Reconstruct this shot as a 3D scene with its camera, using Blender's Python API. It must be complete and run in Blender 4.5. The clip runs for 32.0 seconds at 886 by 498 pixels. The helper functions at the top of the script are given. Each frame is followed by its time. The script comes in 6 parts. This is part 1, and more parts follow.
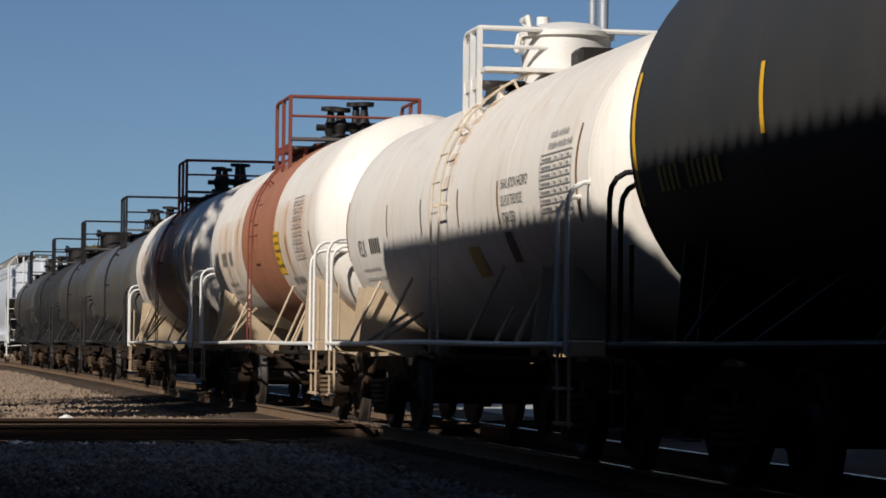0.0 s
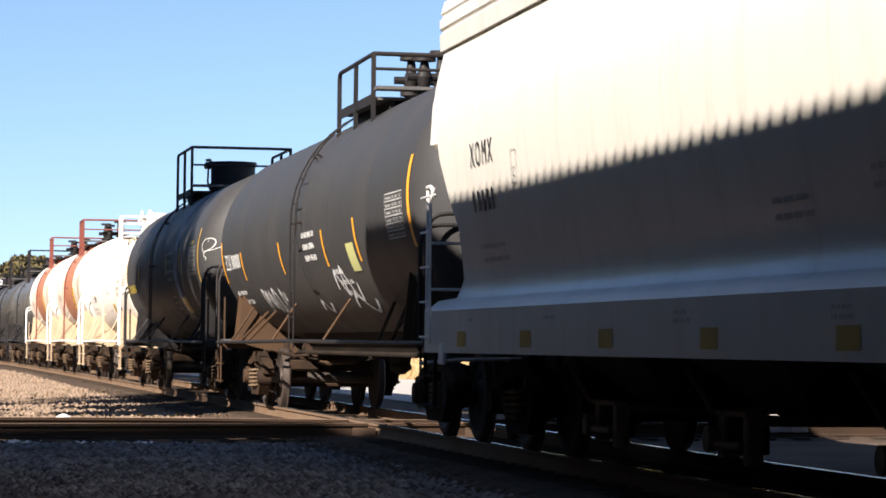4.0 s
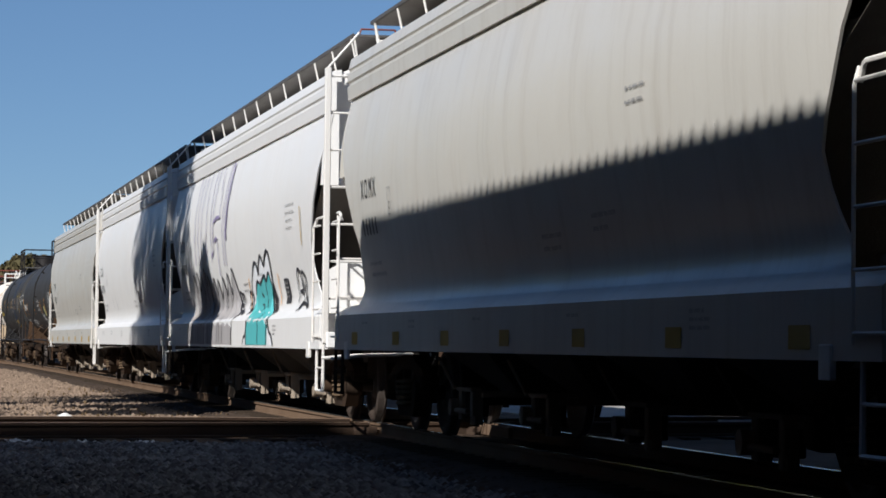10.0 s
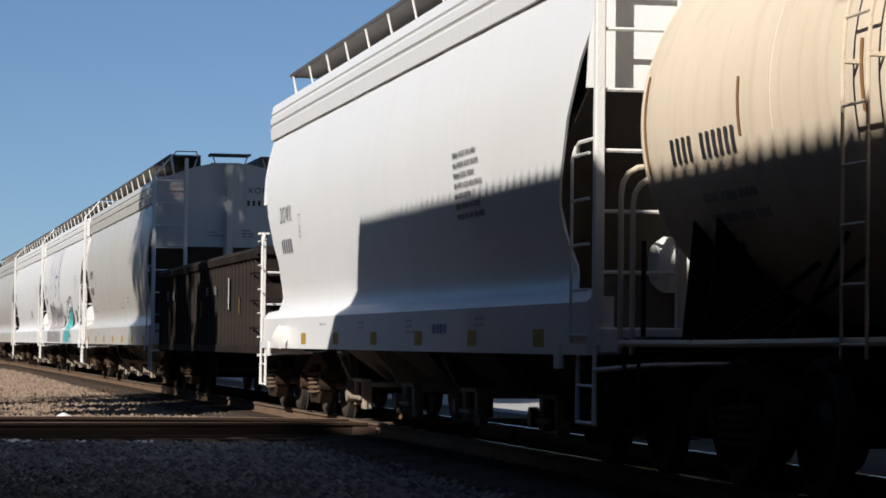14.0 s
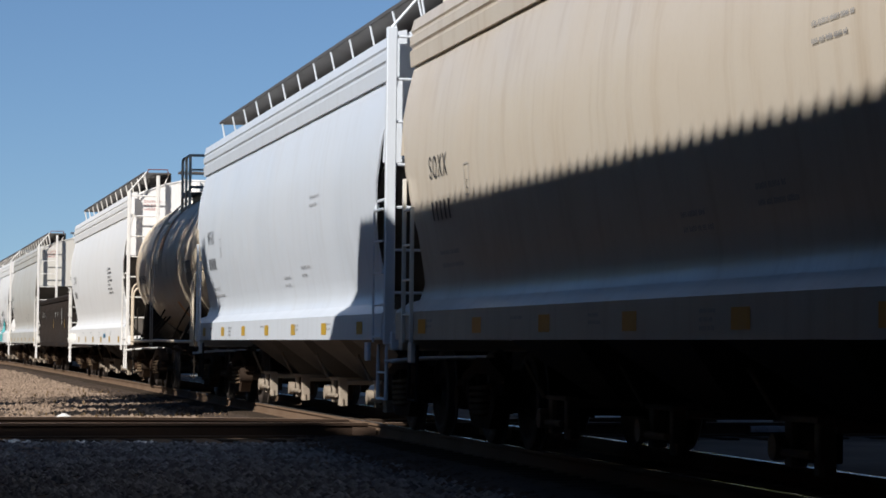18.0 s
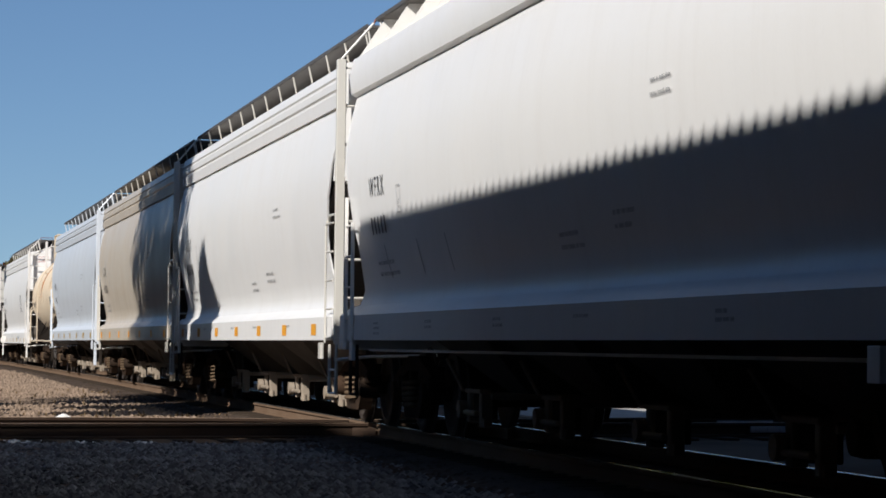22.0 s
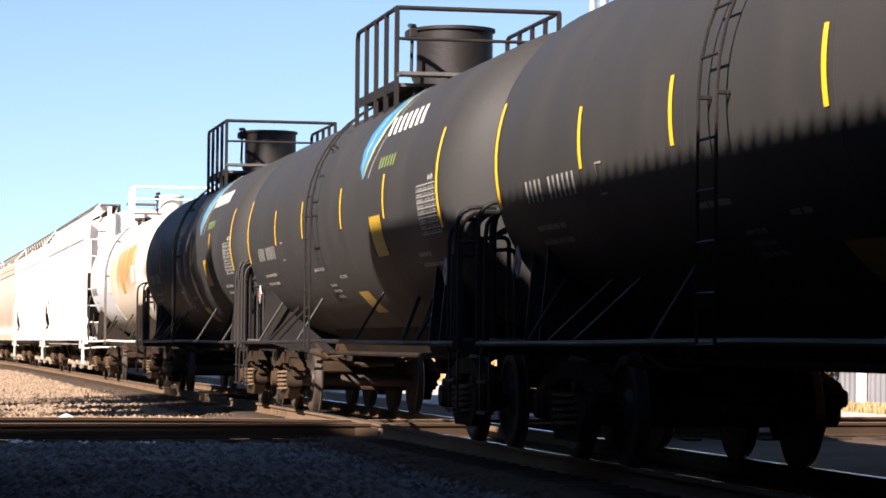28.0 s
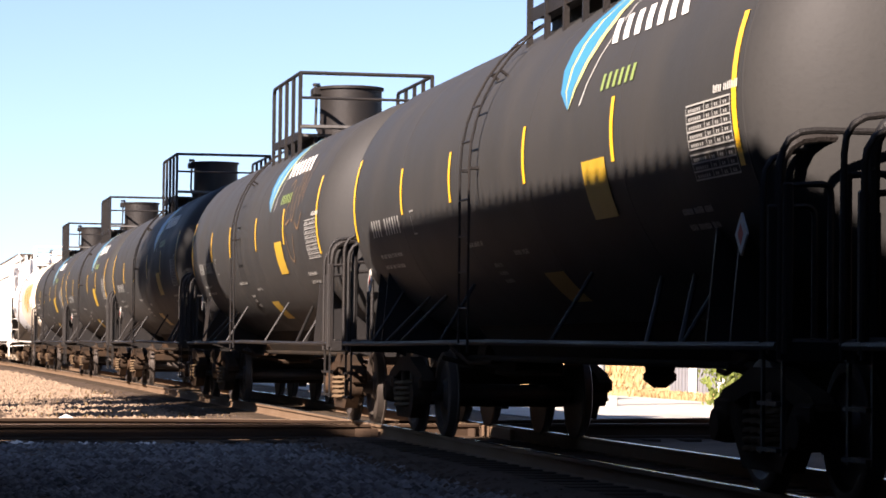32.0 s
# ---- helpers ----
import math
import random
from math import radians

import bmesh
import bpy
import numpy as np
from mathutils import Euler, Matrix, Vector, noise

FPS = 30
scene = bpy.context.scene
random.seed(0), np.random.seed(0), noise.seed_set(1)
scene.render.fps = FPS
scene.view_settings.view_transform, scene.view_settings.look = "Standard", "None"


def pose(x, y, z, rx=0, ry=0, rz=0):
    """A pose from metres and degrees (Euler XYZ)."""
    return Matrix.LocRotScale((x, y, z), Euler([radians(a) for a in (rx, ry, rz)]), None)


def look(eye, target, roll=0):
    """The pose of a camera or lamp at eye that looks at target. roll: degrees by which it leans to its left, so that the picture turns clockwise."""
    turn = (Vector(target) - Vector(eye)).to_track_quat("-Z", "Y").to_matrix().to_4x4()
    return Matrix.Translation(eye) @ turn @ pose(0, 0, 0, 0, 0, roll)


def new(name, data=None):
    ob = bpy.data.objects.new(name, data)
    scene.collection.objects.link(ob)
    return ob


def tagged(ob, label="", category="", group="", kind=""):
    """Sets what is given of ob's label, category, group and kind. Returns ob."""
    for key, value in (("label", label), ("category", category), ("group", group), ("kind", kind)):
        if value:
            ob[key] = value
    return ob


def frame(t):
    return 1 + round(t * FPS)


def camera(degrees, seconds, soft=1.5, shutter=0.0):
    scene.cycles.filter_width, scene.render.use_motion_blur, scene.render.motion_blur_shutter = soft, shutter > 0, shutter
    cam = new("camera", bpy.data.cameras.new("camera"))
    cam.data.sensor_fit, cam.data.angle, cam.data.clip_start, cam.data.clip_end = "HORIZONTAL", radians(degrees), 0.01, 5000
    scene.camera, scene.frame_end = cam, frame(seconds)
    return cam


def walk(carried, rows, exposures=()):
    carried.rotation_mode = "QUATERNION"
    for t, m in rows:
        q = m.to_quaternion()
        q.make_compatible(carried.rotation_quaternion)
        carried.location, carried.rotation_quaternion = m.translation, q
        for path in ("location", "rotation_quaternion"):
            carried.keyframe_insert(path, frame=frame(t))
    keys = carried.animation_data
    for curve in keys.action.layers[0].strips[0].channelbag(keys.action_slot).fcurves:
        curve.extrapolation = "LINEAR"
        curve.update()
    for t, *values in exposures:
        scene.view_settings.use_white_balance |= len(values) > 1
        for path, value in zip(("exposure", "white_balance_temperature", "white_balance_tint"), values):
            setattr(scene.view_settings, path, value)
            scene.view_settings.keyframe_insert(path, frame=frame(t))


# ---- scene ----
# A freight train rolls away from a low camera beside the line, past a shed that shades it.
# World: x across the track, y along it (the way the train goes), z up from the rail tops.

LENS = 17.857
EYE = (0.0, 0.0, 0.9706)
HEADING, PITCH, LEAN = 0.1899, 0.0344, 0.636
TRACK_X, BEND_FROM, BEND = 6.669, 26.62, -0.00011

# small sway of the held camera: seconds, degrees left, degrees up
SWAY = [(0, .016, .024), (.5, .034, .007), (1, .052, .007), (1.5, .016, .007), (2, -.001, -.011), (2.5, -.001, -.011),
        (3, .034, .007), (3.5, -.001, -.011), (4, -.037, .007), (4.5, -.001, .007), (6.5, .016, -.011), (8, -.001, -.029),
        (9, -.001, -.011), (10.5, -.018, -.011), (12, -.037, .007), (12.5, -.054, .007), (13.5, -.054, -.011),
        (14, -.037, -.011), (14.5, .034, -.011), (15, .069, -.011), (15.5, .034, -.011), (17.5, -.054, .007),
        (18.5, -.018, -.011), (20, -.037, .007), (22, -.037, .007), (23, -.001, -.011), (23.5, .052, -.011), (24, -.001, .024),
        (24.5, -.018, -.011), (26.5, .016, -.029), (27.5, .034, .007), (28, .016, .007), (28.5, .052, -.011), (29, -.018, .024),
        (30, -.001, .007), (31, -.001, .007), (32, .016, .024)]


def camera_pose(left, up):
    a, b = HEADING - radians(left), PITCH + radians(up)
    way = Vector((math.sin(a) * math.cos(b), math.cos(a) * math.cos(b), math.sin(b)))
    return look(EYE, Vector(EYE) + way * 10, LEAN)


cam = camera(LENS, 32.0, soft=1.7)
EXPOSURES = [(t, s + 0.30, k - 100, 10 + max(0, k - 6000) / 70) for t, s, k in ((0, -0.3, 6000), (0.5, 0.0, 6050), (1.2, 0.5, 6150), (2.0, 1.12, 6400), (3.0, 1.2, 6400), (4.5, 1.05, 6250), (6.5, 0.2, 5800), (7.5, 0.0, 5700), (9.5, 0.0, 5700), (11, 0.2, 5600),
             (12, 0.45, 5700), (13, 0.35, 5800), (14, 0.07, 5850), (15.5, -0.2, 5850), (18, 0.12, 5800), (20, 0.2, 5800), (22, 0.02, 5800), (24.5, -0.1, 5900), (26.5, 1.05, 6350), (27.5, 1.25, 6500), (29, 1.45, 6700), (32, 1.55, 6850))]
walk(cam, [(t, camera_pose(a, b)) for t, a, b in SWAY], EXPOSURES)

# ---- light ----
SUN_WAY = Vector((1.05, 1.0, -0.9)).normalized()
elevation = math.asin(-SUN_WAY.z)
azimuth = math.atan2(-SUN_WAY.x, -SUN_WAY.y)
world = bpy.data.worlds.new("world")
scene.world = world
world.use_nodes = True
wn = world.node_tree
sky = wn.nodes.new("ShaderNodeTexSky")
sky.sky_type = "NISHITA"
sky.sun_disc = False
sky.sun_elevation = elevation
sky.sun_rotation = azimuth
sky.air_density, sky.dust_density, sky.ozone_density = 1.0, 0.0, 3.0
sky.altitude = 1200
# the sky a little above the skyline, so that it stays even
geo = wn.nodes.new("ShaderNodeTexCoord")
lift = wn.nodes.new("ShaderNodeVectorMath")
lift.operation = "ADD"
lift.inputs[1].default_value = (0, 0, 0.045)
wn.links.new(geo.outputs["Generated"], lift.inputs[0])
wn.links.new(lift.outputs[0], sky.inputs["Vector"])
wn.links.new(sky.outputs[0], wn.nodes["Background"].inputs[0])
wn.nodes["Background"].inputs[1].default_value = 0.053
sun_data = bpy.data.lights.new("sun", "SUN")
sun_data.energy, sun_data.angle, sun_data.color = 5.0, radians(0.7), (1.0, 0.90, 0.77)
sun = new("sun", sun_data)
sun.matrix_world = look((-40, -60, 50), Vector((-40, -60, 50)) + SUN_WAY)


# ---- materials ----
def surface(name, colour, rough=0.5, metal=0.0, grime=0.25, dirt=(0.06, 0.045, 0.03), scale=1.0, streak=0.0, bump=0.02, fine=60.0, coat=0.0, vary=0.0, gloss=0.5, island=0.0):
    """Paint or stone with grain, blotches and run-down streaks of dirt."""
    m = bpy.data.materials.new(name)
    m.use_nodes = True
    nt = m.node_tree
    n, link = nt.nodes, nt.links.new
    b = n["Principled BSDF"]
    tc = n.new("ShaderNodeTexCoord")
    big = n.new("ShaderNodeTexNoise")
    big.inputs["Scale"].default_value, big.inputs["Detail"].default_value = 0.9 * scale, 5
    link(tc.outputs["Object"], big.inputs["Vector"])
    small = n.new("ShaderNodeTexNoise")
    small.inputs["Scale"].default_value, small.inputs["Detail"].default_value = fine * scale, 4
    link(tc.outputs["Object"], small.inputs["Vector"])
    mp = n.new("ShaderNodeMapping")
    mp.inputs["Scale"].default_value = (2.2, 2.2, 0.16)
    link(tc.outputs["Object"], mp.inputs["Vector"])
    run = n.new("ShaderNodeTexNoise")
    run.inputs["Scale"].default_value, run.inputs["Detail"].default_value, run.inputs["Roughness"].default_value = 2.2, 6, 0.62
    link(mp.outputs[0], run.inputs["Vector"])

    def ramp(src, lo, hi):
        r = n.new("ShaderNodeMapRange")
        r.inputs[1].default_value, r.inputs[2].default_value = lo, hi
        link(src, r.inputs[0])
        return r.outputs[0]

    def mul(a, k):
        r = n.new("ShaderNodeMath")
        r.operation = "MULTIPLY"
        link(a, r.inputs[0])
        r.inputs[1].default_value = k
        return r.outputs[0]

    def mix(fac, a, c):
        r = n.new("ShaderNodeMix")
        r.data_type = "RGBA"
        link(fac, r.inputs[0])
        if isinstance(a, tuple):
            r.inputs[6].default_value = (*a, 1)
        else:
            link(a, r.inputs[6])
        r.inputs[7].default_value = (*c, 1)
        return r.outputs[2]

    col = mix(mul(ramp(big.outputs[0], 0.42, 0.75), grime), tuple(colour), tuple(dirt))
    col = mix(mul(ramp(small.outputs[0], 0.5, 0.75), grime * 0.5), col, tuple(c * 0.45 for c in colour))
    if streak:
        col = mix(mul(ramp(run.outputs[0], 0.5, 0.78), streak), col, tuple(dirt))
    if vary:
        oi = n.new("ShaderNodeObjectInfo")
        col = mix(mul(oi.outputs["Random"], vary), col, tuple(c * 0.3 for c in colour))
    if island:
        gi = n.new("ShaderNodeNewGeometry")
        col = mix(mul(gi.outputs["Random Per Island"], island), col, tuple(c * 0.22 for c in colour))
    link(col, b.inputs["Base Color"])
    r = n.new("ShaderNodeMapRange")
    r.inputs[3].default_value, r.inputs[4].default_value = max(0.04, rough - 0.1), min(1, rough + 0.18)
    link(big.outputs[0], r.inputs[0])
    link(r.outputs[0], b.inputs["Roughness"])
    b.inputs["Metallic"].default_value = metal
    b.inputs["Specular IOR Level"].default_value = 0.06 if rough >= 0.7 else gloss
    if coat:
        b.inputs["Coat Weight"].default_value, b.inputs["Coat Roughness"].default_value = coat, 0.22
    if bump:
        bp = n.new("ShaderNodeBump")
        bp.inputs["Strength"].default_value, bp.inputs["Distance"].default_value = 0.35, bump
        add = n.new("ShaderNodeMath")
        add.operation = "ADD"
        link(small.outputs[0], add.inputs[0])
        link(big.outputs[0], add.inputs[1])
        link(add.outputs[0], bp.inputs["Height"])
        link(bp.outputs[0], b.inputs["Normal"])
    return m


WHITE = surface("white_paint", (0.80, 0.78, 0.74), 0.38, gloss=0.4, grime=0.06, dirt=(0.36, 0.29, 0.2), streak=0.07, bump=0.001, fine=25, coat=0.22)
OLD_WHITE = surface("old_white_paint", (0.80, 0.74, 0.65), 0.42, grime=0.2, dirt=(0.42, 0.26, 0.13), streak=0.38, bump=0.004, fine=25)
COOL_WHITE = surface("cool_grey_white_paint", (0.64, 0.67, 0.70), 0.33, grime=0.08, dirt=(0.3, 0.26, 0.2), streak=0.16, bump=0.001, fine=25, coat=0.22)
BEIGE = surface("beige_grey_paint", (0.60, 0.57, 0.50), 0.3, grime=0.10, dirt=(0.28, 0.22, 0.15), streak=0.26, bump=0.001, fine=25, coat=0.22)
TAN = surface("tan_grey_paint", (0.56, 0.49, 0.39), 0.33, grime=0.13, dirt=(0.30, 0.20, 0.10), streak=0.34, bump=0.001, fine=25, coat=0.22)
CREAM = surface("cream_paint", (0.74, 0.62, 0.45), 0.45, gloss=0.25, grime=0.14, dirt=(0.36, 0.2, 0.09), streak=0.3, bump=0.004, fine=25)
BLACK = surface("black_tank_paint", (0.031, 0.0308, 0.0305), 0.56, gloss=0.18, grime=0.3, dirt=(0.055, 0.05, 0.044), streak=0.12, bump=0.003, fine=30)
FADED_BLACK = surface("faded_black_tank_paint", (0.038, 0.0378, 0.0375), 0.5, gloss=0.22, grime=0.35, dirt=(0.065, 0.058, 0.05), streak=0.16, bump=0.003, fine=30)
DARK_GREY = surface("dark_grey_tank_paint", (0.062, 0.058, 0.052), 0.38, gloss=0.3, grime=0.4, dirt=(0.065, 0.05, 0.036), streak=0.45, bump=0.003, fine=30)
GREY = surface("grey_tank_paint", (0.095, 0.092, 0.085), 0.36, grime=0.35, dirt=(0.09, 0.06, 0.04), streak=0.4, bump=0.003, fine=30)
BLUE_FADE = surface("faded_blue_band_paint", (0.010, 0.026, 0.062), 0.5, gloss=0.2, grime=0.3, streak=0.3, bump=0.003)
BROWN_BAND = surface("red_brown_band_paint", (0.38, 0.155, 0.08), 0.5, grime=0.2, streak=0.25, bump=0.003)
RED_STEEL = surface("red_oxide_railing_paint", (0.20, 0.05, 0.03), 0.5, grime=0.3)
BLACK_STEEL = surface("black_steel_fittings", (0.014, 0.013, 0.013), 0.5, gloss=0.25, grime=0.45, dirt=(0.035, 0.025, 0.018))
BROWN_STEEL = surface("rust_brown_fittings", (0.085, 0.05, 0.028), 0.7, grime=0.5, dirt=(0.03, 0.022, 0.018))
WHITE_STEEL = surface("white_painted_fittings", (0.76, 0.73, 0.67), 0.4, grime=0.15, dirt=(0.35, 0.22, 0.12))
DULL_CREAM = surface("dull_cream_paint", (0.62, 0.55, 0.45), 0.5, gloss=0.25, grime=0.16, dirt=(0.36, 0.2, 0.09), streak=0.2, bump=0.004, fine=25)
CREAM_STEEL = surface("cream_painted_fittings", (0.62, 0.52, 0.38), 0.4, grime=0.2, dirt=(0.35, 0.2, 0.1))
TRUCK_STEEL = surface("rusty_truck_castings", (0.030, 0.021, 0.015), 0.8, grime=0.6, dirt=(0.10, 0.057, 0.032), bump=0.02)
SPRING_STEEL = surface("dusty_spring_steel", (0.13, 0.09, 0.055), 0.7, grime=0.4, dirt=(0.1, 0.06, 0.035))
TREAD = surface("wheel_steel", (0.055, 0.045, 0.038), 0.5, metal=0.3, grime=0.5, dirt=(0.08, 0.05, 0.03))
UNDER = surface("grimy_underframe_paint", (0.022, 0.018, 0.015), 0.75, grime=0.5, dirt=(0.05, 0.035, 0.022))
# grimed car paint, darkened to stand for the shade under the car
FUNNEL_PAINT = surface("grimy_shade_dark_paint", (0.10, 0.086, 0.07), 0.6, grime=0.5, dirt=(0.06, 0.045, 0.03), streak=0.5)
GATE_STEEL = surface("grimy_cream_gate_steel", (0.30, 0.245, 0.18), 0.6, grime=0.6, dirt=(0.16, 0.10, 0.06))
GON_PAINT = surface("brown_black_gondola_paint", (0.019, 0.016, 0.014), 0.7, grime=0.4, dirt=(0.07, 0.05, 0.037), streak=0.4, bump=0.01)
YELLOW = surface("yellow_reflective_tape", (0.80, 0.46, 0.02), 0.35, grime=0.15, bump=0)
DULL_YELLOW = surface("dirty_yellow_panel", (0.46, 0.29, 0.025), 0.45, grime=0.3, bump=0)
ORANGE = surface("orange_yellow_tape", (0.80, 0.36, 0.02), 0.4, grime=0.2, bump=0)
STRIPE_BROWN = surface("weathered_brown_bar", (0.28, 0.14, 0.05), 0.55, grime=0.3, bump=0)
INK = surface("black_stencil_paint", (0.02, 0.02, 0.022), 0.5, grime=0.2, dirt=(0.2, 0.18, 0.16), bump=0)
FAINT_INK = surface("faded_stencil_paint", (0.27, 0.265, 0.26), 0.5, grime=0.3, dirt=(0.35, 0.33, 0.3), bump=0)
RED_INK = surface("red_stencil_paint", (0.45, 0.06, 0.04), 0.5, grime=0.3, bump=0)
PALE_INK = surface("white_stencil_paint", (0.78, 0.78, 0.74), 0.5, grime=0.3, bump=0)
MID_INK = surface("dulled_white_stencil_paint", (0.50, 0.50, 0.47), 0.5, grime=0.4, bump=0)
GREY_INK = surface("pale_grey_stencil_paint", (0.34, 0.34, 0.32), 0.5, grime=0.4, bump=0)
GOLD_INK = surface("yellow_stencil_paint", (0.60, 0.44, 0.06), 0.5, grime=0.4, bump=0)
LOGO_BLUE = surface("light_blue_emblem_paint", (0.03, 0.19, 0.36), 0.4, grime=0.1, bump=0)
LOGO_CREAM = surface("pale_cream_emblem_paint", (0.50, 0.50, 0.20), 0.4, grime=0.1, bump=0)
LOGO_GREEN = surface("dull_green_emblem_paint", (0.20, 0.27, 0.07), 0.4, grime=0.1, bump=0)
PURPLE = surface("grey_purple_spray_paint", (0.26, 0.22, 0.36), 0.6, grime=0.2, bump=0)
SPRAY_BLACK = surface("black_spray_paint", (0.03, 0.03, 0.035), 0.6, grime=0.2, bump=0)
SPRAY_GREY = surface("grey_brown_spray_fill", (0.36, 0.34, 0.33), 0.6, grime=0.3, bump=0)
TEAL = surface("teal_spray_paint", (0.10, 0.42, 0.42), 0.6, grime=0.2, bump=0)
SPRAY_WHITE = surface("white_spray_paint", (0.75, 0.75, 0.75), 0.6, grime=0.2, bump=0)
TAG_BROWN = surface("pale_brown_spray_paint", (0.14, 0.085, 0.045), 0.6, grime=0.2, bump=0)
GRATING = surface("dark_galvanised_grating", (0.12, 0.115, 0.11), 0.55, metal=0.3, grime=0.4)
# walk mesh darkened to stand for the shade on its underside
WALK_MESH = surface("weathered_shade_walk_mesh", (0.095, 0.085, 0.075), 0.6, grime=0.5, dirt=(0.06, 0.045, 0.035))
DIRTY_CREAM = surface("grimy_cream_end_paint", (0.52, 0.40, 0.26), 0.55, grime=0.5, dirt=(0.26, 0.13, 0.055))
RAIL_SIDE = surface("rusty_rail_steel", (0.17, 0.115, 0.075), 0.7, grime=0.4, dirt=(0.1, 0.06, 0.035), bump=0.01)
RAIL_TOP = surface("polished_rail_head", (0.55, 0.53, 0.50), 0.22, metal=0.9, grime=0.15, bump=0)
TIE_WOOD = surface("creosoted_tie_wood", (0.05, 0.037, 0.027), 0.85, grime=0.5, dirt=(0.1, 0.075, 0.05), bump=0.03, vary=0.5)
CONCRETE = surface("pale_concrete", (0.44, 0.42, 0.38), 0.8, grime=0.3, dirt=(0.3, 0.25, 0.19), bump=0.02)
GALV = surface("galvanised_steel_pole", (0.44, 0.45, 0.46), 0.45, metal=0.5, grime=0.2)
SIDING = surface("shed_metal_siding", (0.07, 0.065, 0.06), 0.5, metal=0.2, grime=0.2, streak=0.2)
ROOF_METAL = surface("shed_roof_metal", (0.35, 0.34, 0.33), 0.4, metal=0.5, grime=0.2)
FENCE_GREY = surface("grey_fence_panel", (0.15, 0.155, 0.17), 0.6, grime=0.25, streak=0.25)
BARK = surface("tree_bark", (0.10, 0.075, 0.05), 0.9, grime=0.4, bump=0.04)
LEAF = surface("green_yellow_leaves", (0.115, 0.15, 0.025), 0.6, grime=0.3, dirt=(0.16, 0.12, 0.02), scale=1.4, bump=0)
FAR_LEAF = surface("dull_far_leaves", (0.10, 0.085, 0.04), 0.7, grime=0.4, dirt=(0.11, 0.05, 0.02), scale=0.4, bump=0)
LEAF_DRY = surface("autumn_leaves", (0.10, 0.075, 0.03), 0.7, grime=0.3, dirt=(0.12, 0.05, 0.02), scale=1.4, bump=0)
DRY_GRASS = surface("dry_yellow_grass", (0.46, 0.33, 0.17), 0.8, grime=0.4, dirt=(0.30, 0.22, 0.09), bump=0)
WEEDS = surface("dry_brown_weeds", (0.17, 0.115, 0.06), 0.85, grime=0.4, bump=0)
PEBBLE = surface("tan_broken_stone", (0.30, 0.22, 0.155), 0.85, grime=0.4, dirt=(0.14, 0.095, 0.07), bump=0, island=0.5)
PALE_ROCK = surface("white_limestone", (0.75, 0.72, 0.66), 0.7, grime=0.15)


def ground_material():
    m = surface("gravel_ground", (0.12, 0.088, 0.065), 0.9, grime=0.6, dirt=(0.035, 0.026, 0.02), scale=0.6, bump=0.05, fine=26)
    return m


GROUND = ground_material()
BALLAST = surface("dark_ballast", (0.085, 0.062, 0.046), 0.9, grime=0.6, dirt=(0.03, 0.024, 0.019), scale=1.2, bump=0.05, fine=26)
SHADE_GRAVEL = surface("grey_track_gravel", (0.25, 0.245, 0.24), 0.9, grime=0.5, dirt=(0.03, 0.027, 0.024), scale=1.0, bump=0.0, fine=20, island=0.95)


def stain_material(name, colour, lo, hi):
    """Rust that has run down over the paint, ragged at its rim."""
    m = bpy.data.materials.new(name)
    m.use_nodes = True
    nt = m.node_tree
    n, link = nt.nodes, nt.links.new
    b = n["Principled BSDF"]
    b.inputs["Roughness"].default_value = 0.75
    tc = n.new("ShaderNodeTexCoord")
    mp = n.new("ShaderNodeMapping")
    mp.inputs["Scale"].default_value = (1.0, 1.0, 0.16)
    link(tc.outputs["Object"], mp.inputs["Vector"])
    run = n.new("ShaderNodeTexNoise")
    run.inputs["Scale"].default_value, run.inputs["Detail"].default_value, run.inputs["Roughness"].default_value = 1.9, 6, 0.55
    link(mp.outputs[0], run.inputs["Vector"])
    sep = n.new("ShaderNodeSeparateXYZ")
    link(tc.outputs["Generated"], sep.inputs[0])

    def op(kind, a, c, clamp=False):
        r = n.new("ShaderNodeMath")
        r.operation, r.use_clamp = kind, clamp
        for s, v in zip(r.inputs, (a, c)):
            if isinstance(v, (int, float)):
                s.default_value = v
            else:
                link(v, s)
        return r.outputs[0]

    def rim(v, k):
        a = op("MULTIPLY", v, k, True)
        c = op("MULTIPLY", op("SUBTRACT", 1.0, v), k, True)
        return op("MULTIPLY", a, c)

    low = op("MULTIPLY", sep.outputs[2], 2.2, True)
    high = op("MULTIPLY", op("SUBTRACT", 1.05, sep.outputs[2]), 6.0, True)
    mask = op("MULTIPLY", op("MULTIPLY", rim(sep.outputs[1], 9.0), low), high)
    rng = n.new("ShaderNodeMapRange")
    rng.inputs[1].default_value, rng.inputs[2].default_value = lo, hi
    link(run.outputs[0], rng.inputs[0])
    fac = op("MULTIPLY", mask, rng.outputs[0], True)
    cmix = n.new("ShaderNodeMix")
    cmix.data_type = "RGBA"
    link(run.outputs[0], cmix.inputs[0])
    cmix.inputs[6].default_value = (*colour, 1)
    cmix.inputs[7].default_value = (colour[0] * 0.8, colour[1] * 0.62, colour[2] * 0.5, 1)
    link(cmix.outputs[2], b.inputs["Base Color"])
    clear = n.new("ShaderNodeBsdfTransparent")
    ms = n.new("ShaderNodeMixShader")
    link(fac, ms.inputs[0])
    link(clear.outputs[0], ms.inputs[1])
    link(b.outputs[0], ms.inputs[2])
    link(ms.outputs[0], n["Material Output"].inputs[0])
    return m


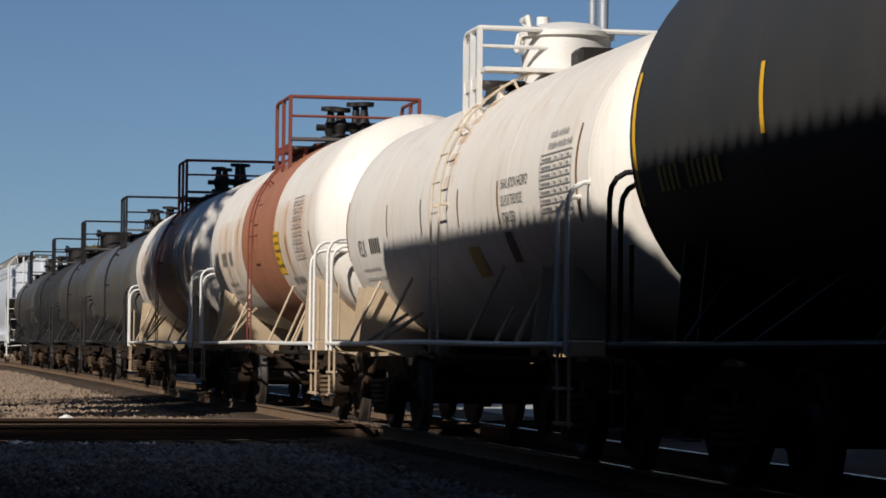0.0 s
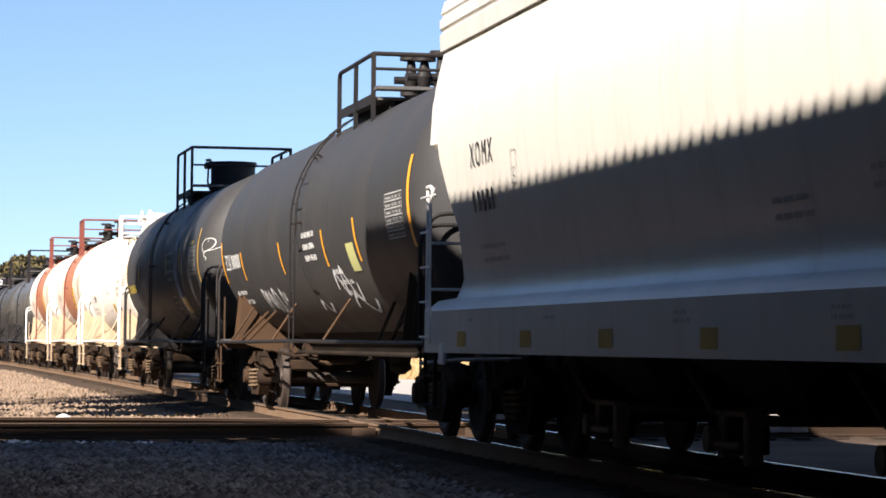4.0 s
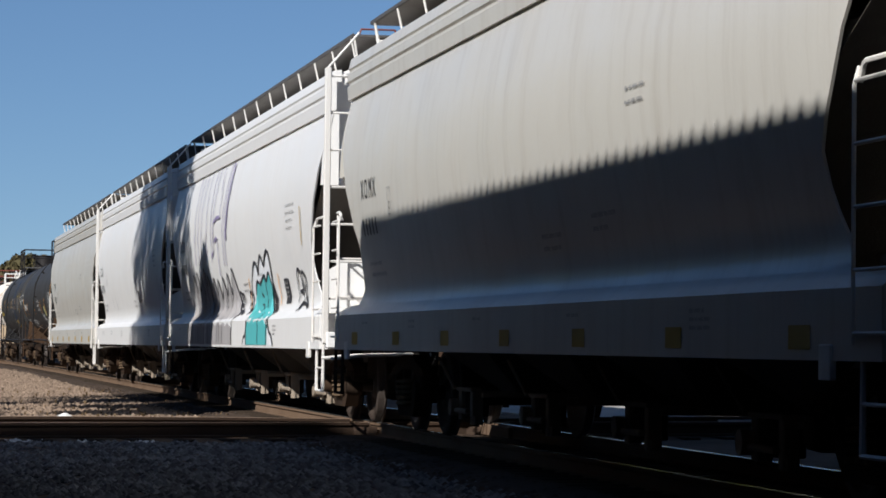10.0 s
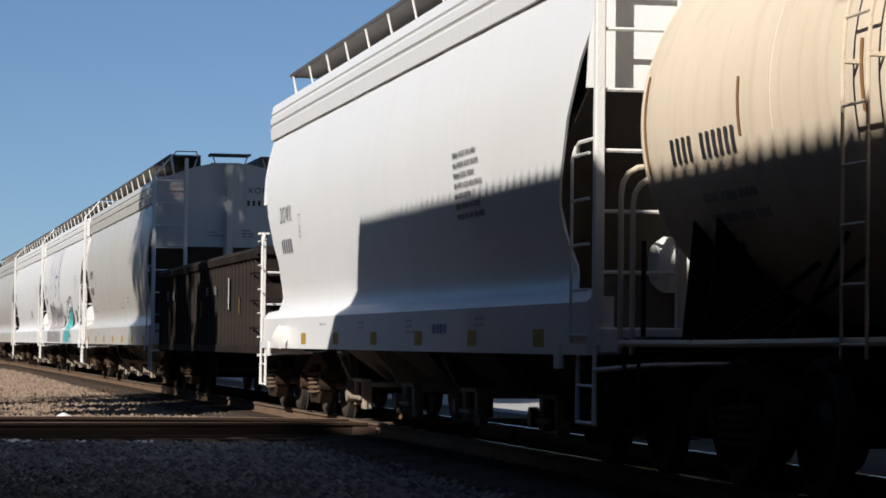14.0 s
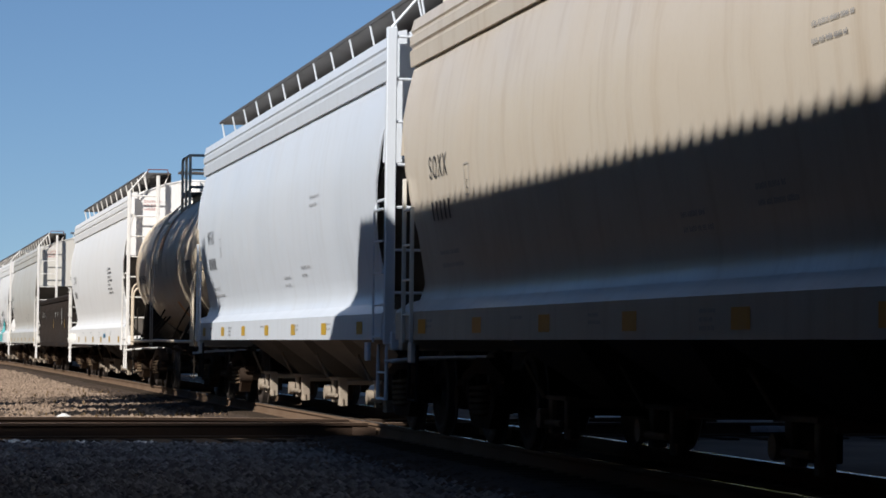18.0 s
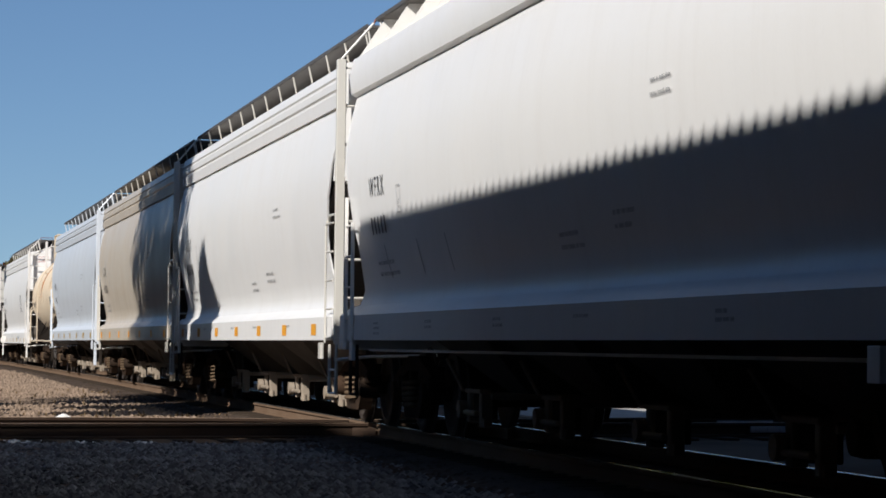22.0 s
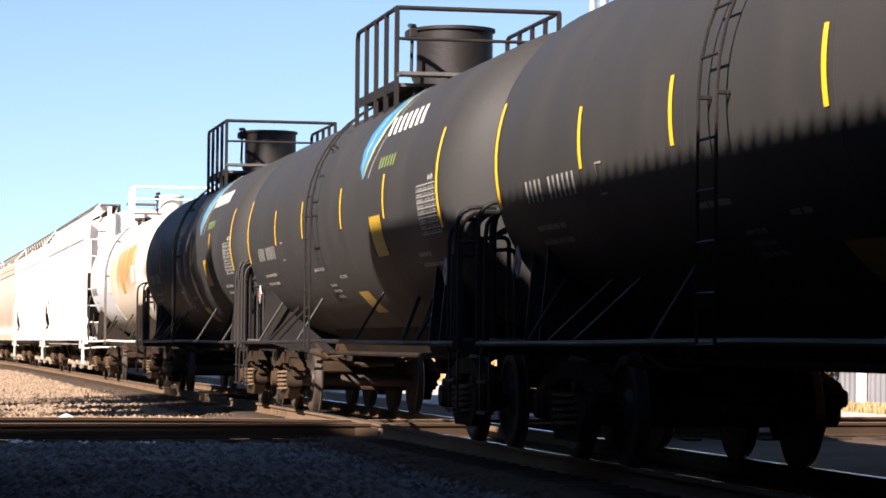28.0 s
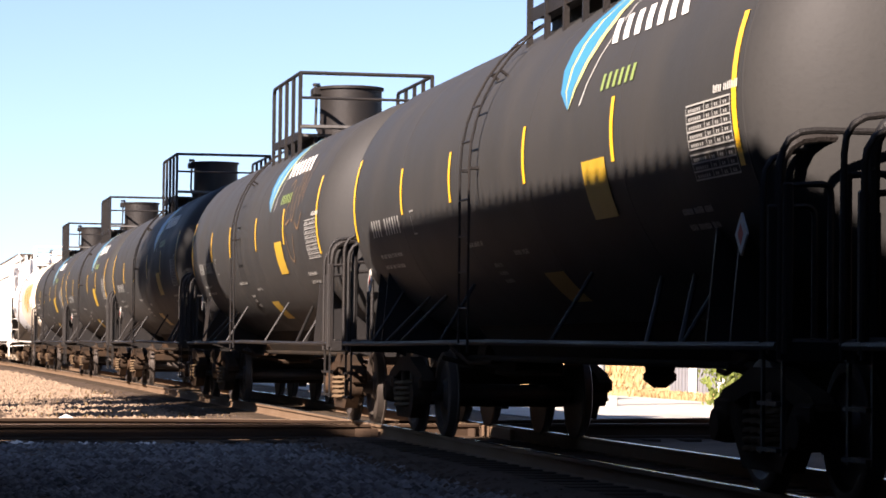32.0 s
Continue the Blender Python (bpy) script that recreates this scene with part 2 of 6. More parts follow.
RUST_RUN = stain_material("rust_runs", (0.62, 0.30, 0.09), 0.22, 0.78)
RUST_HEAVY = stain_material("heavy_rust_runs", (0.62, 0.31, 0.10), 0.30, 0.66)
RUST_THIN = stain_material("thin_rust_runs", (0.66, 0.40, 0.16), 0.35, 1.0)


# ---- mesh tools ----
class Shape:
    """Collects vertices and faces, then becomes one mesh."""

    def __init__(self):
        self.v, self.f = [], []

    def add(self, verts, faces):
        k = len(self.v)
        self.v += [tuple(p) for p in verts]
        self.f += [tuple(i + k for i in f) for f in faces]
        return self

    def box(self, x0, x1, y0, y1, z0, z1, c=0.0):
        if c <= 0:
            p = [(x, y, z) for x in (x0, x1) for y in (y0, y1) for z in (z0, z1)]
            return self.add(p, [(0, 1, 3, 2), (4, 6, 7, 5), (0, 4, 5, 1), (2, 3, 7, 6), (0, 2, 6, 4), (1, 5, 7, 3)])
        ring = [(x0 + c, y0), (x1 - c, y0), (x1, y0 + c), (x1, y1 - c), (x1 - c, y1), (x0 + c, y1), (x0, y1 - c), (x0, y0 + c)]
        inner = [(x0 + c, y0 + c), (x1 - c, y0 + c), (x1 - c, y0 + c), (x1 - c, y1 - c), (x1 - c, y1 - c), (x0 + c, y1 - c), (x0 + c, y1 - c), (x0 + c, y0 + c)]
        p = [(x, y, z0) for x, y in inner] + [(x, y, z0 + c) for x, y in ring] + [(x, y, z1 - c) for x, y in ring] + [(x, y, z1) for x, y in inner]
        f = [tuple(range(7, -1, -1)), tuple(range(24, 32))]
        for k in range(3):
            f += [(k * 8 + i, k * 8 + (i + 1) % 8, k * 8 + 8 + (i + 1) % 8, k * 8 + 8 + i) for i in range(8)]
        return self.add(p, f)

    def tube(self, pts, r, n=8, caps=True):
        pts = [Vector(p) for p in pts]
        rings = []
        ref = None
        for i, p in enumerate(pts):
            a = (pts[i] - pts[i - 1]).normalized() if i else (pts[1] - pts[0]).normalized()
            b = (pts[i + 1] - pts[i]).normalized() if i + 1 < len(pts) else a
            d = (a + b).normalized()
            if ref is None:
                ref = d.cross(Vector((0, 0, 1)))
                if ref.length < 0.1:
                    ref = d.cross(Vector((0, 1, 0)))
            u = (ref - d * ref.dot(d)).normalized()
            ref = u
            w = d.cross(u)
            s = 1 / max(0.6, a.dot(d))
            rings.append([p + (u * math.cos(2 * math.pi * k / n) + w * math.sin(2 * math.pi * k / n)) * r * s for k in range(n)])
        f = []
        for i in range(len(pts) - 1):
            f += [(i * n + k, i * n + (k + 1) % n, (i + 1) * n + (k + 1) % n, (i + 1) * n + k) for k in range(n)]
        if caps:
            f += [tuple(range(n - 1, -1, -1)), tuple(range((len(pts) - 1) * n, len(pts) * n))]
        return self.add([p for q in rings for p in q], f)

    def lathe(self, prof, n=24, axis="y", at=(0, 0, 0), closed=False):
        """prof: (place along the axis, radius)."""
        v, f = [], []
        for y, r in prof:
            for k in range(n):
                a = 2 * math.pi * k / n
                c, s = r * math.cos(a), r * math.sin(a)
                p = {"y": (c, y, s), "x": (y, c, s), "z": (c, s, y)}[axis]
                v.append((p[0] + at[0], p[1] + at[1], p[2] + at[2]))
        for i in range(len(prof) - 1):
            f += [(i * n + k, i * n + (k + 1) % n, (i + 1) * n + (k + 1) % n, (i + 1) * n + k) for k in range(n)]
        f += [tuple(range(n)), tuple(range((len(prof) - 1) * n, len(prof) * n))]
        return self.add(v, f)

    def prism(self, poly, a, b, axis="x"):
        """A flat outline pushed from a to b along an axis; poly holds the other two coordinates in order."""
        n = len(poly)

        def put(p, t):
            return {"x": (t, p[0], p[1]), "y": (p[0], t, p[1]), "z": (p[0], p[1], t)}[axis]

        v = [put(p, a) for p in poly] + [put(p, b) for p in poly]
        f = [tuple(range(n - 1, -1, -1)), tuple(range(n, 2 * n))] + [(i, (i + 1) % n, n + (i + 1) % n, n + i) for i in range(n)]
        return self.add(v, f)

    def sheet(self, rows, thick=None):
        """A skin over rows of points; thick pushes a second skin by that vector and closes the rim."""
        nu, nv = len(rows), len(rows[0])
        pts = [p for r in rows for p in r]
        f = [(i * nv + j, i * nv + j + 1, (i + 1) * nv + j + 1, (i + 1) * nv + j) for i in range(nu - 1) for j in range(nv - 1)]
        if thick is None:
            return self.add(pts, f)
        k = nu * nv
        back = [(p[0] + thick[0], p[1] + thick[1], p[2] + thick[2]) for p in pts]
        f += [tuple(i + k for i in reversed(q)) for q in f]
        rim = [i * nv for i in range(nu)] + [(nu - 1) * nv + j for j in range(1, nv)] + [i * nv + nv - 1 for i in range(nu - 2, -1, -1)] + [j for j in range(nv - 2, 0, -1)]
        for a, b in zip(rim, rim[1:] + rim[:1]):
            f.append((a, b, b + k, a + k))
        return self.add(pts + back, f)

    def mesh(self, name, mat, smooth=35):
        me = bpy.data.meshes.new(name)
        me.from_pydata(self.v, [], self.f)
        me.materials.append(mat)
        if len(self.f) < 60000:
            bm = bmesh.new()
            bm.from_mesh(me)
            bmesh.ops.recalc_face_normals(bm, faces=bm.faces)
            bm.to_mesh(me)
            bm.free()
        if smooth:
            me.polygons.foreach_set("use_smooth", [True] * len(me.polygons))
            me.set_sharp_from_angle(angle=radians(smooth))
        me.update()
        return me


def part(name, shape, mat, parent, label="", smooth=35):
    """One mesh under a thing or a part; a ready mesh is shared."""
    me = shape.mesh(name, mat, smooth) if isinstance(shape, Shape) else shape
    ob = new(name, me)
    ob.parent = parent
    if label:
        tagged(ob, label)
    return ob


def track_at(s):
    """Place and heading of the line at s metres ahead of the camera."""
    u = max(0.0, s - BEND_FROM)
    return TRACK_X + BEND * u * u / 2, math.degrees(-math.atan(BEND * u))


# distance that the train has run, second by second
RUN = [0.0, 11.22, 22.37, 33.43, 44.41, 55.33, 66.26, 77.24, 88.26, 99.27, 110.22, 121.1, 131.93, 142.71, 153.48, 164.23, 174.95, 185.67,
       196.4, 207.14, 217.9, 228.64, 239.37, 250.07, 260.75, 271.47, 282.3, 293.25, 304.31, 315.42, 326.52, 337.61, 348.68]
TRAIN = []


def place_car(car, s0):
    """A car whose middle is s0 metres ahead at the start."""
    TRAIN.append((car, s0))
    x, turn = track_at(s0)
    car.matrix_world = pose(x, s0, 0, 0, 0, turn)
    return car


# ---- lettering ----
FONT_CACHE = {}


def flat_text(words, height, squeeze=1.0, spacing=1.0):
    key = (words, height, squeeze, spacing)
    if key not in FONT_CACHE:
        cu = bpy.data.curves.new("lettering", "FONT")
        cu.body, cu.size, cu.space_character, cu.resolution_u = words, height * 1.38, spacing, 4
        ob = bpy.data.objects.new("lettering", cu)
        scene.collection.objects.link(ob)
        bpy.context.view_layer.update()
        me = bpy.data.meshes.new_from_object(ob.evaluated_get(bpy.context.evaluated_depsgraph_get()))
        FONT_CACHE[key] = ([(v.co.x * squeeze, v.co.y) for v in me.vertices], [tuple(p.vertices) for p in me.polygons])
        bpy.data.objects.remove(ob)
        bpy.data.curves.remove(cu)
        bpy.data.meshes.remove(me)
    return FONT_CACHE[key]


def flat_bars(count, height, width=0.58, gap=0.24):
    """Plain blocks that stand for writing that is not reproduced."""
    v, f = [], []
    for i in range(count):
        n = 3
        x = i * height * (width + gap)
        k = len(v)
        for j in range(n + 1):
            v += [(x, height * (0.06 + 0.88 * j / n)), (x + height * width * 0.74, height * (0.06 + 0.88 * j / n))]
        f += [(k + 2 * j, k + 2 * j + 1, k + 2 * j + 3, k + 2 * j + 2) for j in range(n)]
    return v, f


def flat_block(w, h, nx=1, nz=6):
    v = [(w * i / nx, h * j / nz) for j in range(nz + 1) for i in range(nx + 1)]
    f = [(j * (nx + 1) + i, j * (nx + 1) + i + 1, (j + 1) * (nx + 1) + i + 1, (j + 1) * (nx + 1) + i) for j in range(nz) for i in range(nx)]
    return v, f


def flat_stroke(pts, w, steps=3):
    """A sprayed or painted line through points (u, v)."""
    out = []
    n = len(pts)
    for i in range(n - 1):
        p0, p1, p2, p3 = (pts[max(0, i - 1)], pts[i], pts[i + 1], pts[min(n - 1, i + 2)])
        for k in range(steps):
            t = k / steps
            out.append(tuple(0.5 * (2 * p1[c] + (p2[c] - p0[c]) * t + (2 * p0[c] - 5 * p1[c] + 4 * p2[c] - p3[c]) * t * t + (3 * p1[c] - p0[c] - 3 * p2[c] + p3[c]) * t ** 3) for c in (0, 1)))
    out.append(pts[-1])
    v, f = [], []
    for i, p in enumerate(out):
        a, b = out[max(0, i - 1)], out[min(len(out) - 1, i + 1)]
        d = Vector((b[0] - a[0], b[1] - a[1]))
        d = d.normalized() if d.length > 1e-6 else Vector((1, 0))
        nx, ny = -d.y * w / 2, d.x * w / 2
        v += [(p[0] + nx, p[1] + ny), (p[0] - nx, p[1] - ny)]
    f = [(2 * i, 2 * i + 1, 2 * i + 3, 2 * i + 2) for i in range(len(out) - 1)]
    return v, f


def on_side(flat, skin, y, z, lift=0.004):
    """Lays a flat mark on a car's near side. skin(z) gives the half width; y is where it starts, reading towards the rear."""
    v, f = flat
    return Shape().add([(-(skin(z + b) + lift), y - a, z + b) for a, b in v], f)


def on_tank(flat, R, zc, y, z, lift=0.004):
    v, f = flat
    out = []
    t0 = math.asin(max(-1, min(1, (z - zc) / R)))
    for a, b in v:
        th = t0 + b / R
        out.append((-(R + lift) * math.cos(th), y - a, zc + (R + lift) * math.sin(th)))
    return Shape().add(out, f)


# ---- running gear, shared by all cars ----
def make_truck_meshes():
    m = {}
    # cast side frame: arched top, open spring window, bearing pedestals
    s = Shape()
    # built as bars so that the windows stay open
    s.prism([(-1.12, 0.60), (-0.95, 0.70), (-0.55, 0.78), (-0.3, 0.86), (0.3, 0.86), (0.55, 0.78), (0.95, 0.70), (1.12, 0.60), (0.95, 0.56), (0.3, 0.70), (-0.3, 0.70), (-0.95, 0.56)], -0.07, 0.07)
    s.prism([(-0.80, 0.56), (-0.66, 0.62), (-0.34, 0.30), (0.34, 0.30), (0.66, 0.62), (0.80, 0.56), (0.42, 0.18), (-0.42, 0.18)], -0.08, 0.08)
    for q in (-1, 1):
        s.box(-0.045, 0.045, min(q * 0.32, q * 0.40), max(q * 0.32, q * 0.40), 0.26, 0.74, 0.01)
        s.box(-0.10, 0.10, min(q * 0.72, q * 1.08), max(q * 0.72, q * 1.08), 0.50, 0.64, 0.02)
        s.lathe([(-0.10, 0.02), (-0.10, 0.11), (-0.02, 0.13), (0.10, 0.13)], 14, "x", (-0.05, q * 0.885, 0.46))
    m["side_frame"] = s.mesh("side_frame", TRUCK_STEEL)
    s = Shape()
    for y in (-0.17, 0.0, 0.17):
        pts = []
        for i in range(61):
            a = i / 60 * 5 * 2 * math.pi
            pts.append((0.085 * math.cos(a), y + 0.075 * math.sin(a), 0.29 + 0.30 * i / 60))
        s.tube(pts, 0.020, 5)
    m["spring"] = s.mesh("spring", SPRING_STEEL)
    s = Shape()
    s.box(-0.95, 0.95, -0.2, 0.2, 0.56, 0.74, 0.03)
    s.lathe([(0.74, 0.05), (0.74, 0.24), (0.80, 0.24), (0.80, 0.05)], 20, "z")
    for q in (-1, 1):
        s.tube([(-0.7, q * 0.42, 0.36), (0.7, q * 0.42, 0.36)], 0.05, 8)
        s.box(-0.78, -0.70, q * 0.42 - 0.05, q * 0.42 + 0.05, 0.30, 0.52)
        s.box(0.70, 0.78, q * 0.42 - 0.05, q * 0.42 + 0.05, 0.30, 0.52)
    m["bolster"] = s.mesh("bolster", TRUCK_STEEL)
    s = Shape()
    for q in (-1, 1):
        prof = [(0.68, 0.10), (0.68, 0.36), (0.685, 0.49), (0.705, 0.50), (0.715, 0.468), (0.79, 0.458), (0.805, 0.43), (0.80, 0.38), (0.76, 0.34), (0.745, 0.18), (0.80, 0.13), (0.80, 0.08)]
        s.lathe([(q * y, r) for y, r in prof], 36, "x", (0, 0, 0))
    s.lathe([(-1.0, 0.06), (-1.0, 0.075), (-0.8, 0.085), (0.8, 0.085), (1.0, 0.075), (1.0, 0.06)], 14, "x")
    for q in (-1, 1):
        s.lathe([(q * 1.0, 0.02), (q * 1.06, 0.02), (q * 1.06, 0.085), (q * 1.0, 0.09)], 16, "x")
        for k in range(3):
            a = radians(120 * k)
            s.lathe([(q * 1.06, 0.002), (q * 1.085, 0.002), (q * 1.085, 0.018), (q * 1.06, 0.018)], 6, "x", (0, 0.052 * math.cos(a), 0.052 * math.sin(a)))
    m["wheelset"] = s.mesh("wheelset", TREAD)
    # knuckle coupler on its shank
    s = Shape()
    s.box(-0.11, 0.11, -0.2, 0.55, 0.76, 0.96, 0.02)
    s.prism([(-0.16, 0.5), (0.2, 0.5), (0.24, 0.62), (0.2, 0.72), (0.09, 0.78), (0.04, 0.66), (-0.1, 0.63), (-0.17, 0.72), (-0.22, 0.70)], 0.68, 1.0, "z")
    m["coupler"] = s.mesh("coupler", TRUCK_STEEL)
    s = Shape()
    s.tube([(-0.32, 0.3, 0.82), (-0.33, 0.5, 0.72), (-0.30, 0.7, 0.50), (-0.22, 0.85, 0.42), (-0.15, 0.95, 0.45)], 0.028, 7)
    m["air_hose"] = s.mesh("air_hose", BLACK_STEEL)
    return m


GEAR = make_truck_meshes()
WHEELS = []


def running_gear(car, centre, end, body=None):
    """Two trucks at +-centre and couplers at +-end."""
    for q in (1, -1):
        t = part("truck", GEAR["bolster"], None, car, "rust-brown cast steel truck with coil springs")
        t.location = (0, q * centre, 0)
        for x in (-0.99, 0.99):
            o = part("side_frame", GEAR["side_frame"], None, t)
            o.location = (x, 0, 0)
            o = part("spring", GEAR["spring"], None, t, "dusty coil springs")
            o.location = (x * 1.06, 0, 0)
        for y in (-0.885, 0.885):
            o = part("wheelset", GEAR["wheelset"], None, t, "worn steel wheel pair on an axle")
            o.location = (0, y, 0.46)
            WHEELS.append(o)
        c = part("coupler", GEAR["coupler"], None, car, "rusty knuckle coupler")
        c.matrix_local = pose(0, q * end, 0, 0, 0, 0 if q > 0 else 180)
        c = part("air_hose", GEAR["air_hose"], None, car, "black rubber brake hose")
        c.matrix_local = pose(0, q * end, 0, 0, 0, 0 if q > 0 else 180)


def bent(a, b, c, r=0.18, n=4):
    """Points from a to c round the corner b."""
    a, b, c = Vector(a), Vector(b), Vector(c)
    p, q = b + (a - b).normalized() * r, b + (c - b).normalized() * r
    return [a] + [p * (1 - t) ** 2 + b * 2 * t * (1 - t) + q * t * t for t in [i / n for i in range(n + 1)]] + [c]


# ---- tank cars ----
def tank_car(s0, R, zc, front, rear, paint, fit, label, half, truck, dome="drum", rail=None, bars=(), bar_mat=YELLOW, band=None, ladder=0.0,
             platform=(1.7, -0.4), top=4.95, group="tank cars of the train", end_mat=None, rail_colour=None, loops=2, dome_r=0.5, dome_h=0.6, ladder_mat=None, posts=3, outlet=None):
    """front and rear: where the shell's straight part ends, from the middle. half: middle to coupler face. bars: (y, low z, high z, width)."""
    rail = rail or fit
    ladder_mat = ladder_mat or rail
    rail_colour = rail_colour or fit
    end_mat = end_mat or fit
    car = tagged(new("tank_car"), label, "tank car", group)
    # shell with dished heads
    dish = R * 0.46
    prof = [(front + dish * math.sin(radians(a)), max(0.01, R * math.cos(radians(a)))) for a in range(90, 0, -9)] + [(front, R)]
    prof += [(front + (rear - front) * i / 12, R) for i in range(1, 12)]
    prof += [(rear, R)] + [(rear - dish * math.sin(radians(a)), max(0.01, R * math.cos(radians(a)))) for a in range(9, 91, 9)]
    part("tank_shell", Shape().lathe(prof, 72, "y", (0, 0, zc)), paint, car, smooth=30)
    # girth welds
    n = max(3, round((front - rear) / 2.9))
    weld = Shape()
    w = [(-0.03, R - 0.01), (-0.012, R + 0.002), (0.012, R + 0.002), (0.03, R - 0.01)]
    weld.lathe(w, 72, "y", (0, 0, zc))
    wm = weld.mesh("girth_weld", paint)
    for i in range(n + 1):
        o = part("girth_weld", wm, None, car)
        o.location = (0, rear + (front - rear) * i / n, 0)
    if band:
        b = Shape().lathe([(band[0], R), (band[0], R + 0.006), (band[1], R + 0.006), (band[1], R)], 72, "y", (0, 0, zc))
        part("painted_band", b, band[2], car, band[3])
    for y, lo, hi, wd in bars:
        th0, th1 = (math.asin(max(-1, min(1, (z - zc) / R))) for z in (lo, hi))
        o = on_tank(flat_block(wd, R * (th1 - th0), 1, 8), R, zc, y + wd / 2, lo, 0.007)
        part("marker_bar", o, bar_mat, car, "upright reflective marker strip")
    # saddles and stub sills at both ends
    for q in (1, -1):
        sill = Shape().box(-0.26, 0.26, min(q * (truck - 2.2), q * half * 0.985), max(q * (truck - 2.2), q * half * 0.985), 0.72, 1.06, 0.02)
        part("stub_sill", sill, UNDER, car)
        for d in (-0.28, 0.28):
            sad = Shape()
            y = q * truck + d
            outline = [(-1.38, 1.02), (-1.30, zc - 0.72 if zc - 0.72 > 1.3 else 1.5)]
            for k in range(13):
                a = radians(215 + 110 * k / 12)
                outline.append((R * math.cos(a), zc + R * math.sin(a)))
            outline += [(1.30, outline[1][1]), (1.38, 1.02), (0.7, 0.84), (-0.7, 0.84)]
            sad.prism(outline, y - 0.018, y + 0.018, "y")
            part("saddle_plate", sad, end_mat, car)
        # deck and cross beam at the end
        y0 = q * (half - 0.72)
        part("end_beam", Shape().box(-1.48, 1.48, min(y0, y0 + q * 0.22), max(y0, y0 + q * 0.22), 0.90, 1.04, 0.015), end_mat, car)
        part("end_deck", Shape().box(-1.45, 1.45, min(y0 - q * 0.42, y0), max(y0 - q * 0.42, y0), 1.02, 1.05), GRATING, car)
        for x in (-1, 1):
            # corner grab loop, steps and sloping braces
            for k in range(loops):
                yy = q * (half - 0.58 - 0.34 * k)
                hgt = 2.30 - 0.10 * k
                pts = bent((x * 1.50, yy, 0.92), (x * 1.50, yy, hgt), (x * 0.62, yy, hgt), 0.22)
                part("corner_handrail", Shape().tube(pts, 0.021, 8), rail_colour, car)
            st = Shape()
            for yy in (q * (half - 0.60), q * (half - 1.00)):
                st.box(x * 1.47 - 0.010, x * 1.47 + 0.010, yy - 0.018, yy + 0.018, 0.34, 1.02)
            for z in (0.36, 0.64):
                a, b = sorted((q * (half - 0.60), q * (half - 1.00)))
                st.box(x * 1.47 - 0.04, x * 1.47 + 0.04, a, b, z, z + 0.025)
            part("side_steps", st, end_mat, car)
            a, b = sorted((q * (half - 0.82), q * (half - 0.90)))
            part("grab_post", Shape().box(x * 1.40 - 0.016, x * 1.40 + 0.016, a + 0.024, b - 0.024, 1.02, 1.74, 0.006), end_mat, car)
            for d in (0.75, 1.65):
                part("shell_brace", Shape().tube([(x * 1.42, q * (truck - d), 1.0), (x * 1.05, q * (truck - d - 0.9), zc - 1.06)], 0.022, 6), end_mat, car)
        # brake gear under the end
        ug = Shape()
        ug.lathe([(0, 0.02), (0, 0.13), (0.42, 0.13), (0.42, 0.02)], 14, "y", (-0.42, q * (truck - 2.0), 0.92))
        ug.tube([(-0.3, q * (truck - 1.2), 0.72), (-0.3, q * (truck - 2.3), 0.70), (0.1, q * (truck - 2.9), 0.72)], 0.035, 6)
        ug.tube([(-0.9, q * (truck - 1.4), 0.86), (-0.1, q * (truck - 1.5), 0.66), (0.6, q * (truck - 1.4), 0.80)], 0.03, 6)
        ug.tube([(-0.75, q * (truck - 1.1), 0.98), (-0.72, q * (truck - 2.0), 0.80), (-0.60, q * (truck - 2.6), 0.82)], 0.022, 6)
        part("brake_rigging", ug, TRUCK_STEEL, car)
    # long side handrails at sill height
    for x in (-1, 1):
        e = half - 0.62
        pts = [(x * 1.50, e, 1.0), (x * 1.50, truck - 0.9, 1.0), (x * 1.53, 0, 1.02), (x * 1.50, -truck + 0.9, 1.0), (x * 1.50, -e, 1.0)]
        part("side_handrail", Shape().tube(pts, 0.026, 8), fit, car)
        for y in (-truck + 0.4, -2.4, 2.4, truck - 0.4):
            part("handrail_bracket", Shape().tube([(x * 1.51, y, 1.0), (x * 1.15, y, zc - math.sqrt(max(0.01, R * R - 1.15 ** 2)))], 0.018, 6), end_mat, car)
        # ladder that follows the shell
        for d in (-0.21, 0.21):
            pts = [(x * (R + 0.09), ladder + d, 0.92), (x * (R + 0.09), ladder + d, zc)]
            pts += [(x * (R + 0.09) * math.cos(radians(a)), ladder + d, zc + (R + 0.09) * math.sin(radians(a))) for a in range(8, 73, 8)]
            part("ladder_rail", Shape().tube(pts, 0.012, 6), ladder_mat, car)
        for z in [1.0 + 0.33 * i for i in range(int((zc - 1.0) / 0.33) + 1)]:
            part("rung", Shape().tube([(x * (R + 0.09), ladder - 0.21, z), (x * (R + 0.09), ladder + 0.21, z)], 0.010, 6), ladder_mat, car)
        for a in range(9, 72, 12):
            p = (x * (R + 0.09) * math.cos(radians(a)), zc + (R + 0.09) * math.sin(radians(a)))
            part("rung", Shape().tube([(p[0], ladder - 0.21, p[1]), (p[0], ladder + 0.21, p[1])], 0.010, 6), ladder_mat, car)
        for a in (0, 34, 62):
            for d in (-0.21, 0.21):
                c0, s0_ = math.cos(radians(a)), math.sin(radians(a))
                part("ladder_bracket", Shape().tube([(x * (R - 0.02) * c0, ladder + d, zc + (R - 0.02) * s0_), (x * (R + 0.09) * c0, ladder + d, zc + (R + 0.09) * s0_)], 0.016, 5), ladder_mat, car)
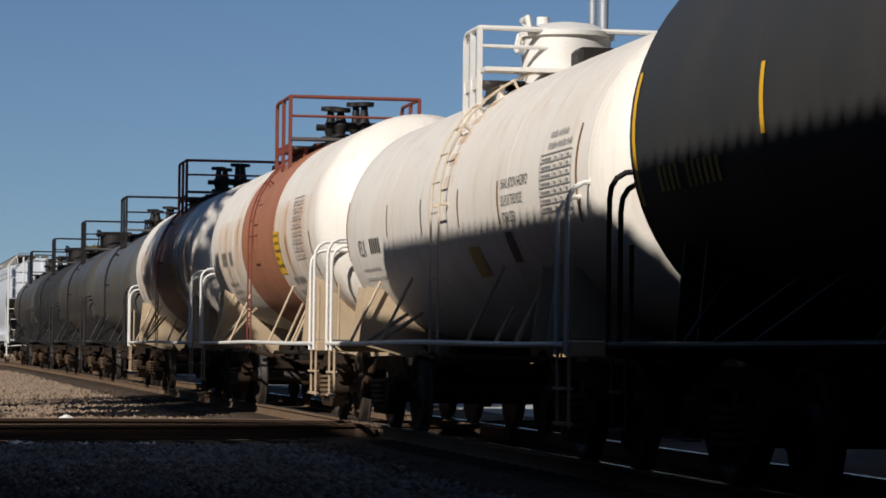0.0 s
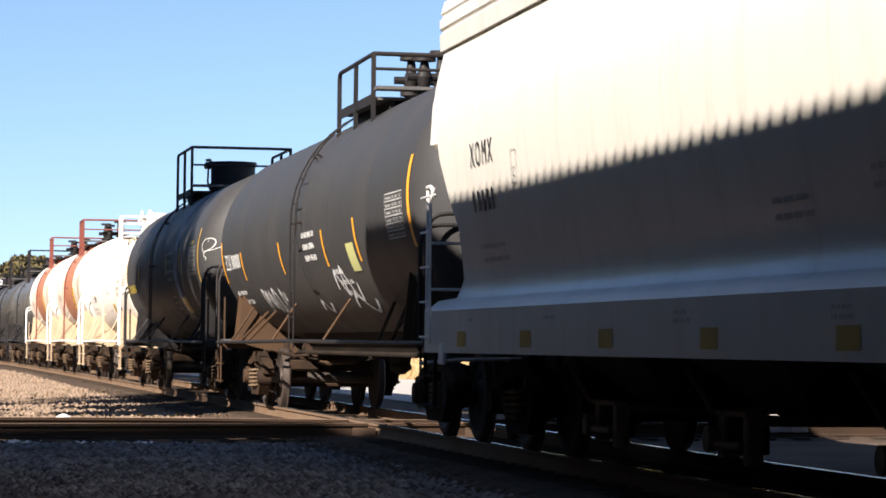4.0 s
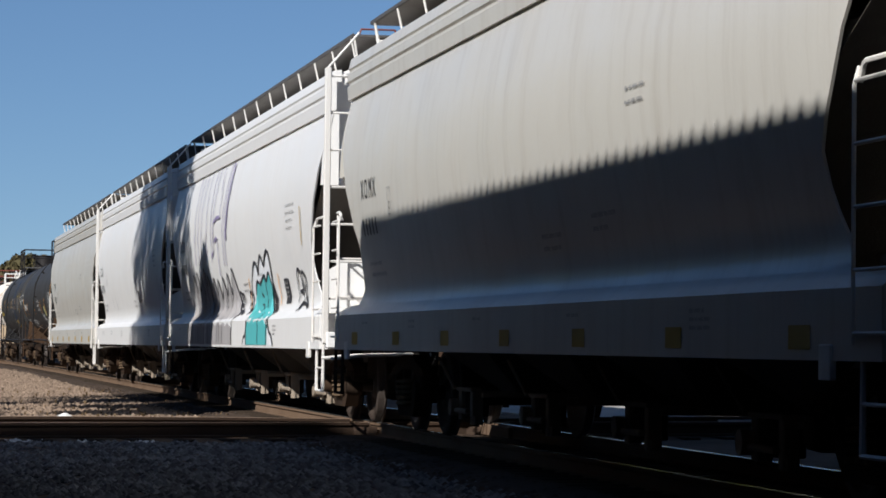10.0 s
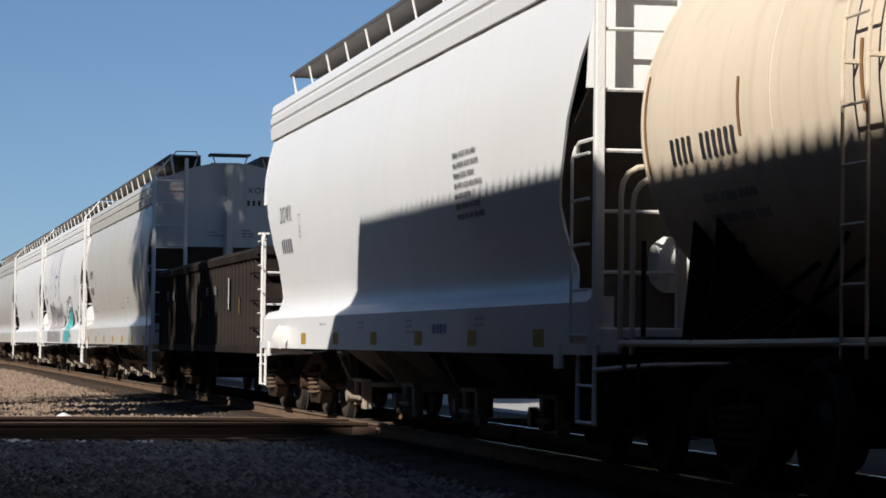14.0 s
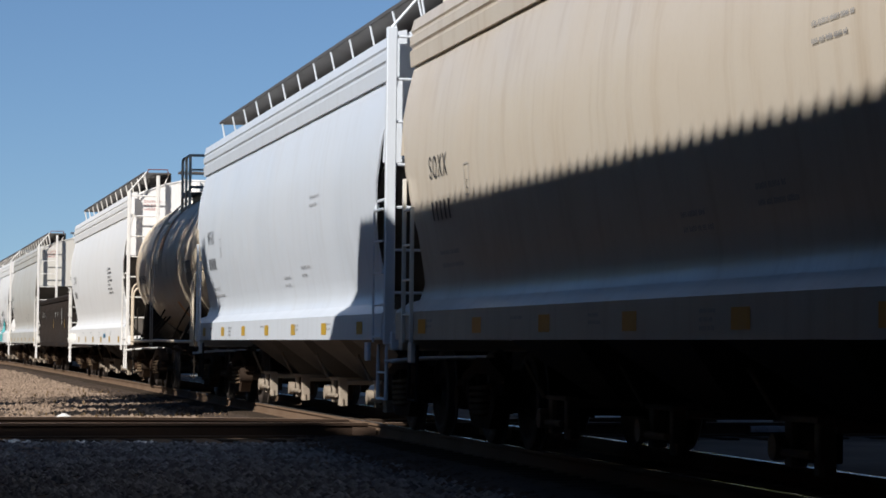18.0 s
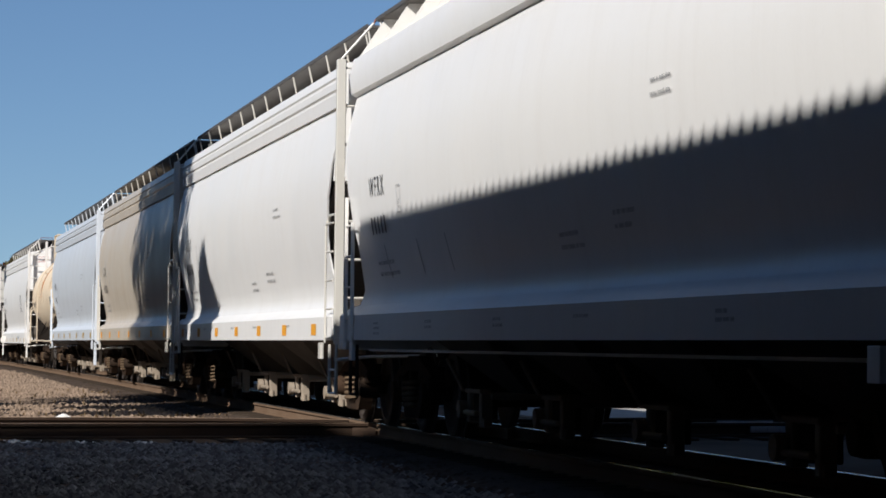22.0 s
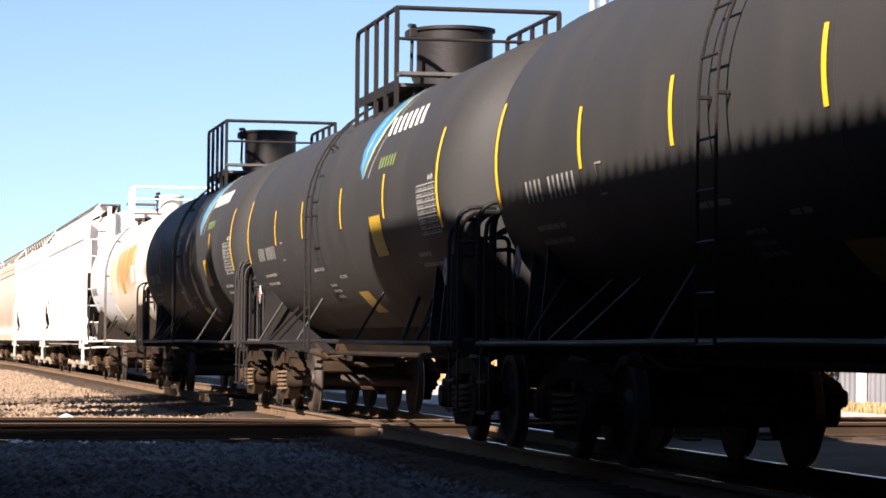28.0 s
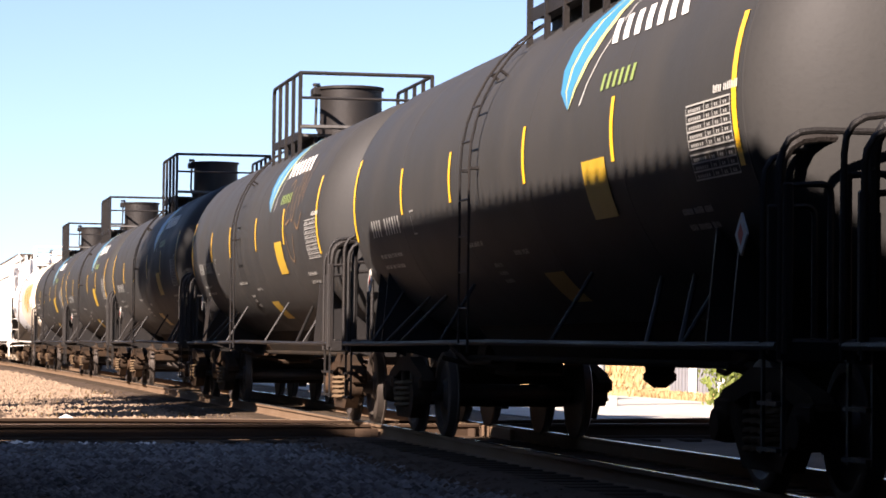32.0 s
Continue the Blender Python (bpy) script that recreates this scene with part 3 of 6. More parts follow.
    # walkway on top with its railing
    zt = zc + R
    pf, pr = platform
    for x in (-1, 1):
        part("walkway_grating", Shape().box(min(x * 0.50, x * 0.98), max(x * 0.50, x * 0.98), pr, pf, zt - 0.10, zt - 0.06), GRATING, car)
        part("walkway_kerb", Shape().box(x * 0.98 - 0.008, x * 0.98 + 0.008, pr, pf, zt - 0.14, zt - 0.02), rail, car)
        for i, y in enumerate([pf + (pr - pf) * k / (posts - 1) for k in range(posts)]):
            foot = zc + math.sqrt(max(0.04, R * R - 0.99 ** 2))
            part("railing_post", Shape().box(x * 0.98 - 0.026, x * 0.98 + 0.026, y - 0.026, y + 0.026, foot - 0.05, top if i else top - 0.06), rail, car)
        part("walkway_foot", Shape().box(x * 0.74 - 0.03, x * 0.74 + 0.03, pr, pf, zc + math.sqrt(R * R - 0.77 ** 2) - 0.04, zt - 0.10), rail, car)
        part("handrail", Shape().tube(bent((x * 0.98, pf, zt + 0.1), (x * 0.98, pf, top), (x * 0.98, pr, top), 0.12), 0.028, 8), rail, car)
    part("walkway_grating", Shape().box(-0.98, 0.98, pr - 0.3, pr, zt + 0.01, zt + 0.05), GRATING if dome != "big" else rail, car)
    part("cross_rail", Shape().tube([(-0.98, pr, top), (0.98, pr, top)], 0.028, 8), rail, car)
    part("mid_rail", Shape().tube([(-0.98, pr, (zt + top) / 2 + 0.05), (0.98, pr, (zt + top) / 2 + 0.05)], 0.020, 8), rail, car)
    yc = (pf + pr) / 2
    if dome == "drum":
        r, t = dome_r, zt + dome_h
        part("manway_housing", Shape().lathe([(zt - 0.12, 0.1), (zt - 0.12, r), (zt + 0.16, r), (zt + 0.16, r - 0.03), (t - 0.06, r - 0.03), (t - 0.06, r), (t - 0.02, r), (t, 0.1)], 32, "z", (0, yc, 0)), fit, car, "drum-shaped manway housing")
        hd = Shape()
        hd.tube([(-r * 0.84, yc + r * 0.68, t - 0.04), (-r * 0.92, yc + r * 0.6, t + 0.04), (-r * 1.1, yc + 0.10, t + 0.02)], 0.03, 6)
        hd.box(-r - 0.08, -r * 0.84, yc - 0.05, yc + r * 0.6, t - 0.15, t - 0.02, 0.02)
        hd.tube([(-r, yc + 0.2, t - 0.15), (-r - 0.02, yc + 0.12, zt + 0.2), (-r, yc - 0.1, zt + 0.05)], 0.02, 6)
        part("latch", hd, BLACK_STEEL, car)
    elif dome == "big":
        part("manway_dome", Shape().lathe([(zt - 0.25, 0.1), (zt - 0.25, 0.46), (zt + 0.06, 0.46), (zt + 0.06, 0.51), (zt + 0.10, 0.51), (zt + 0.10, 0.46), (zt + 0.42, 0.46), (zt + 0.42, 0.50), (zt + 0.47, 0.50), (zt + 0.56, 0.30), (zt + 0.59, 0.1)], 36, "z", (0, yc, 0)), fit, car, "large flanged manway dome")
        part("vent_stub", Shape().lathe([(zt + 0.55, 0.05), (zt + 0.55, 0.07), (zt + 0.66, 0.07), (zt + 0.66, 0.05)], 14, "z", (-0.2, yc + 0.2, 0)), fit, car)
        hd = Shape()
        hd.tube([(-0.40, yc - 0.10, zt + 0.48), (-0.46, yc - 0.05, zt + 0.60), (-0.46, yc - 0.25, zt + 0.60), (-0.44, yc - 0.30, zt + 0.42)], 0.03, 6)
        hd.tube([(-0.49, yc + 0.05, zt + 0.46), (-0.53, yc + 0.02, zt + 0.30), (-0.52, yc - 0.06, zt + 0.26), (-0.50, yc - 0.10, zt + 0.42)], 0.018, 6)
        part("latch", hd, fit, car)
        part("valve_box", Shape().box(-0.1, 0.3, yc - 1.0, yc - 0.6, zt - 0.05, zt + 0.24, 0.04), BLACK_STEEL, car)
    else:
        for dx, dy, h in ((-0.22, 0.25, 0.62), (0.18, 0.3, 0.70), (-0.15, -0.3, 0.56), (0.22, -0.25, 0.66)):
            v = Shape()
            at = (dx, yc + dy, 0)
            v.lathe([(zt - 0.1, 0.03), (zt - 0.1, 0.08), (zt + 0.1, 0.08), (zt + 0.1, 0.14), (zt + 0.16, 0.14), (zt + 0.16, 0.07), (zt + 0.30, 0.11), (zt + 0.40, 0.07), (zt + h - 0.06, 0.05), (zt + h - 0.06, 0.15), (zt + h, 0.15), (zt + h, 0.03)], 16, "z", at)
            v.tube([(dx - 0.22, yc + dy, zt + 0.30), (dx + 0.22, yc + dy, zt + 0.30)], 0.05, 8)
            part("valve", v, BLACK_STEEL if rail is not WHITE_STEEL else fit, car, "flanged dark valve")
        part("valve_base", Shape().lathe([(zt - 0.16, 0.1), (zt - 0.16, 0.52), (zt + 0.03, 0.52), (zt + 0.03, 0.1)], 28, "z", (0, yc, 0)), BLACK_STEEL, car)
    # bottom outlet and its chain
    yo = ladder - 0.9 if outlet is None else outlet
    bo = Shape().lathe([(zc - R + 0.05, 0.03), (zc - R + 0.05, 0.30), (zc - R - 0.10, 0.30), (zc - R - 0.12, 0.17), (zc - R - 0.30, 0.13), (zc - R - 0.32, 0.15), (zc - R - 0.37, 0.15), (zc - R - 0.44, 0.06), (zc - R - 0.44, 0.02)], 16, "z", (0, yo, 0))
    bo.tube([(-0.02, yo + 0.2, zc - R - 0.2), (-0.4, yo + 0.2, zc - R - 0.22)], 0.03, 6)
    part("bottom_outlet", bo, UNDER, car)
    ch = Shape()

    def link_at(p, turn):
        ring = [(0.0, 0.032), (0.018, 0.016), (0.018, -0.016), (0.0, -0.032), (-0.018, -0.016), (-0.018, 0.016), (0.0, 0.032)]
        ch.tube([(p[0] + (a if turn else 0), p[1] + (0 if turn else a), p[2] + b) for a, b in ring], 0.007, 5, False)

    for k in range(6):
        for d in (-0.07, 0.07):
            link_at((-0.12, yo + d * (1 - k / 8), zc - R - 0.42 - 0.045 * k), k % 2)
    for k in range(19):
        a = k / 18
        link_at((-0.16, yo + 0.1 + 1.0 * a, zc - R - 0.36 + 0.22 * a - 0.75 * a * (1 - a)), k % 2)
    if R > 1.5:
        pan = Shape().prism([(-0.62, 1.20), (-0.40, 0.84), (0.40, 0.84), (0.62, 1.20)], -truck + 2.0, truck - 2.0, "y")
        part("belly_pan", pan, UNDER, car, "black pan under the belly")
    part("belly_pipe", Shape().tube([(-0.55, truck - 1.2, 0.86), (-0.55, -truck + 1.2, 0.86)], 0.032, 8), UNDER, car)
    running_gear(car, truck, half - 0.62)
    return place_car(car, s0)


def tank_mark(car, R, zc, flat, y, z, mat, label="", name="marking", lift=0.008):
    o = part(name, on_tank(flat, R, zc, y, z, lift), mat, car, label, smooth=0)
    return tagged(o, kind="stuff") if name in ("marking", "data_panel") else o


def tank_table(car, R, zc, y, z, w, h, mat, rows=6):
    """The ruled data panel near the rear of a tank."""
    v, f = [], []

    def put(q):
        k = len(v)
        v.extend(q[0])
        f.extend([tuple(i + k for i in g) for g in q[1]])

    for i in range(rows + 1):
        a, b = flat_block(w, 0.011, 1, 1)
        put(([(p[0], p[1] + h * i / rows) for p in a], b))
    for i in (0, 0.42, 0.61, 0.80, 1.0):
        a, b = flat_block(0.011, h, 1, 8)
        put(([(p[0] + (w - 0.011) * i, p[1]) for p in a], b))
    for i in range(rows):
        for x0, x1 in ((0.06, 0.36), (0.47, 0.55), (0.66, 0.74), (0.85, 0.94)):
            n = max(2, int((x1 - x0) * 22))
            for j in range(n):
                a, b = flat_block(w * (x1 - x0) / n * 0.55, h / rows * 0.38, 1, 1)
                put(([(p[0] + w * (x0 + (x1 - x0) * j / n), p[1] + h * (i + 0.3) / rows) for p in a], b))
    tank_mark(car, R, zc, (v, f), y, z, mat, "ruled table of faint stencilled data", "data_panel")


def small_print(lines, length, height, pitch, seed=1):
    rnd = random.Random(seed)
    v, f = [], []
    for i in range(lines):
        x = 0
        lim = length * rnd.uniform(0.6, 1.0)
        while x < lim:
            for _ in range(rnd.randint(3, 8)):
                a, b = flat_block(height * 0.42, height * rnd.uniform(0.8, 1.0), 1, 1)
                k = len(v)
                v += [(p[0] + x, p[1] - i * pitch) for p in a]
                f += [tuple(j + k for j in q) for q in b]
                x += height * 0.72
            x += height * 0.7
    return v, f


def blade(left, right, a, b, R, zc, top=1.0):
    """A curved blade between two edges given as (y, z); a and b pick a part of its width."""
    v, f = [], []
    n = max(2, round(len(left) * top))
    for (y0, z0), (y1, z1) in list(zip(left, right))[:n]:
        up = R * math.asin((z0 - zc) / R)
        v += [(-(y0 + (y1 - y0) * a), up), (-(y0 + (y1 - y0) * b), up)]
    f = [(2 * i, 2 * i + 1, 2 * i + 3, 2 * i + 2) for i in range(n - 1)]
    return v, f


def black_fuel_tank(s0, graffiti=False, seed=1):
    """The black tank cars that end the train, with yellow strips and a leaf emblem."""
    R, zc = 1.53, 2.60
    bars = [(7.55, 2.18, 3.12, 0.10), (4.46, 2.36, 2.84, 0.09), (1.82, 2.36, 2.84, 0.09), (-1.45, 2.36, 2.84, 0.09), (-4.47, 2.36, 2.84, 0.09), (-7.6, 2.14, 3.12, 0.10)]
    tag = "black tank car with yellow marker strips and a blue leaf emblem" if not graffiti else "black tank car with yellow strips and a pale brown tag"
    car = tank_car(s0, R, zc, 7.65, -7.75, BLACK, BLACK_STEEL, tag, 9.05, 6.75, "drum", bars=bars, ladder=0.62,
                   platform=(0.8, -2.1), top=4.96, posts=5, dome_h=0.78, group="black fuel tank cars")
    tank_mark(car, R, zc, flat_bars(4, 0.21, 0.42, 0.36), 6.45, 2.17, GREY_INK, "white reporting mark drawn as bars")
    tank_mark(car, R, zc, flat_bars(6, 0.21, 0.42, 0.36), 5.62, 2.17, GREY_INK, "white car number drawn as bars")
    tank_mark(car, R, zc, flat_stroke([(0.2, 0.24), (0, 0.24), (0.02, 0.0), (0.2, 0.0)], 0.018, 1), 4.02, 2.14, GREY_INK, "thin stencilled bracket")
    tank_mark(car, R, zc, small_print(2, 1.3, 0.05, 0.13, seed), 6.4, 1.95, GREY_INK, "faint small print")
    tank_mark(car, R, zc, small_print(1, 0.9, 0.05, 0.14, seed + 1), 1.6, 1.92, GREY_INK, "faint small print")
    tank_mark(car, R, zc, small_print(1, 0.5, 0.05, 0.14, seed + 1), -0.2, 1.80, GREY_INK, "faint small print")
    tank_mark(car, R, zc, small_print(3, 0.45, 0.045, 0.09, seed + 2), 0.9, 1.72, GREY_INK, "faint small print")
    tank_mark(car, R, zc, small_print(2, 0.8, 0.05, 0.12, seed + 3), -5.9, 1.9, GREY_INK, "faint small print")
    # leaf emblem: a pale blade under two blue ones, a thin white line beside it
    left = [(-2.98, 2.86), (-2.62, 3.02), (-2.42, 3.22), (-2.33, 3.42), (-2.36, 3.62), (-2.5, 3.80), (-2.8, 3.93)]
    right = [(-3.02, 2.86), (-3.12, 3.02), (-3.25, 3.22), (-3.36, 3.42), (-3.34, 3.62), (-3.2, 3.80), (-2.9, 3.93)]
    tank_mark(car, R, zc, blade(left, right, 0, 1, R, zc), 0, zc, LOGO_CREAM, "pale yellow leaf emblem", "emblem")
    tank_mark(car, R, zc, blade(left, right, 0.0, 0.30, R, zc, 0.85), 0, zc, LOGO_BLUE, "light blue leaf emblem", "emblem", lift=0.011)
    tank_mark(car, R, zc, blade(left, right, 0.40, 0.84, R, zc), 0, zc, LOGO_BLUE, "light blue leaf emblem", "emblem", lift=0.011)
    line = [(y - 0.34, z) for y, z in right]
    tank_mark(car, R, zc, blade(line, [(y - 0.035, z) for y, z in line], 0, 1, R, zc), 0, zc, MID_INK, "thin white line beside the emblem", "emblem")
    v, f = flat_bars(7, 0.31, 0.72, 0.33)
    tank_mark(car, R, zc, ([(a - b * 1.3, b) for a, b in v], f), -3.85, 3.28, PALE_INK, "white brand lettering drawn as bars")
    v, f = flat_bars(6, 0.15, 0.72, 0.46)
    tank_mark(car, R, zc, (v, f), -4.0, 2.91, LOGO_GREEN, "green brand lettering drawn as bars")
    tank_table(car, R, zc, -6.5, 2.30, 1.02, 0.29, GREY_INK, 5)
    tank_table(car, R, zc, -6.5, 2.10, 1.02, 0.17, GREY_INK, 3)
    tank_mark(car, R, zc, small_print(1, 0.36, 0.055, 0.1, seed + 5), -7.14, 2.63, MID_INK)
    tank_mark(car, R, zc, flat_block(0.72, 0.46), -3.50, 1.97, DULL_YELLOW, "dirty yellow warning panel", "warning_panel")
    tank_mark(car, R, zc, flat_block(0.72, 0.36), -0.80, 1.38, DULL_YELLOW, "dirty yellow warning panel", "warning_panel")
    for y in (7.45, -7.2):
        pl = Shape().prism([(y - 0.13, 1.72), (y, 1.86), (y + 0.13, 1.72), (y, 1.58)], -1.36, -1.345, "x")
        part("placard_backing", pl, MID_INK, car, "white diamond placard")
        part("placard_mark", Shape().prism([(y - 0.06, 1.72), (y, 1.79), (y + 0.06, 1.72), (y, 1.65)], -1.364, -1.361, "x"), RED_INK, car, "red placard field")
    # dark heavy gear that stands at the corners of these cars
    for q in (1, -1):
        for k in range(2):
            y = q * (8.55 - 0.30 * k)
            part("corner_stanchion", Shape().box(-1.50, -1.44, min(y, y - q * 0.06), max(y, y - q * 0.06), 0.95, 1.98 - 0.12 * k, 0.01), BLACK_STEEL, car)
            part("inner_loop", Shape().tube(bent((-1.46, y - q * 0.03, 1.96 - 0.12 * k), (-1.20, y - q * 0.03, 1.98 - 0.12 * k), (-1.20, y - q * 0.03, 1.0), 0.08), 0.022, 6), BLACK_STEEL, car)
        part("inner_handrail", Shape().tube(bent((-1.42, q * 8.2, 1.0), (-1.42, q * 8.2, 2.28), (-0.7, q * 8.2, 2.28), 0.25), 0.036, 8), BLACK_STEEL, car)
    if graffiti:
        z = 2.62
        for pts in ([(0, 0.5), (0.25, 0.62), (0.4, 0.45), (0.2, 0.2), (0.1, 0.0), (0.5, 0.05)], [(0.6, 0.7), (0.8, 0.75), (0.95, 0.55), (0.85, 0.1), (0.65, 0.05), (0.6, 0.35), (0.75, 0.5)],
                    [(1.1, 0.8), (1.25, 0.2), (1.35, 0.7), (1.55, 0.25), (1.7, 0.85)], [(0.1, -0.1), (0.3, -0.45), (0.6, -0.5), (0.8, -0.15)], [(1.0, 0.0), (1.3, -0.1), (1.6, 0.1)]):
            tank_mark(car, R, zc, flat_stroke(pts, 0.032), -4.6, z, TAG_BROWN, "pale brown spray tag", "graffiti")
    return car


# ---- covered hoppers ----
PROFILE = [(1.00, 1.61), (1.30, 1.61), (1.36, 1.56), (1.44, 1.46), (1.60, 1.435), (1.9, 1.50), (2.3, 1.575), (2.75, 1.615), (3.15, 1.60), (3.55, 1.535), (3.92, 1.445)]


def hopper_skin(z):
    p = PROFILE
    if z <= p[0][0]:
        return p[0][1]
    for (a, b), (c, d) in zip(p, p[1:]):
        if z <= c:
            t = (z - a) / (c - a)
            return b + (d - b) * t
    return p[-1][1]


def end_cut(z):
    """How far the side sheet stops short of the car's end at height z."""
    if z > 3.45 or z < 1.42:
        return 0.0
    if z > 2.1:
        return 1.15 * (3.45 - z) / 1.35
    return 1.15 * (1 - 0.30 * ((2.1 - z) / 0.66) ** 2)


def grating(x0, x1, y0, y1, z):
    """Open steel grating: bearing bars, cross bars and a rim."""
    g = Shape()
    n = max(2, round((x1 - x0) / 0.075))
    for i in range(n + 1):
        x = x0 + (x1 - x0) * i / n
        g.box(x - 0.009, x + 0.009, y0, y1, z, z + 0.045)
    m = max(2, round((y1 - y0) / 0.14))
    for i in range(m + 1):
        y = y0 + (y1 - y0) * i / m
        g.box(x0, x1, y - 0.008, y + 0.008, z, z + 0.036)
    return g


def hopper(s0, length, paint, label, fit, plain_cornice=False, inset=False, spots=DULL_YELLOW, seed=1, foot=1.03, web=False, capped=False):
    car = tagged(new("covered_hopper_car"), label, "hopper car", "covered hoppers of the train")
    h = length / 2
    eave = 4.30
    wide = 0.055 if inset else 0.038
    zs = [1.31, 1.36, 1.41, 1.43, 1.52, 1.60, 1.75, 1.9, 2.1, 2.3, 2.5, 2.75, 2.95, 3.15, 3.35, 3.45, 3.6, 3.75, 3.92]
    ys = [i / 24 for i in range(25)]
    for x in (-1, 1):
        rows = []
        for z in zs:
            e = h - 0.35 - end_cut(z) * (0.62 if inset else 1.0)
            rows.append([(x * (hopper_skin(z) + 0.003 * math.sin(i * 2.1 + seed) * (1 if 1.5 < z < 3.8 else 0)), e - 2 * e * t, z) for i, t in enumerate(ys)])
        part("side_sheet", Shape().sheet(rows, (-x * 0.02, 0, 0)), paint, car, smooth=50)
        part("side_sill", Shape().prism([(x * 1.615, foot), (x * 1.615, 1.31), (x * 1.57, 1.355), (x * 1.40, 1.355), (x * 1.40, foot)], -h + 0.25, h - 0.25, "y"), paint, car)
        # ridged roof-side plate
        if plain_cornice:
            prof = [(1.44, 3.85), (1.52, 3.89), (1.55, 4.10), (1.50, 4.30), (1.38, 4.34), (1.38, 3.90)]
        else:
            prof = [(1.44, 3.85), (1.50, 3.85), (1.51, 4.01), (1.485, 4.03), (1.485, 4.05), (1.51, 4.07), (1.51, 4.16), (1.485, 4.18), (1.485, 4.20), (1.50, 4.22), (1.47, 4.34), (1.36, 4.36), (1.36, 3.90)]
        part("roof_plate", Shape().prism([(x * a, b) for a, b in prof], -h + 0.32, h - 0.32, "y"), paint, car)
    # roof skin
    rows = []
    for i in range(13):
        t = -1 + 2 * i / 12
        rows.append([(1.36 * t, y, eave + 0.36 * (1 - t * t)) for y in (-h + 0.34, 0, h - 0.34)])
    part("roof", Shape().sheet(rows, (0, 0, -0.03)), paint, car)
    # hatch troughs down the middle
    part("hatch_trough", Shape().box(-0.32, 0.32, -h + 1.0, h - 1.0, 4.60, 4.70, 0.02), paint, car)
    # roof walks on both sides with their posts
    for x in (-1, 1):
        part("roof_walk", Shape().box(min(x * 0.62, x * 1.22), max(x * 0.62, x * 1.22), -h + 0.25, h - 0.25, 4.765, 4.795), WALK_MESH, car, "weathered steel grating walk, darkened for its underside shade")
        # dark plate added to hide the sky between walk and roof
        part("walk_stringer", Shape().box(min(x * 0.60, x * 0.615), max(x * 0.60, x * 0.615), -h + 0.4, h - 0.4, 4.57, 4.79), GRATING, car, "added dark plate that closes the gap under the walk")
        part("walk_edge", Shape().box(min(x * 1.225, x * 1.235), max(x * 1.225, x * 1.235), -h + 0.25, h - 0.25, 4.77, 4.81), GRATING, car, "dull steel edge angle of the walk")
        n = int((length - 1.0) / 1.50)
        pm = Shape().tube([(x * 1.14, 0, 4.41), (x * 1.22, 0, 4.765)], 0.014, 6).mesh("walk_post", fit) if not plain_cornice else \
            Shape().prism([(x * 1.46, 4.32), (x * 1.16, 4.78), (x * 0.9, 4.78), (x * 0.9, 4.66)], -0.025, 0.025, "y").mesh("walk_post", fit)
        for i in range(n + 1):
            o = part("walk_post", pm, None, car)
            o.location = (0, -h + 0.5 + (length - 1.0) * i / n, 0)
    for q in (1, -1):
        # grating over the middle hatch line, and the walk ends with their brackets
        a, b = sorted((q * (h - 0.22), q * (h - 0.80)))
        tagged(part("cross_walk", grating(-0.40, 0.40, a, b, 4.80), WALK_MESH, car, "weathered steel grating walk, darkened for its underside shade"), kind="stuff")
        ye = q * (h - 0.38)
        for x in (-1, 1):
            part("walk_bracket", Shape().tube([(x * 1.20, ye, 4.77), (x * 1.14, ye, 4.40)], 0.014, 6), fit, car)
            part("walk_bracket", Shape().tube([(x * 0.66, ye, 4.77), (x * 0.74, ye, 4.56)], 0.014, 6), fit, car)
            part("walk_bracket", Shape().tube([(x * 0.36, ye, 4.80), (x * 0.30, ye, 4.64)], 0.014, 6), fit, car)
        if q < 0 and not plain_cornice:
            yy = q * (h - 0.34)
            part("walk_grab", Shape().tube([(-1.15, yy, 4.79), (-1.12, yy, 4.87), (-0.70, yy, 4.87), (-0.67, yy, 4.79)], 0.012, 6), RED_STEEL, car, "small red grab iron")
        e = q * (h - 0.36)
        # upright end sheet with the sloping hopper floor behind it
        outline = [(-1.36, 4.33), (-0.7, 4.57), (0, 4.66), (0.7, 4.57), (1.36, 4.33), (1.445, 3.92), (1.535, 3.55), (1.58, 3.3), (1.60, 2.93), (-1.60, 2.93), (-1.58, 3.3), (-1.535, 3.55), (-1.445, 3.92)]
        part("end_sheet", Shape().prism(outline, e, e - q * 0.03, "y"), paint, car)
        # end floor takes the dark paint in place of its shade
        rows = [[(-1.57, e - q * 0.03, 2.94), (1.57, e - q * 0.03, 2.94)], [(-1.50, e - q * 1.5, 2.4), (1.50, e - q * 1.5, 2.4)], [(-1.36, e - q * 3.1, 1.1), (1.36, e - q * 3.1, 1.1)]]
        part("slope_sheet", Shape().sheet(rows, (0, -q * 0.03, -0.02)), FUNNEL_PAINT, car, "sloping end floor painted dark for its shade")
        if web:
            outline = [(-1.42, 1.08), (1.42, 1.08), (1.44, 1.72), (1.38, 1.90), (1.22, 2.0), (-1.22, 2.0), (-1.38, 1.90), (-1.44, 1.72)]
        else:
            outline = [(-1.34, 1.08), (1.34, 1.08), (1.30, 1.50), (0.5, 1.72), (-0.5, 1.72), (-1.30, 1.50)]
        # the low plate is painted dark for the shade it sits in
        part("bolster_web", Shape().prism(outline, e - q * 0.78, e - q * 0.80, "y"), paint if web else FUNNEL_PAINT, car)
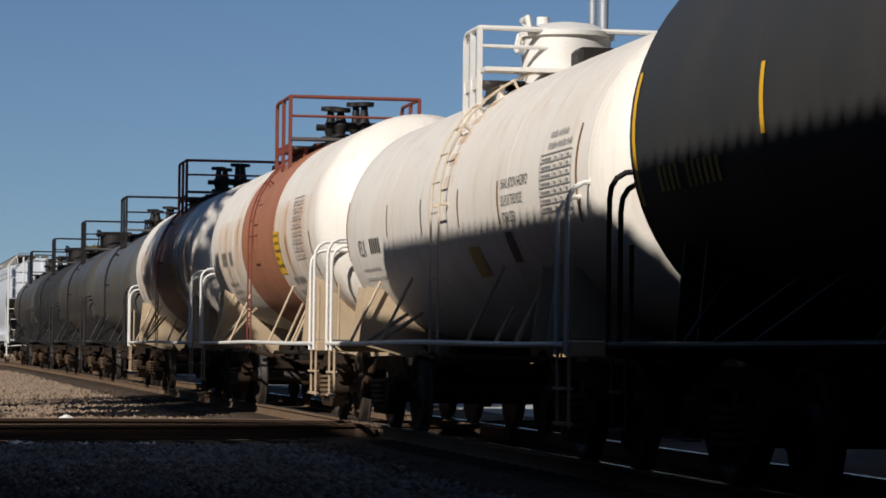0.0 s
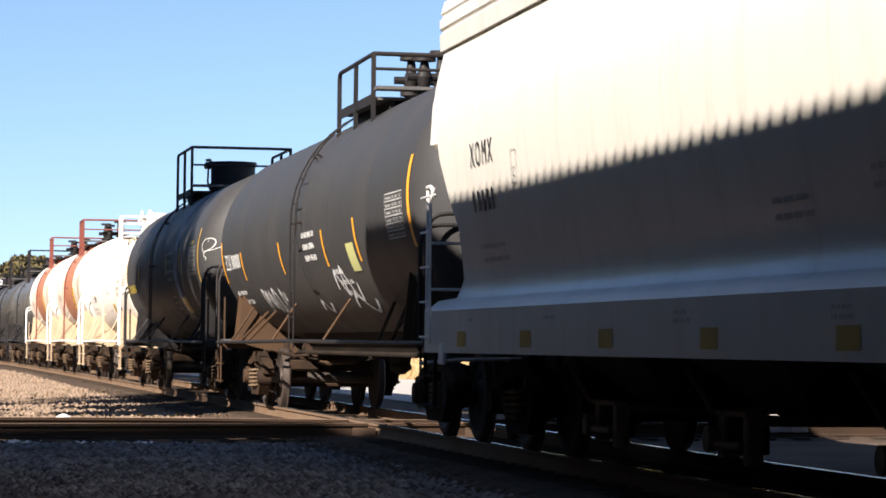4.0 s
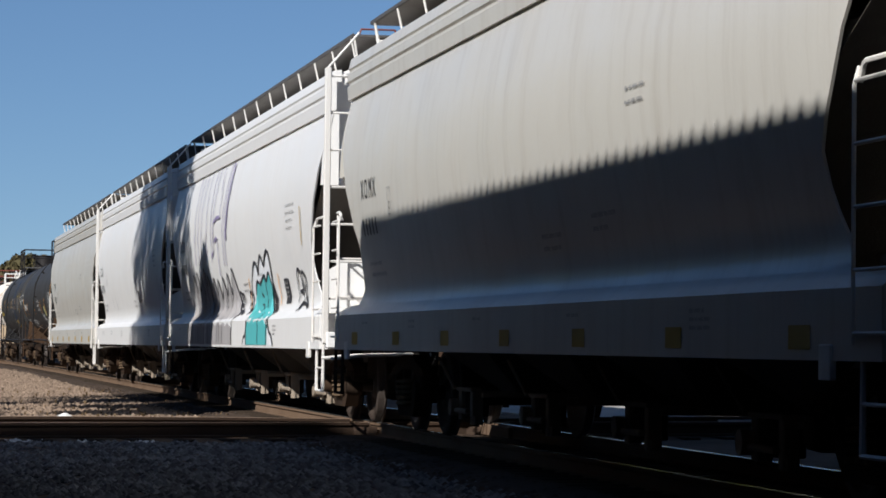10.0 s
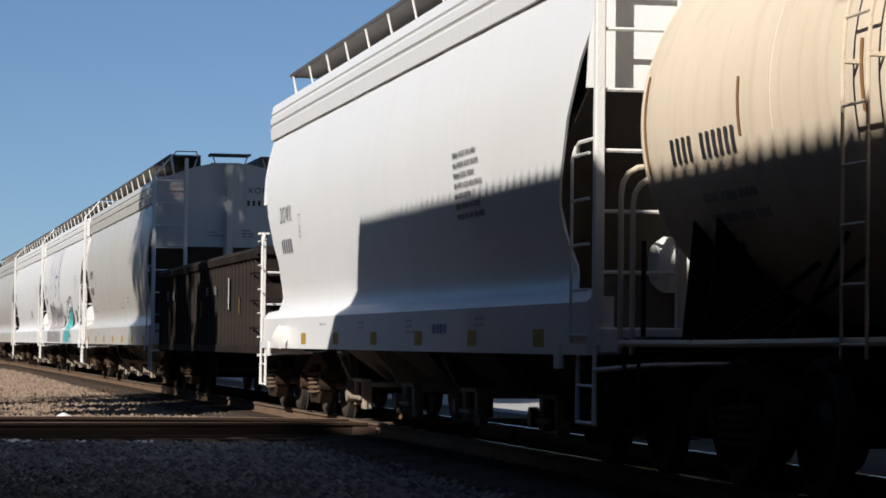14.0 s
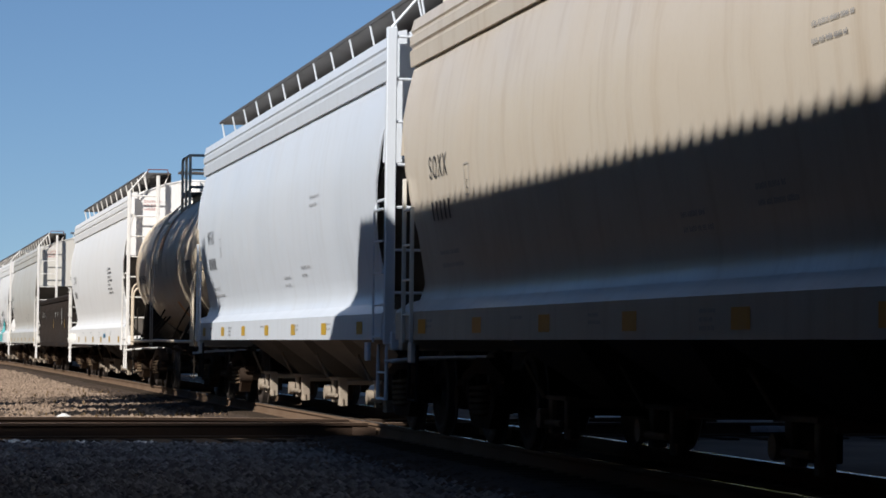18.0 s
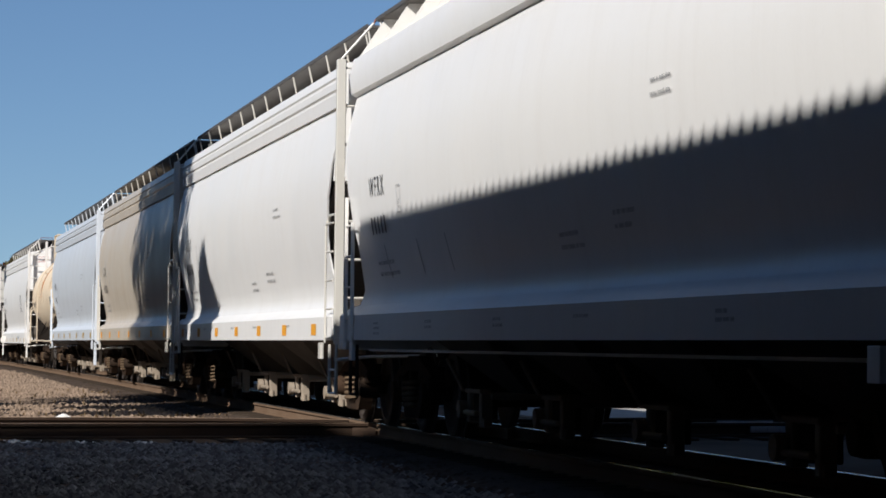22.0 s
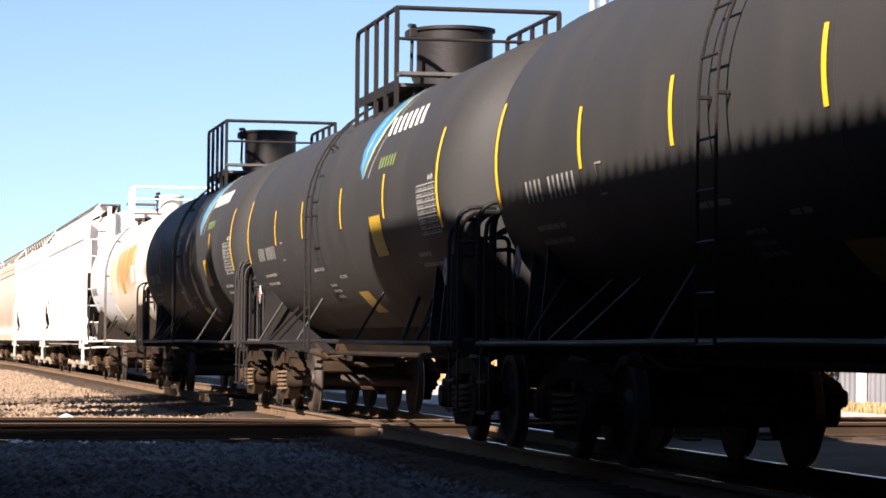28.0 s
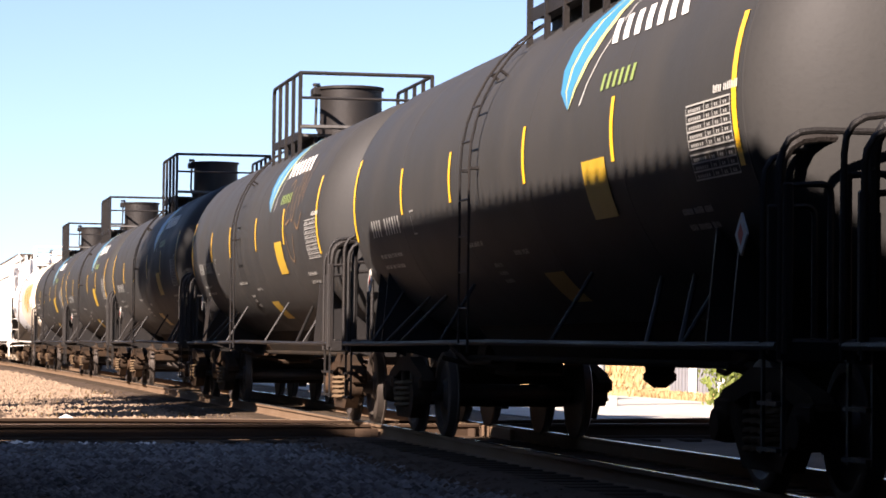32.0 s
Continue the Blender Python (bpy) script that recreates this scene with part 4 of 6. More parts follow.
        # stiffeners on the end sheet
        for x in (-0.02,):
            part("end_post", Shape().prism([(x - 0.10, e), (x + 0.10, e), (x + 0.05, e + q * 0.16), (x - 0.05, e + q * 0.16)], 1.05, 4.60, "z"), paint, car)
        for x in (1,):
            part("end_brace", Shape().tube([(x * 1.40, e + q * 0.08, 4.25), (x * 0.72, e + q * 0.20, 1.3)], 0.022, 6), fit, car)
            part("end_brace", Shape().tube([(x * 1.42, e + q * 0.08, 4.2), (x * 1.5, e + q * 0.16, 3.1)], 0.022, 6), fit, car)
        # shear plate, end sill and reservoir
        part("shear_plate", Shape().box(-1.50, 1.50, min(e - q * 2.4, q * (h - 0.1)), max(e - q * 2.4, q * (h - 0.1)), 1.03, 1.08), paint, car)
        part("end_sill", Shape().box(-1.55, 1.55, min(q * (h - 0.22), q * (h - 0.06)), max(q * (h - 0.22), q * (h - 0.06)), 0.92, 1.12, 0.015), paint, car)
        if q < 0:
            part("air_reservoir", Shape().lathe([(-0.62, 0.03), (-0.60, 0.16), (-0.52, 0.22), (0.52, 0.22), (0.60, 0.16), (0.62, 0.03)], 20, "x", (-0.3, e + 0.62, 1.62)), fit, car, "rounded white brake air reservoir")
            part("brake_valve", Shape().box(0.55, 0.95, e + 0.3, e + 0.7, 1.10, 1.55, 0.04), UNDER, car)
        # ladders: tall one across the end, short one on the side
        for x in (-1, 1):
            y = q * (h - 0.12)
            tall = x < 0 and q < 0
            if tall:
                part("ladder_post", Shape().box(x * 1.56 - wide, x * 1.56 + wide, y - 0.04, y + 0.04, 0.98, 4.36, 0.008), fit, car)
                part("ladder_post", Shape().box(x * 0.92 - wide, x * 0.92 + wide, y - 0.035, y + 0.035, 1.1, 4.72, 0.008), fit, car)
            else:
                if inset and x < 0:
                    for d, top in ((0.86, 2.66), (1.31, 2.36)):
                        yy = q * (h - d)
                        part("ladder_post", Shape().box(-1.665, -1.625, yy - 0.02, yy + 0.02, 1.0, top, 0.006), fit, car)
                    for i in range(4):
                        part("rung", Shape().tube([(-1.645, q * (h - 0.86), 1.28 + 0.35 * i), (-1.645, q * (h - 1.31), 1.28 + 0.35 * i)], 0.013, 6), fit, car)
                    part("stirrup", Shape().tube([(-1.58, q * (h - 0.86), 0.98), (-1.58, q * (h - 0.86), 0.42), (-1.58, q * (h - 1.31), 0.42), (-1.58, q * (h - 1.31), 0.98)], 0.016, 6), UNDER, car)
                    continue
                if capped:
                    part("ladder_post", Shape().box(x * 1.56 - 0.035, x * 1.56 + 0.035, y - 0.035, y + 0.035, 0.98, 2.52, 0.008), fit, car)
                    part("post_cap", Shape().box(x * 1.56 - 0.08, x * 1.56 + 0.08, y - 0.05, y + 0.05, 2.52, 2.55, 0.005), fit, car)
                else:
                    part("ladder_post", Shape().tube([(x * 1.57, y, 0.98), (x * 1.57, y, 2.50)], 0.017, 6), fit, car)
            for i in range(9 if tall else 4):
                z = 0.62 + 0.455 * i
                if z > 1.05:
                    part("rung", Shape().tube([(x * 1.56, y, z), (x * 0.92, y, z)], 0.017, 6), fit, car)
            yb = y - q * 0.52
            part("side_ladder_post", Shape().tube([(x * 1.64, yb, 1.0), (x * 1.64, yb, 2.40), (x * 1.61, yb, 2.50)], 0.013, 6), fit, car)
            for i in range(5):
                z = 1.06 + 0.34 * i
                part("side_rung", Shape().tube([(x * 1.635, y, z), (x * 1.635, yb, z)], 0.013, 6), fit, car)
            st = Shape().tube([(x * 1.58, y, 0.98), (x * 1.58, y, 0.40), (x * 1.58, yb, 0.40), (x * 1.58, yb, 0.98)], 0.016, 6)
            st.tube([(x * 1.58, y, 0.68), (x * 1.58, yb, 0.68)], 0.013, 6)
            part("stirrup", st, fit if x < 0 and (q < 0 or capped) else UNDER, car)
            part("grab_iron", Shape().tube(bent((x * 1.60, yb, 2.42), (x * 1.62, yb + q * 0.1, 2.52), (x * 1.58, y, 2.53), 0.05), 0.016, 6), fit, car)
        if q < 0:
            part("roof_ladder_bend", Shape().tube([(-1.56, q * (h - 0.12), 4.36), (-1.18, q * (h - 0.12), 4.80)], 0.017, 6), fit, car)
        part("cut_lever", Shape().tube([(-1.62, q * (h - 0.02), 0.80), (-1.2, q * (h + 0.04), 0.84), (-0.4, q * (h + 0.04), 0.86)], 0.022, 6), fit, car)
        part("poling_plate", Shape().box(-1.63, -1.59, min(q * (h - 1.25), q * (h - 1.05)), max(q * (h - 1.25), q * (h - 1.05)), 0.80, 1.0, 0.005), fit, car)
    # funnels, grimed and darkened for the shade beneath, and discharge gates
    span = length - 5.6
    for i in range(4):
        y = -span / 2 + span * (i + 0.5) / 4
        a = span / 8
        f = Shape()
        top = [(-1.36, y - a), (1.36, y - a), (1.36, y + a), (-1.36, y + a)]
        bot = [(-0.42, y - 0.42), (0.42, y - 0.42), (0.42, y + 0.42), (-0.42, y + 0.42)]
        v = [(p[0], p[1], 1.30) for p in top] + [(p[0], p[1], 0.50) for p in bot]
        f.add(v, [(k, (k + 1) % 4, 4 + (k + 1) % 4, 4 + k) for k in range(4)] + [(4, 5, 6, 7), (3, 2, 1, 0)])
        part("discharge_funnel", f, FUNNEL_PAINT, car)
        g = Shape().box(-0.80, 0.80, y - 0.42, y + 0.42, 0.44, 0.50, 0.008)
        g.box(-0.90, -0.78, y - 0.38, y - 0.27, 0.16, 0.52, 0.01)
        g.box(-0.90, -0.78, y + 0.20, y + 0.34, 0.20, 0.52, 0.01)
        g.box(-0.92, -0.80, y - 0.40, y + 0.36, 0.50, 0.54, 0.006)
        g.tube([(-0.94, y - 0.36, 0.30), (-0.94, y + 0.34, 0.30)], 0.028, 8)
        part("gate_housing", Shape().box(-0.86, -0.70, y - 0.27, y + 0.20, 0.24, 0.49, 0.01), TRUCK_STEEL, car, "rust-brown gate housing")
        g.lathe([(-1.0, 0.02), (-1.0, 0.09), (-0.92, 0.09), (-0.92, 0.02)], 12, "x", (0, y + 0.3, 0.33))
        g.tube([(-0.86, y - 0.38, 0.25), (-0.86, y - 0.38, 0.16)], 0.025, 6)
        part("discharge_gate", g, GATE_STEEL, car, "pale steel sliding discharge gate")
        part("gate_rod", Shape().tube([(-1.05, y + 0.66, 0.84), (-0.95, y + 0.30, 0.52)], 0.018, 6), GATE_STEEL, car)
    part("centre_sill", Shape().box(-0.24, 0.24, -h + 0.3, h - 0.3, 0.70, 1.02, 0.02), UNDER, car)
    if plain_cornice:
        for x in (-1, 1):
            part("sill_pipe", Shape().tube([(x * 1.48, -h + 1.6, 0.92), (x * 1.48, h - 1.6, 0.92)], 0.015, 6), fit, car)
    # coloured spots along the sill
    if spots:
        for i in range(7):
            y = 8.15 - 2.67 * i
            part("sill_marker", on_side(flat_block(0.40, 0.14, 1, 1), lambda z: 1.615, y, foot + 0.06), spots, car, "yellow reflective marker")
    running_gear(car, h - 2.0, h - 0.22)
    return place_car(car, s0)


def hop_mark(car, flat, y, z, mat, label="", name="marking", lift=0.011):
    o = part(name, on_side(flat, hopper_skin, y, z, lift), mat, car, label, smooth=0)
    return tagged(o, kind="stuff") if name == "marking" else o


def hopper_marks(car, length, word, seed, mat=INK, prints=True):
    """Reporting letters in words, numbers as bars, small print as strips; on the near side and the rear end."""
    h = length / 2
    hop_mark(car, flat_text(word, 0.225, 0.88, 1.35), 7.66, 2.59, mat, "black stencilled reporting letters")
    hop_mark(car, flat_bars(5, 0.21, 0.46, 0.50), 7.65, 2.17, mat, "black car number drawn as bars")
    fr = flat_stroke([(0, 0), (0.2, 0), (0.2, 0.28), (0, 0.28), (0, 0)], 0.014, 1)
    hop_mark(car, fr, 5.98, 2.36, FAINT_INK, "thin stencilled frame")
    hop_mark(car, flat_text("C", 0.09, 0.9), 5.92, 2.41, INK)
    if prints:
        hop_mark(car, small_print(2, 1.2, 0.045, 0.12, seed), 7.6, 1.85, FAINT_INK, "faint small print")
        hop_mark(car, small_print(2 if word != "ECUX" else 4, 0.7, 0.032, 0.10, seed + 1), -h * 0.42 if word != "ECUX" else -6.4, 2.80, FAINT_INK, "faint small print")
        hop_mark(car, small_print(2, 0.7, 0.04, 0.10, seed + 2), -h * 0.10, 1.85, FAINT_INK, "faint small print")
        hop_mark(car, small_print(2, 0.7, 0.04, 0.10, seed + 3), -h * 0.28, 1.95, FAINT_INK, "faint small print")
    rnd = random.Random(seed)
    for i in range(5):
        tagged(part("marking", on_side(small_print(rnd.randint(1, 3), 0.4, 0.03, 0.055, seed + i), lambda z: 1.615, h - 1.8 - i * length / 6 - rnd.random(), 1.20), FAINT_INK, car, "", smooth=0), kind="stuff")
    # rear end
    e = -(h - 0.36) - 0.006
    for flat, u, z in ((flat_text(word, 0.13, 1.0, 1.2), 0.36, 4.04), (flat_bars(6, 0.12, 0.62, 0.3), 0.36, 3.78), (small_print(2, 0.26, 0.03, 0.07, seed), -0.42, 3.22), (small_print(3, 0.16, 0.03, 0.06, seed + 2), 0.26, 3.26)):
        v, f = flat
        tagged(part("marking", Shape().add([(u + a, e, z + b) for a, b in v], f), mat, car, "", smooth=0), kind="stuff")
    for k, wd in enumerate(("CAUTION:", "NO SIDE", "LADDER")):
        v, f = flat_text(wd, 0.055, 1.0, 1.15)
        tagged(part("marking", Shape().add([(-1.22 + a, e, 4.12 - 0.085 * k + b) for a, b in v], f), RED_INK, car, "small red warning words", smooth=0), kind="stuff")


# ---- gondola ----
def gondola(s0, length):
    car = tagged(new("gondola_car"), "dark brown open gondola with close upright side ribs", "gondola car", "open cars of the train")
    h = length / 2
    z0, z1 = 0.92, 2.36
    for x in (-1, 1):
        part("side_wall", Shape().box(min(x * 1.42, x * 1.45), max(x * 1.42, x * 1.45), -h + 0.4, h - 0.4, z0, z1 - 0.08), GON_PAINT, car)
        part("top_chord", Shape().prism([(x * 1.40, z1 - 0.14), (x * 1.56, z1 - 0.14), (x * 1.58, z1 - 0.04), (x * 1.52, z1 + 0.02), (x * 1.40, z1 + 0.02)], -h + 0.35, h - 0.35, "y"), GON_PAINT, car)
        part("bottom_chord", Shape().box(min(x * 1.40, x * 1.53), max(x * 1.40, x * 1.53), -h + 0.4, h - 0.4, z0 - 0.10, z0 + 0.02, 0.01), GON_PAINT, car)
        rib = Shape().prism([(x * 1.445, -0.14), (x * 1.535, -0.075), (x * 1.535, 0.075), (x * 1.445, 0.14)], z0 + 0.02, z1 - 0.16, "z").mesh("side_rib", GON_PAINT)
        n = int((length - 1.2) / 0.46)
        for i in range(n + 1):
            o = part("side_rib", rib, None, car)
            o.location = (0, -h + 0.6 + (length - 1.2) * i / n, 0)
    for q in (1, -1):
        part("end_wall", Shape().box(-1.45, 1.45, min(q * (h - 0.4), q * (h - 0.36)), max(q * (h - 0.4), q * (h - 0.36)), z0, z1, 0.005), GON_PAINT, car)
        for z in (1.2, 1.6, 2.0):
            part("end_rib", Shape().box(-1.42, 1.42, min(q * (h - 0.36), q * (h - 0.24)), max(q * (h - 0.36), q * (h - 0.24)), z - 0.06, z + 0.06, 0.02), GON_PAINT, car)
        part("end_chord", Shape().box(-1.55, 1.55, min(q * (h - 0.44), q * (h - 0.28)), max(q * (h - 0.44), q * (h - 0.28)), z1 - 0.10, z1 + 0.04, 0.02), GON_PAINT, car)
        part("end_sill", Shape().box(-1.50, 1.50, min(q * (h - 0.36), q * (h - 0.10)), max(q * (h - 0.36), q * (h - 0.10)), 0.80, 1.06, 0.02), UNDER, car)
        for z in (1.2, 1.6, 2.0):
            part("grab_iron", Shape().tube([(-1.56, q * (h - 0.62), z), (-1.58, q * (h - 0.62), z), (-1.58, q * (h - 0.22), z), (-1.50, q * (h - 0.22), z)], 0.016, 6), GON_PAINT, car)
    part("floor_plate", Shape().box(-1.42, 1.42, -h + 0.4, h - 0.4, z0, z0 + 0.04), GON_PAINT, car)
    part("centre_sill", Shape().box(-0.24, 0.24, -h + 0.3, h - 0.3, 0.70, 0.92, 0.02), UNDER, car)
    skin = lambda z: 1.535
    for y, n_, hh in ((h - 2.2, 2, 0.22), (h - 3.3, 2, 0.20), (-1.0, 3, 0.16), (-2.2, 3, 0.16)):
        tagged(part("marking", on_side(flat_bars(n_, hh, 0.45, 0.25), skin, y, 1.75, 0.004), GREY_INK, car, "faint letters drawn as bars", smooth=0), kind="stuff")
    for y in (-0.2, -5.6):
        part("marker_strip", on_side(flat_block(0.06, 0.28), skin, y, 1.4, 0.005), DULL_YELLOW, car, "yellow marker strip", smooth=0)
    part("paper_label", on_side(flat_block(0.10, 0.5), skin, -4.2, 1.5, 0.006), PALE_INK, car, "white paper strip", smooth=0)
    running_gear(car, h - 1.9, h - 0.22)
    return place_car(car, s0)


# ---- the ground, the line and what stands round it ----
def build_ground():
    # one sheet to the horizon, finer near the camera, with a slight roll
    xs = [-3000, -600, -150, -60] + [-30 + 1.5 * i for i in range(60)] + [80, 150, 400, 1200, 3000]
    ys = [-1500, -300, -80] + [-40 + 2.0 * i for i in range(130)] + [260, 400, 800, 1800, 4500]
    rows = []
    for y in ys:
        r = []
        for x in xs:
            near = 1.0 if abs(x) < 60 and -40 < y < 200 else 0.0
            z = -0.23 + near * 0.035 * noise.noise(Vector((x * 0.35, y * 0.22, 3.1)))
            z -= 0.25 if abs(x) > 600 or y > 700 else 0
            r.append((x, y, z))
        rows.append(r)
    g = new("ground", Shape().sheet(rows).mesh("ground", GROUND, 60))
    tagged(g, "bare gravel and dirt ground beside the railway", "ground", kind="structure")


def line_points(off, z, step=4.0, y0=-60, y1=420):
    n = int((y1 - y0) / step)
    return [(track_at(y0 + step * i)[0] + off, y0 + step * i, z) for i in range(n + 1)]


def build_track():
    # ballast bed
    rows = []
    prof = [(-2.6, -0.30), (-1.75, -0.19), (-1.35, -0.165), (0, -0.175), (1.35, -0.165), (1.75, -0.19), (2.6, -0.30)]
    rnd = random.Random(4)
    for i in range(241):
        y = -60 + 2 * i
        x = track_at(y)[0]
        rows.append([(x + a, y, b + rnd.uniform(-0.012, 0.012)) for a, b in prof])
    tagged(new("ballast_bed", Shape().sheet(rows).mesh("ballast_bed", BALLAST, 60)), "low bed of dirty brown ballast under the track", "ballast", kind="structure")
    # rails with head, web and foot
    section = [(-0.075, -0.175), (0.075, -0.175), (0.075, -0.155), (0.012, -0.14), (0.010, -0.045), (0.036, -0.035), (0.036, -0.004), (-0.036, -0.004), (-0.036, -0.035), (-0.010, -0.045), (-0.012, -0.14), (-0.075, -0.155)]
    for off in (-0.755, 0.755):
        s = Shape()
        c = line_points(off, 0)
        n = len(section)
        v = [(p[0] + a, p[1], b) for p in c for a, b in section]
        f = [(i * n + k, i * n + (k + 1) % n, (i + 1) * n + (k + 1) % n, (i + 1) * n + k) for i in range(len(c) - 1) for k in range(n)]
        rail = tagged(new("rail", s.add(v, f).mesh("rail", RAIL_SIDE)), "rust-brown steel rail with a polished head on wooden ties", "rail", "rails of the track")
        t = Shape().sheet([[(p[0] - 0.031, p[1], 0.0), (p[0] - 0.02, p[1], 0.003), (p[0] + 0.02, p[1], 0.003), (p[0] + 0.031, p[1], 0.0)] for p in c])
        part("rail_head", t, RAIL_TOP, rail, "bright worn running surface")
    # ties
    tie = Shape().box(-1.3, 1.3, -0.115, 0.115, -0.30, -0.15, 0.012).mesh("tie", TIE_WOOD)
    bed = bpy.data.objects["ballast_bed"]
    for i in range(240):
        y = 12 + 0.52 * i
        if 33.6 < y < 38.0:
            continue
        o = part("tie", tie, None, bed)
        x, turn = track_at(y)
        o.matrix_world = pose(x + random.uniform(-0.03, 0.03), y, 0, 0, 0, turn + random.uniform(-1, 1))


def build_crossing():
    """A second track that crosses the line almost at right angles: rails, ties, joint bars and the castings of the diamond."""
    def at(x, off):
        return 33.80 + 0.24 * (x - 1.2) + off

    def level(x, off=0.0):
        return 0.022 * off * min(1.0, max(0.0, (abs(x - TRACK_X) - 1.4) / 2))

    section = [(-0.075, -0.185), (0.075, -0.185), (0.075, -0.165), (0.012, -0.15), (0.010, -0.045), (0.036, -0.035), (0.036, -0.004), (-0.036, -0.004), (-0.036, -0.035), (-0.010, -0.045), (-0.012, -0.15), (-0.075, -0.165)]
    n = len(section)
    for off in (0.0, 1.555):
        # the rail stops at each rail of the line, where wheels need their way
        for x0, x1 in ((-16.0, 5.80), (6.03, 7.31), (7.54, 30.0)):
            xs = [x0 + (x1 - x0) * i / 12 for i in range(13)]
            v = [(x, at(x, off) + a, level(x, off) + b) for x in xs for a, b in section]
            f = [(i * n + k, i * n + (k + 1) % n, (i + 1) * n + (k + 1) % n, (i + 1) * n + k) for i in range(12) for k in range(n)]
            f += [tuple(range(n)), tuple(range(12 * n, 13 * n))]
            rail = tagged(new("crossing_rail", Shape().add(v, f).mesh("crossing_rail", SHADE_RAIL)), "rusty crossing rail with its shade painted dark", "rail", "rails of the crossing track")
            top = Shape().sheet([[(x, at(x, off) - 0.031, level(x, off) - 0.001), (x, at(x, off) + 0.031, level(x, off) - 0.001)] for x in xs], (0, 0, 0.003))
            part("rail_head", top, TAN_HEAD, rail, "tan brown running surface")
        # joint bars with bolts beyond the line
        bar = tagged(new("joint_bar"), "pale steel joint bar bolted to the crossing rail", "joint bar", "joint bars")
        bar.matrix_world = pose(11.6, at(11.6, off), level(11.6, off), 0, 0, 13.5)
        part("bar", Shape().box(-0.45, 0.45, -0.040, -0.014, -0.135, -0.05, 0.006), GALV, bar)
        bolt = Shape().lathe([(-0.06, 0.004), (-0.06, 0.02), (-0.035, 0.022), (-0.035, 0.004)], 6, "y").mesh("bolt", GALV)
        for k in range(5):
            o = part("bolt", bolt, None, bar)
            o.location = (-0.36 + 0.18 * k, 0, -0.092)
    bed = tagged(new("crossing_bed"), "dirty ballast and weathered ties of the crossing track", "ballast", kind="structure")
    rnd = random.Random(17)
    for x0, x1 in ((-16.0, 5.2), (8.1, 30.0)):
        rows = [[(x0 + (x1 - x0) * i / 40, at(x0 + (x1 - x0) * i / 40, o), z + rnd.uniform(-0.012, 0.012)) for o, z in ((-1.5, -0.34), (-0.85, -0.245), (-0.3, -0.20), (0.75, -0.185), (1.8, -0.20), (2.6, -0.25), (3.4, -0.34))] for i in range(41)]
        part("bed", Shape().sheet(rows), BALLAST if x0 > 0 else CROSSING, bed, smooth=60)
    tie = Shape().box(-0.11, 0.11, -1.28, 1.28, -0.32, -0.186, 0.012).mesh("tie", TIE_WOOD)
    for i in range(60):
        x = -12 + 0.56 * i
        if 5.0 < x < 8.3:
            continue
        o = part("tie", tie, None, bed)
        o.matrix_world = pose(x, at(x, 0.75) + rnd.uniform(-0.05, 0.05), 0, 0, 0, 13.5 + rnd.uniform(-1.5, 1.5))
    # cast corner blocks and guard bars of the diamond
    dia = tagged(new("diamond_crossing"), "worn cast steel diamond where the two tracks cross", "track crossing", kind="structure")
    for ox in (-0.755, 0.755):
        for off in (0.0, 1.555):
            x = TRACK_X + ox
            for q in (-1, 1):
                part("corner_casting", Shape().prism([(x + q * 0.055, at(x, off) - 0.28), (x + q * 0.15, at(x, off) - 0.24), (x + q * 0.34, at(x, off) - 0.07), (x + q * 0.055, at(x, off) - 0.07)], -0.17, -0.055, "z"), SHADE_RAIL, dia)
                part("corner_casting", Shape().prism([(x + q * 0.055, at(x, off) + 0.07), (x + q * 0.34, at(x, off) + 0.07), (x + q * 0.15, at(x, off) + 0.24), (x + q * 0.055, at(x, off) + 0.28)], -0.17, -0.055, "z"), SHADE_RAIL, dia)
    for ox in (-0.62, 0.62):
        part("guard_bar", Shape().box(TRACK_X + ox - 0.03, TRACK_X + ox + 0.03, 33.4, 38.0, -0.15, -0.012, 0.008), RAIL_SIDE, dia)
    for k in range(5):
        part("timber", Shape().box(TRACK_X - 1.9, TRACK_X + 1.9, 33.9 + 0.85 * k, 34.14 + 0.85 * k, -0.32, -0.178, 0.012), TIE_WOOD, dia)


CROSSING = surface("dirty_crossing_surface", (0.13, 0.09, 0.06), 0.9, grime=0.6, dirt=(0.03, 0.021, 0.014), scale=0.8, bump=0.03, fine=26)


def scatter(name, label, mat, count, where, size, seed, squash=0.6, kind="stuff"):
    """Small broken stones lying on the ground, as one object."""
    rnd = random.Random(seed)
    s = Shape()
    base = [(1, 0, 0), (-1, 0, 0), (0, 1, 0), (0, -1, 0), (0, 0, 1), (0, 0, -0.6)]
    faces = [(0, 2, 4), (2, 1, 4), (1, 3, 4), (3, 0, 4), (2, 0, 5), (1, 2, 5), (3, 1, 5), (0, 3, 5)]
    for _ in range(count):
        x, y, z = where(rnd)
        k = rnd.uniform(*size)
        a = rnd.uniform(0, 6.28)
        c, d = math.cos(a), math.sin(a)
        v = []
        for p in base:
            q = (p[0] * k * rnd.uniform(0.7, 1.2), p[1] * k * rnd.uniform(0.7, 1.2), p[2] * k * squash * rnd.uniform(0.7, 1.2))
            v.append((x + q[0] * c - q[1] * d, y + q[0] * d + q[1] * c, z + q[2]))
        s.add(v, faces)
    ob = tagged(new(name, s.mesh(name, mat, 0)), label, "gravel", kind=kind)
    return ob


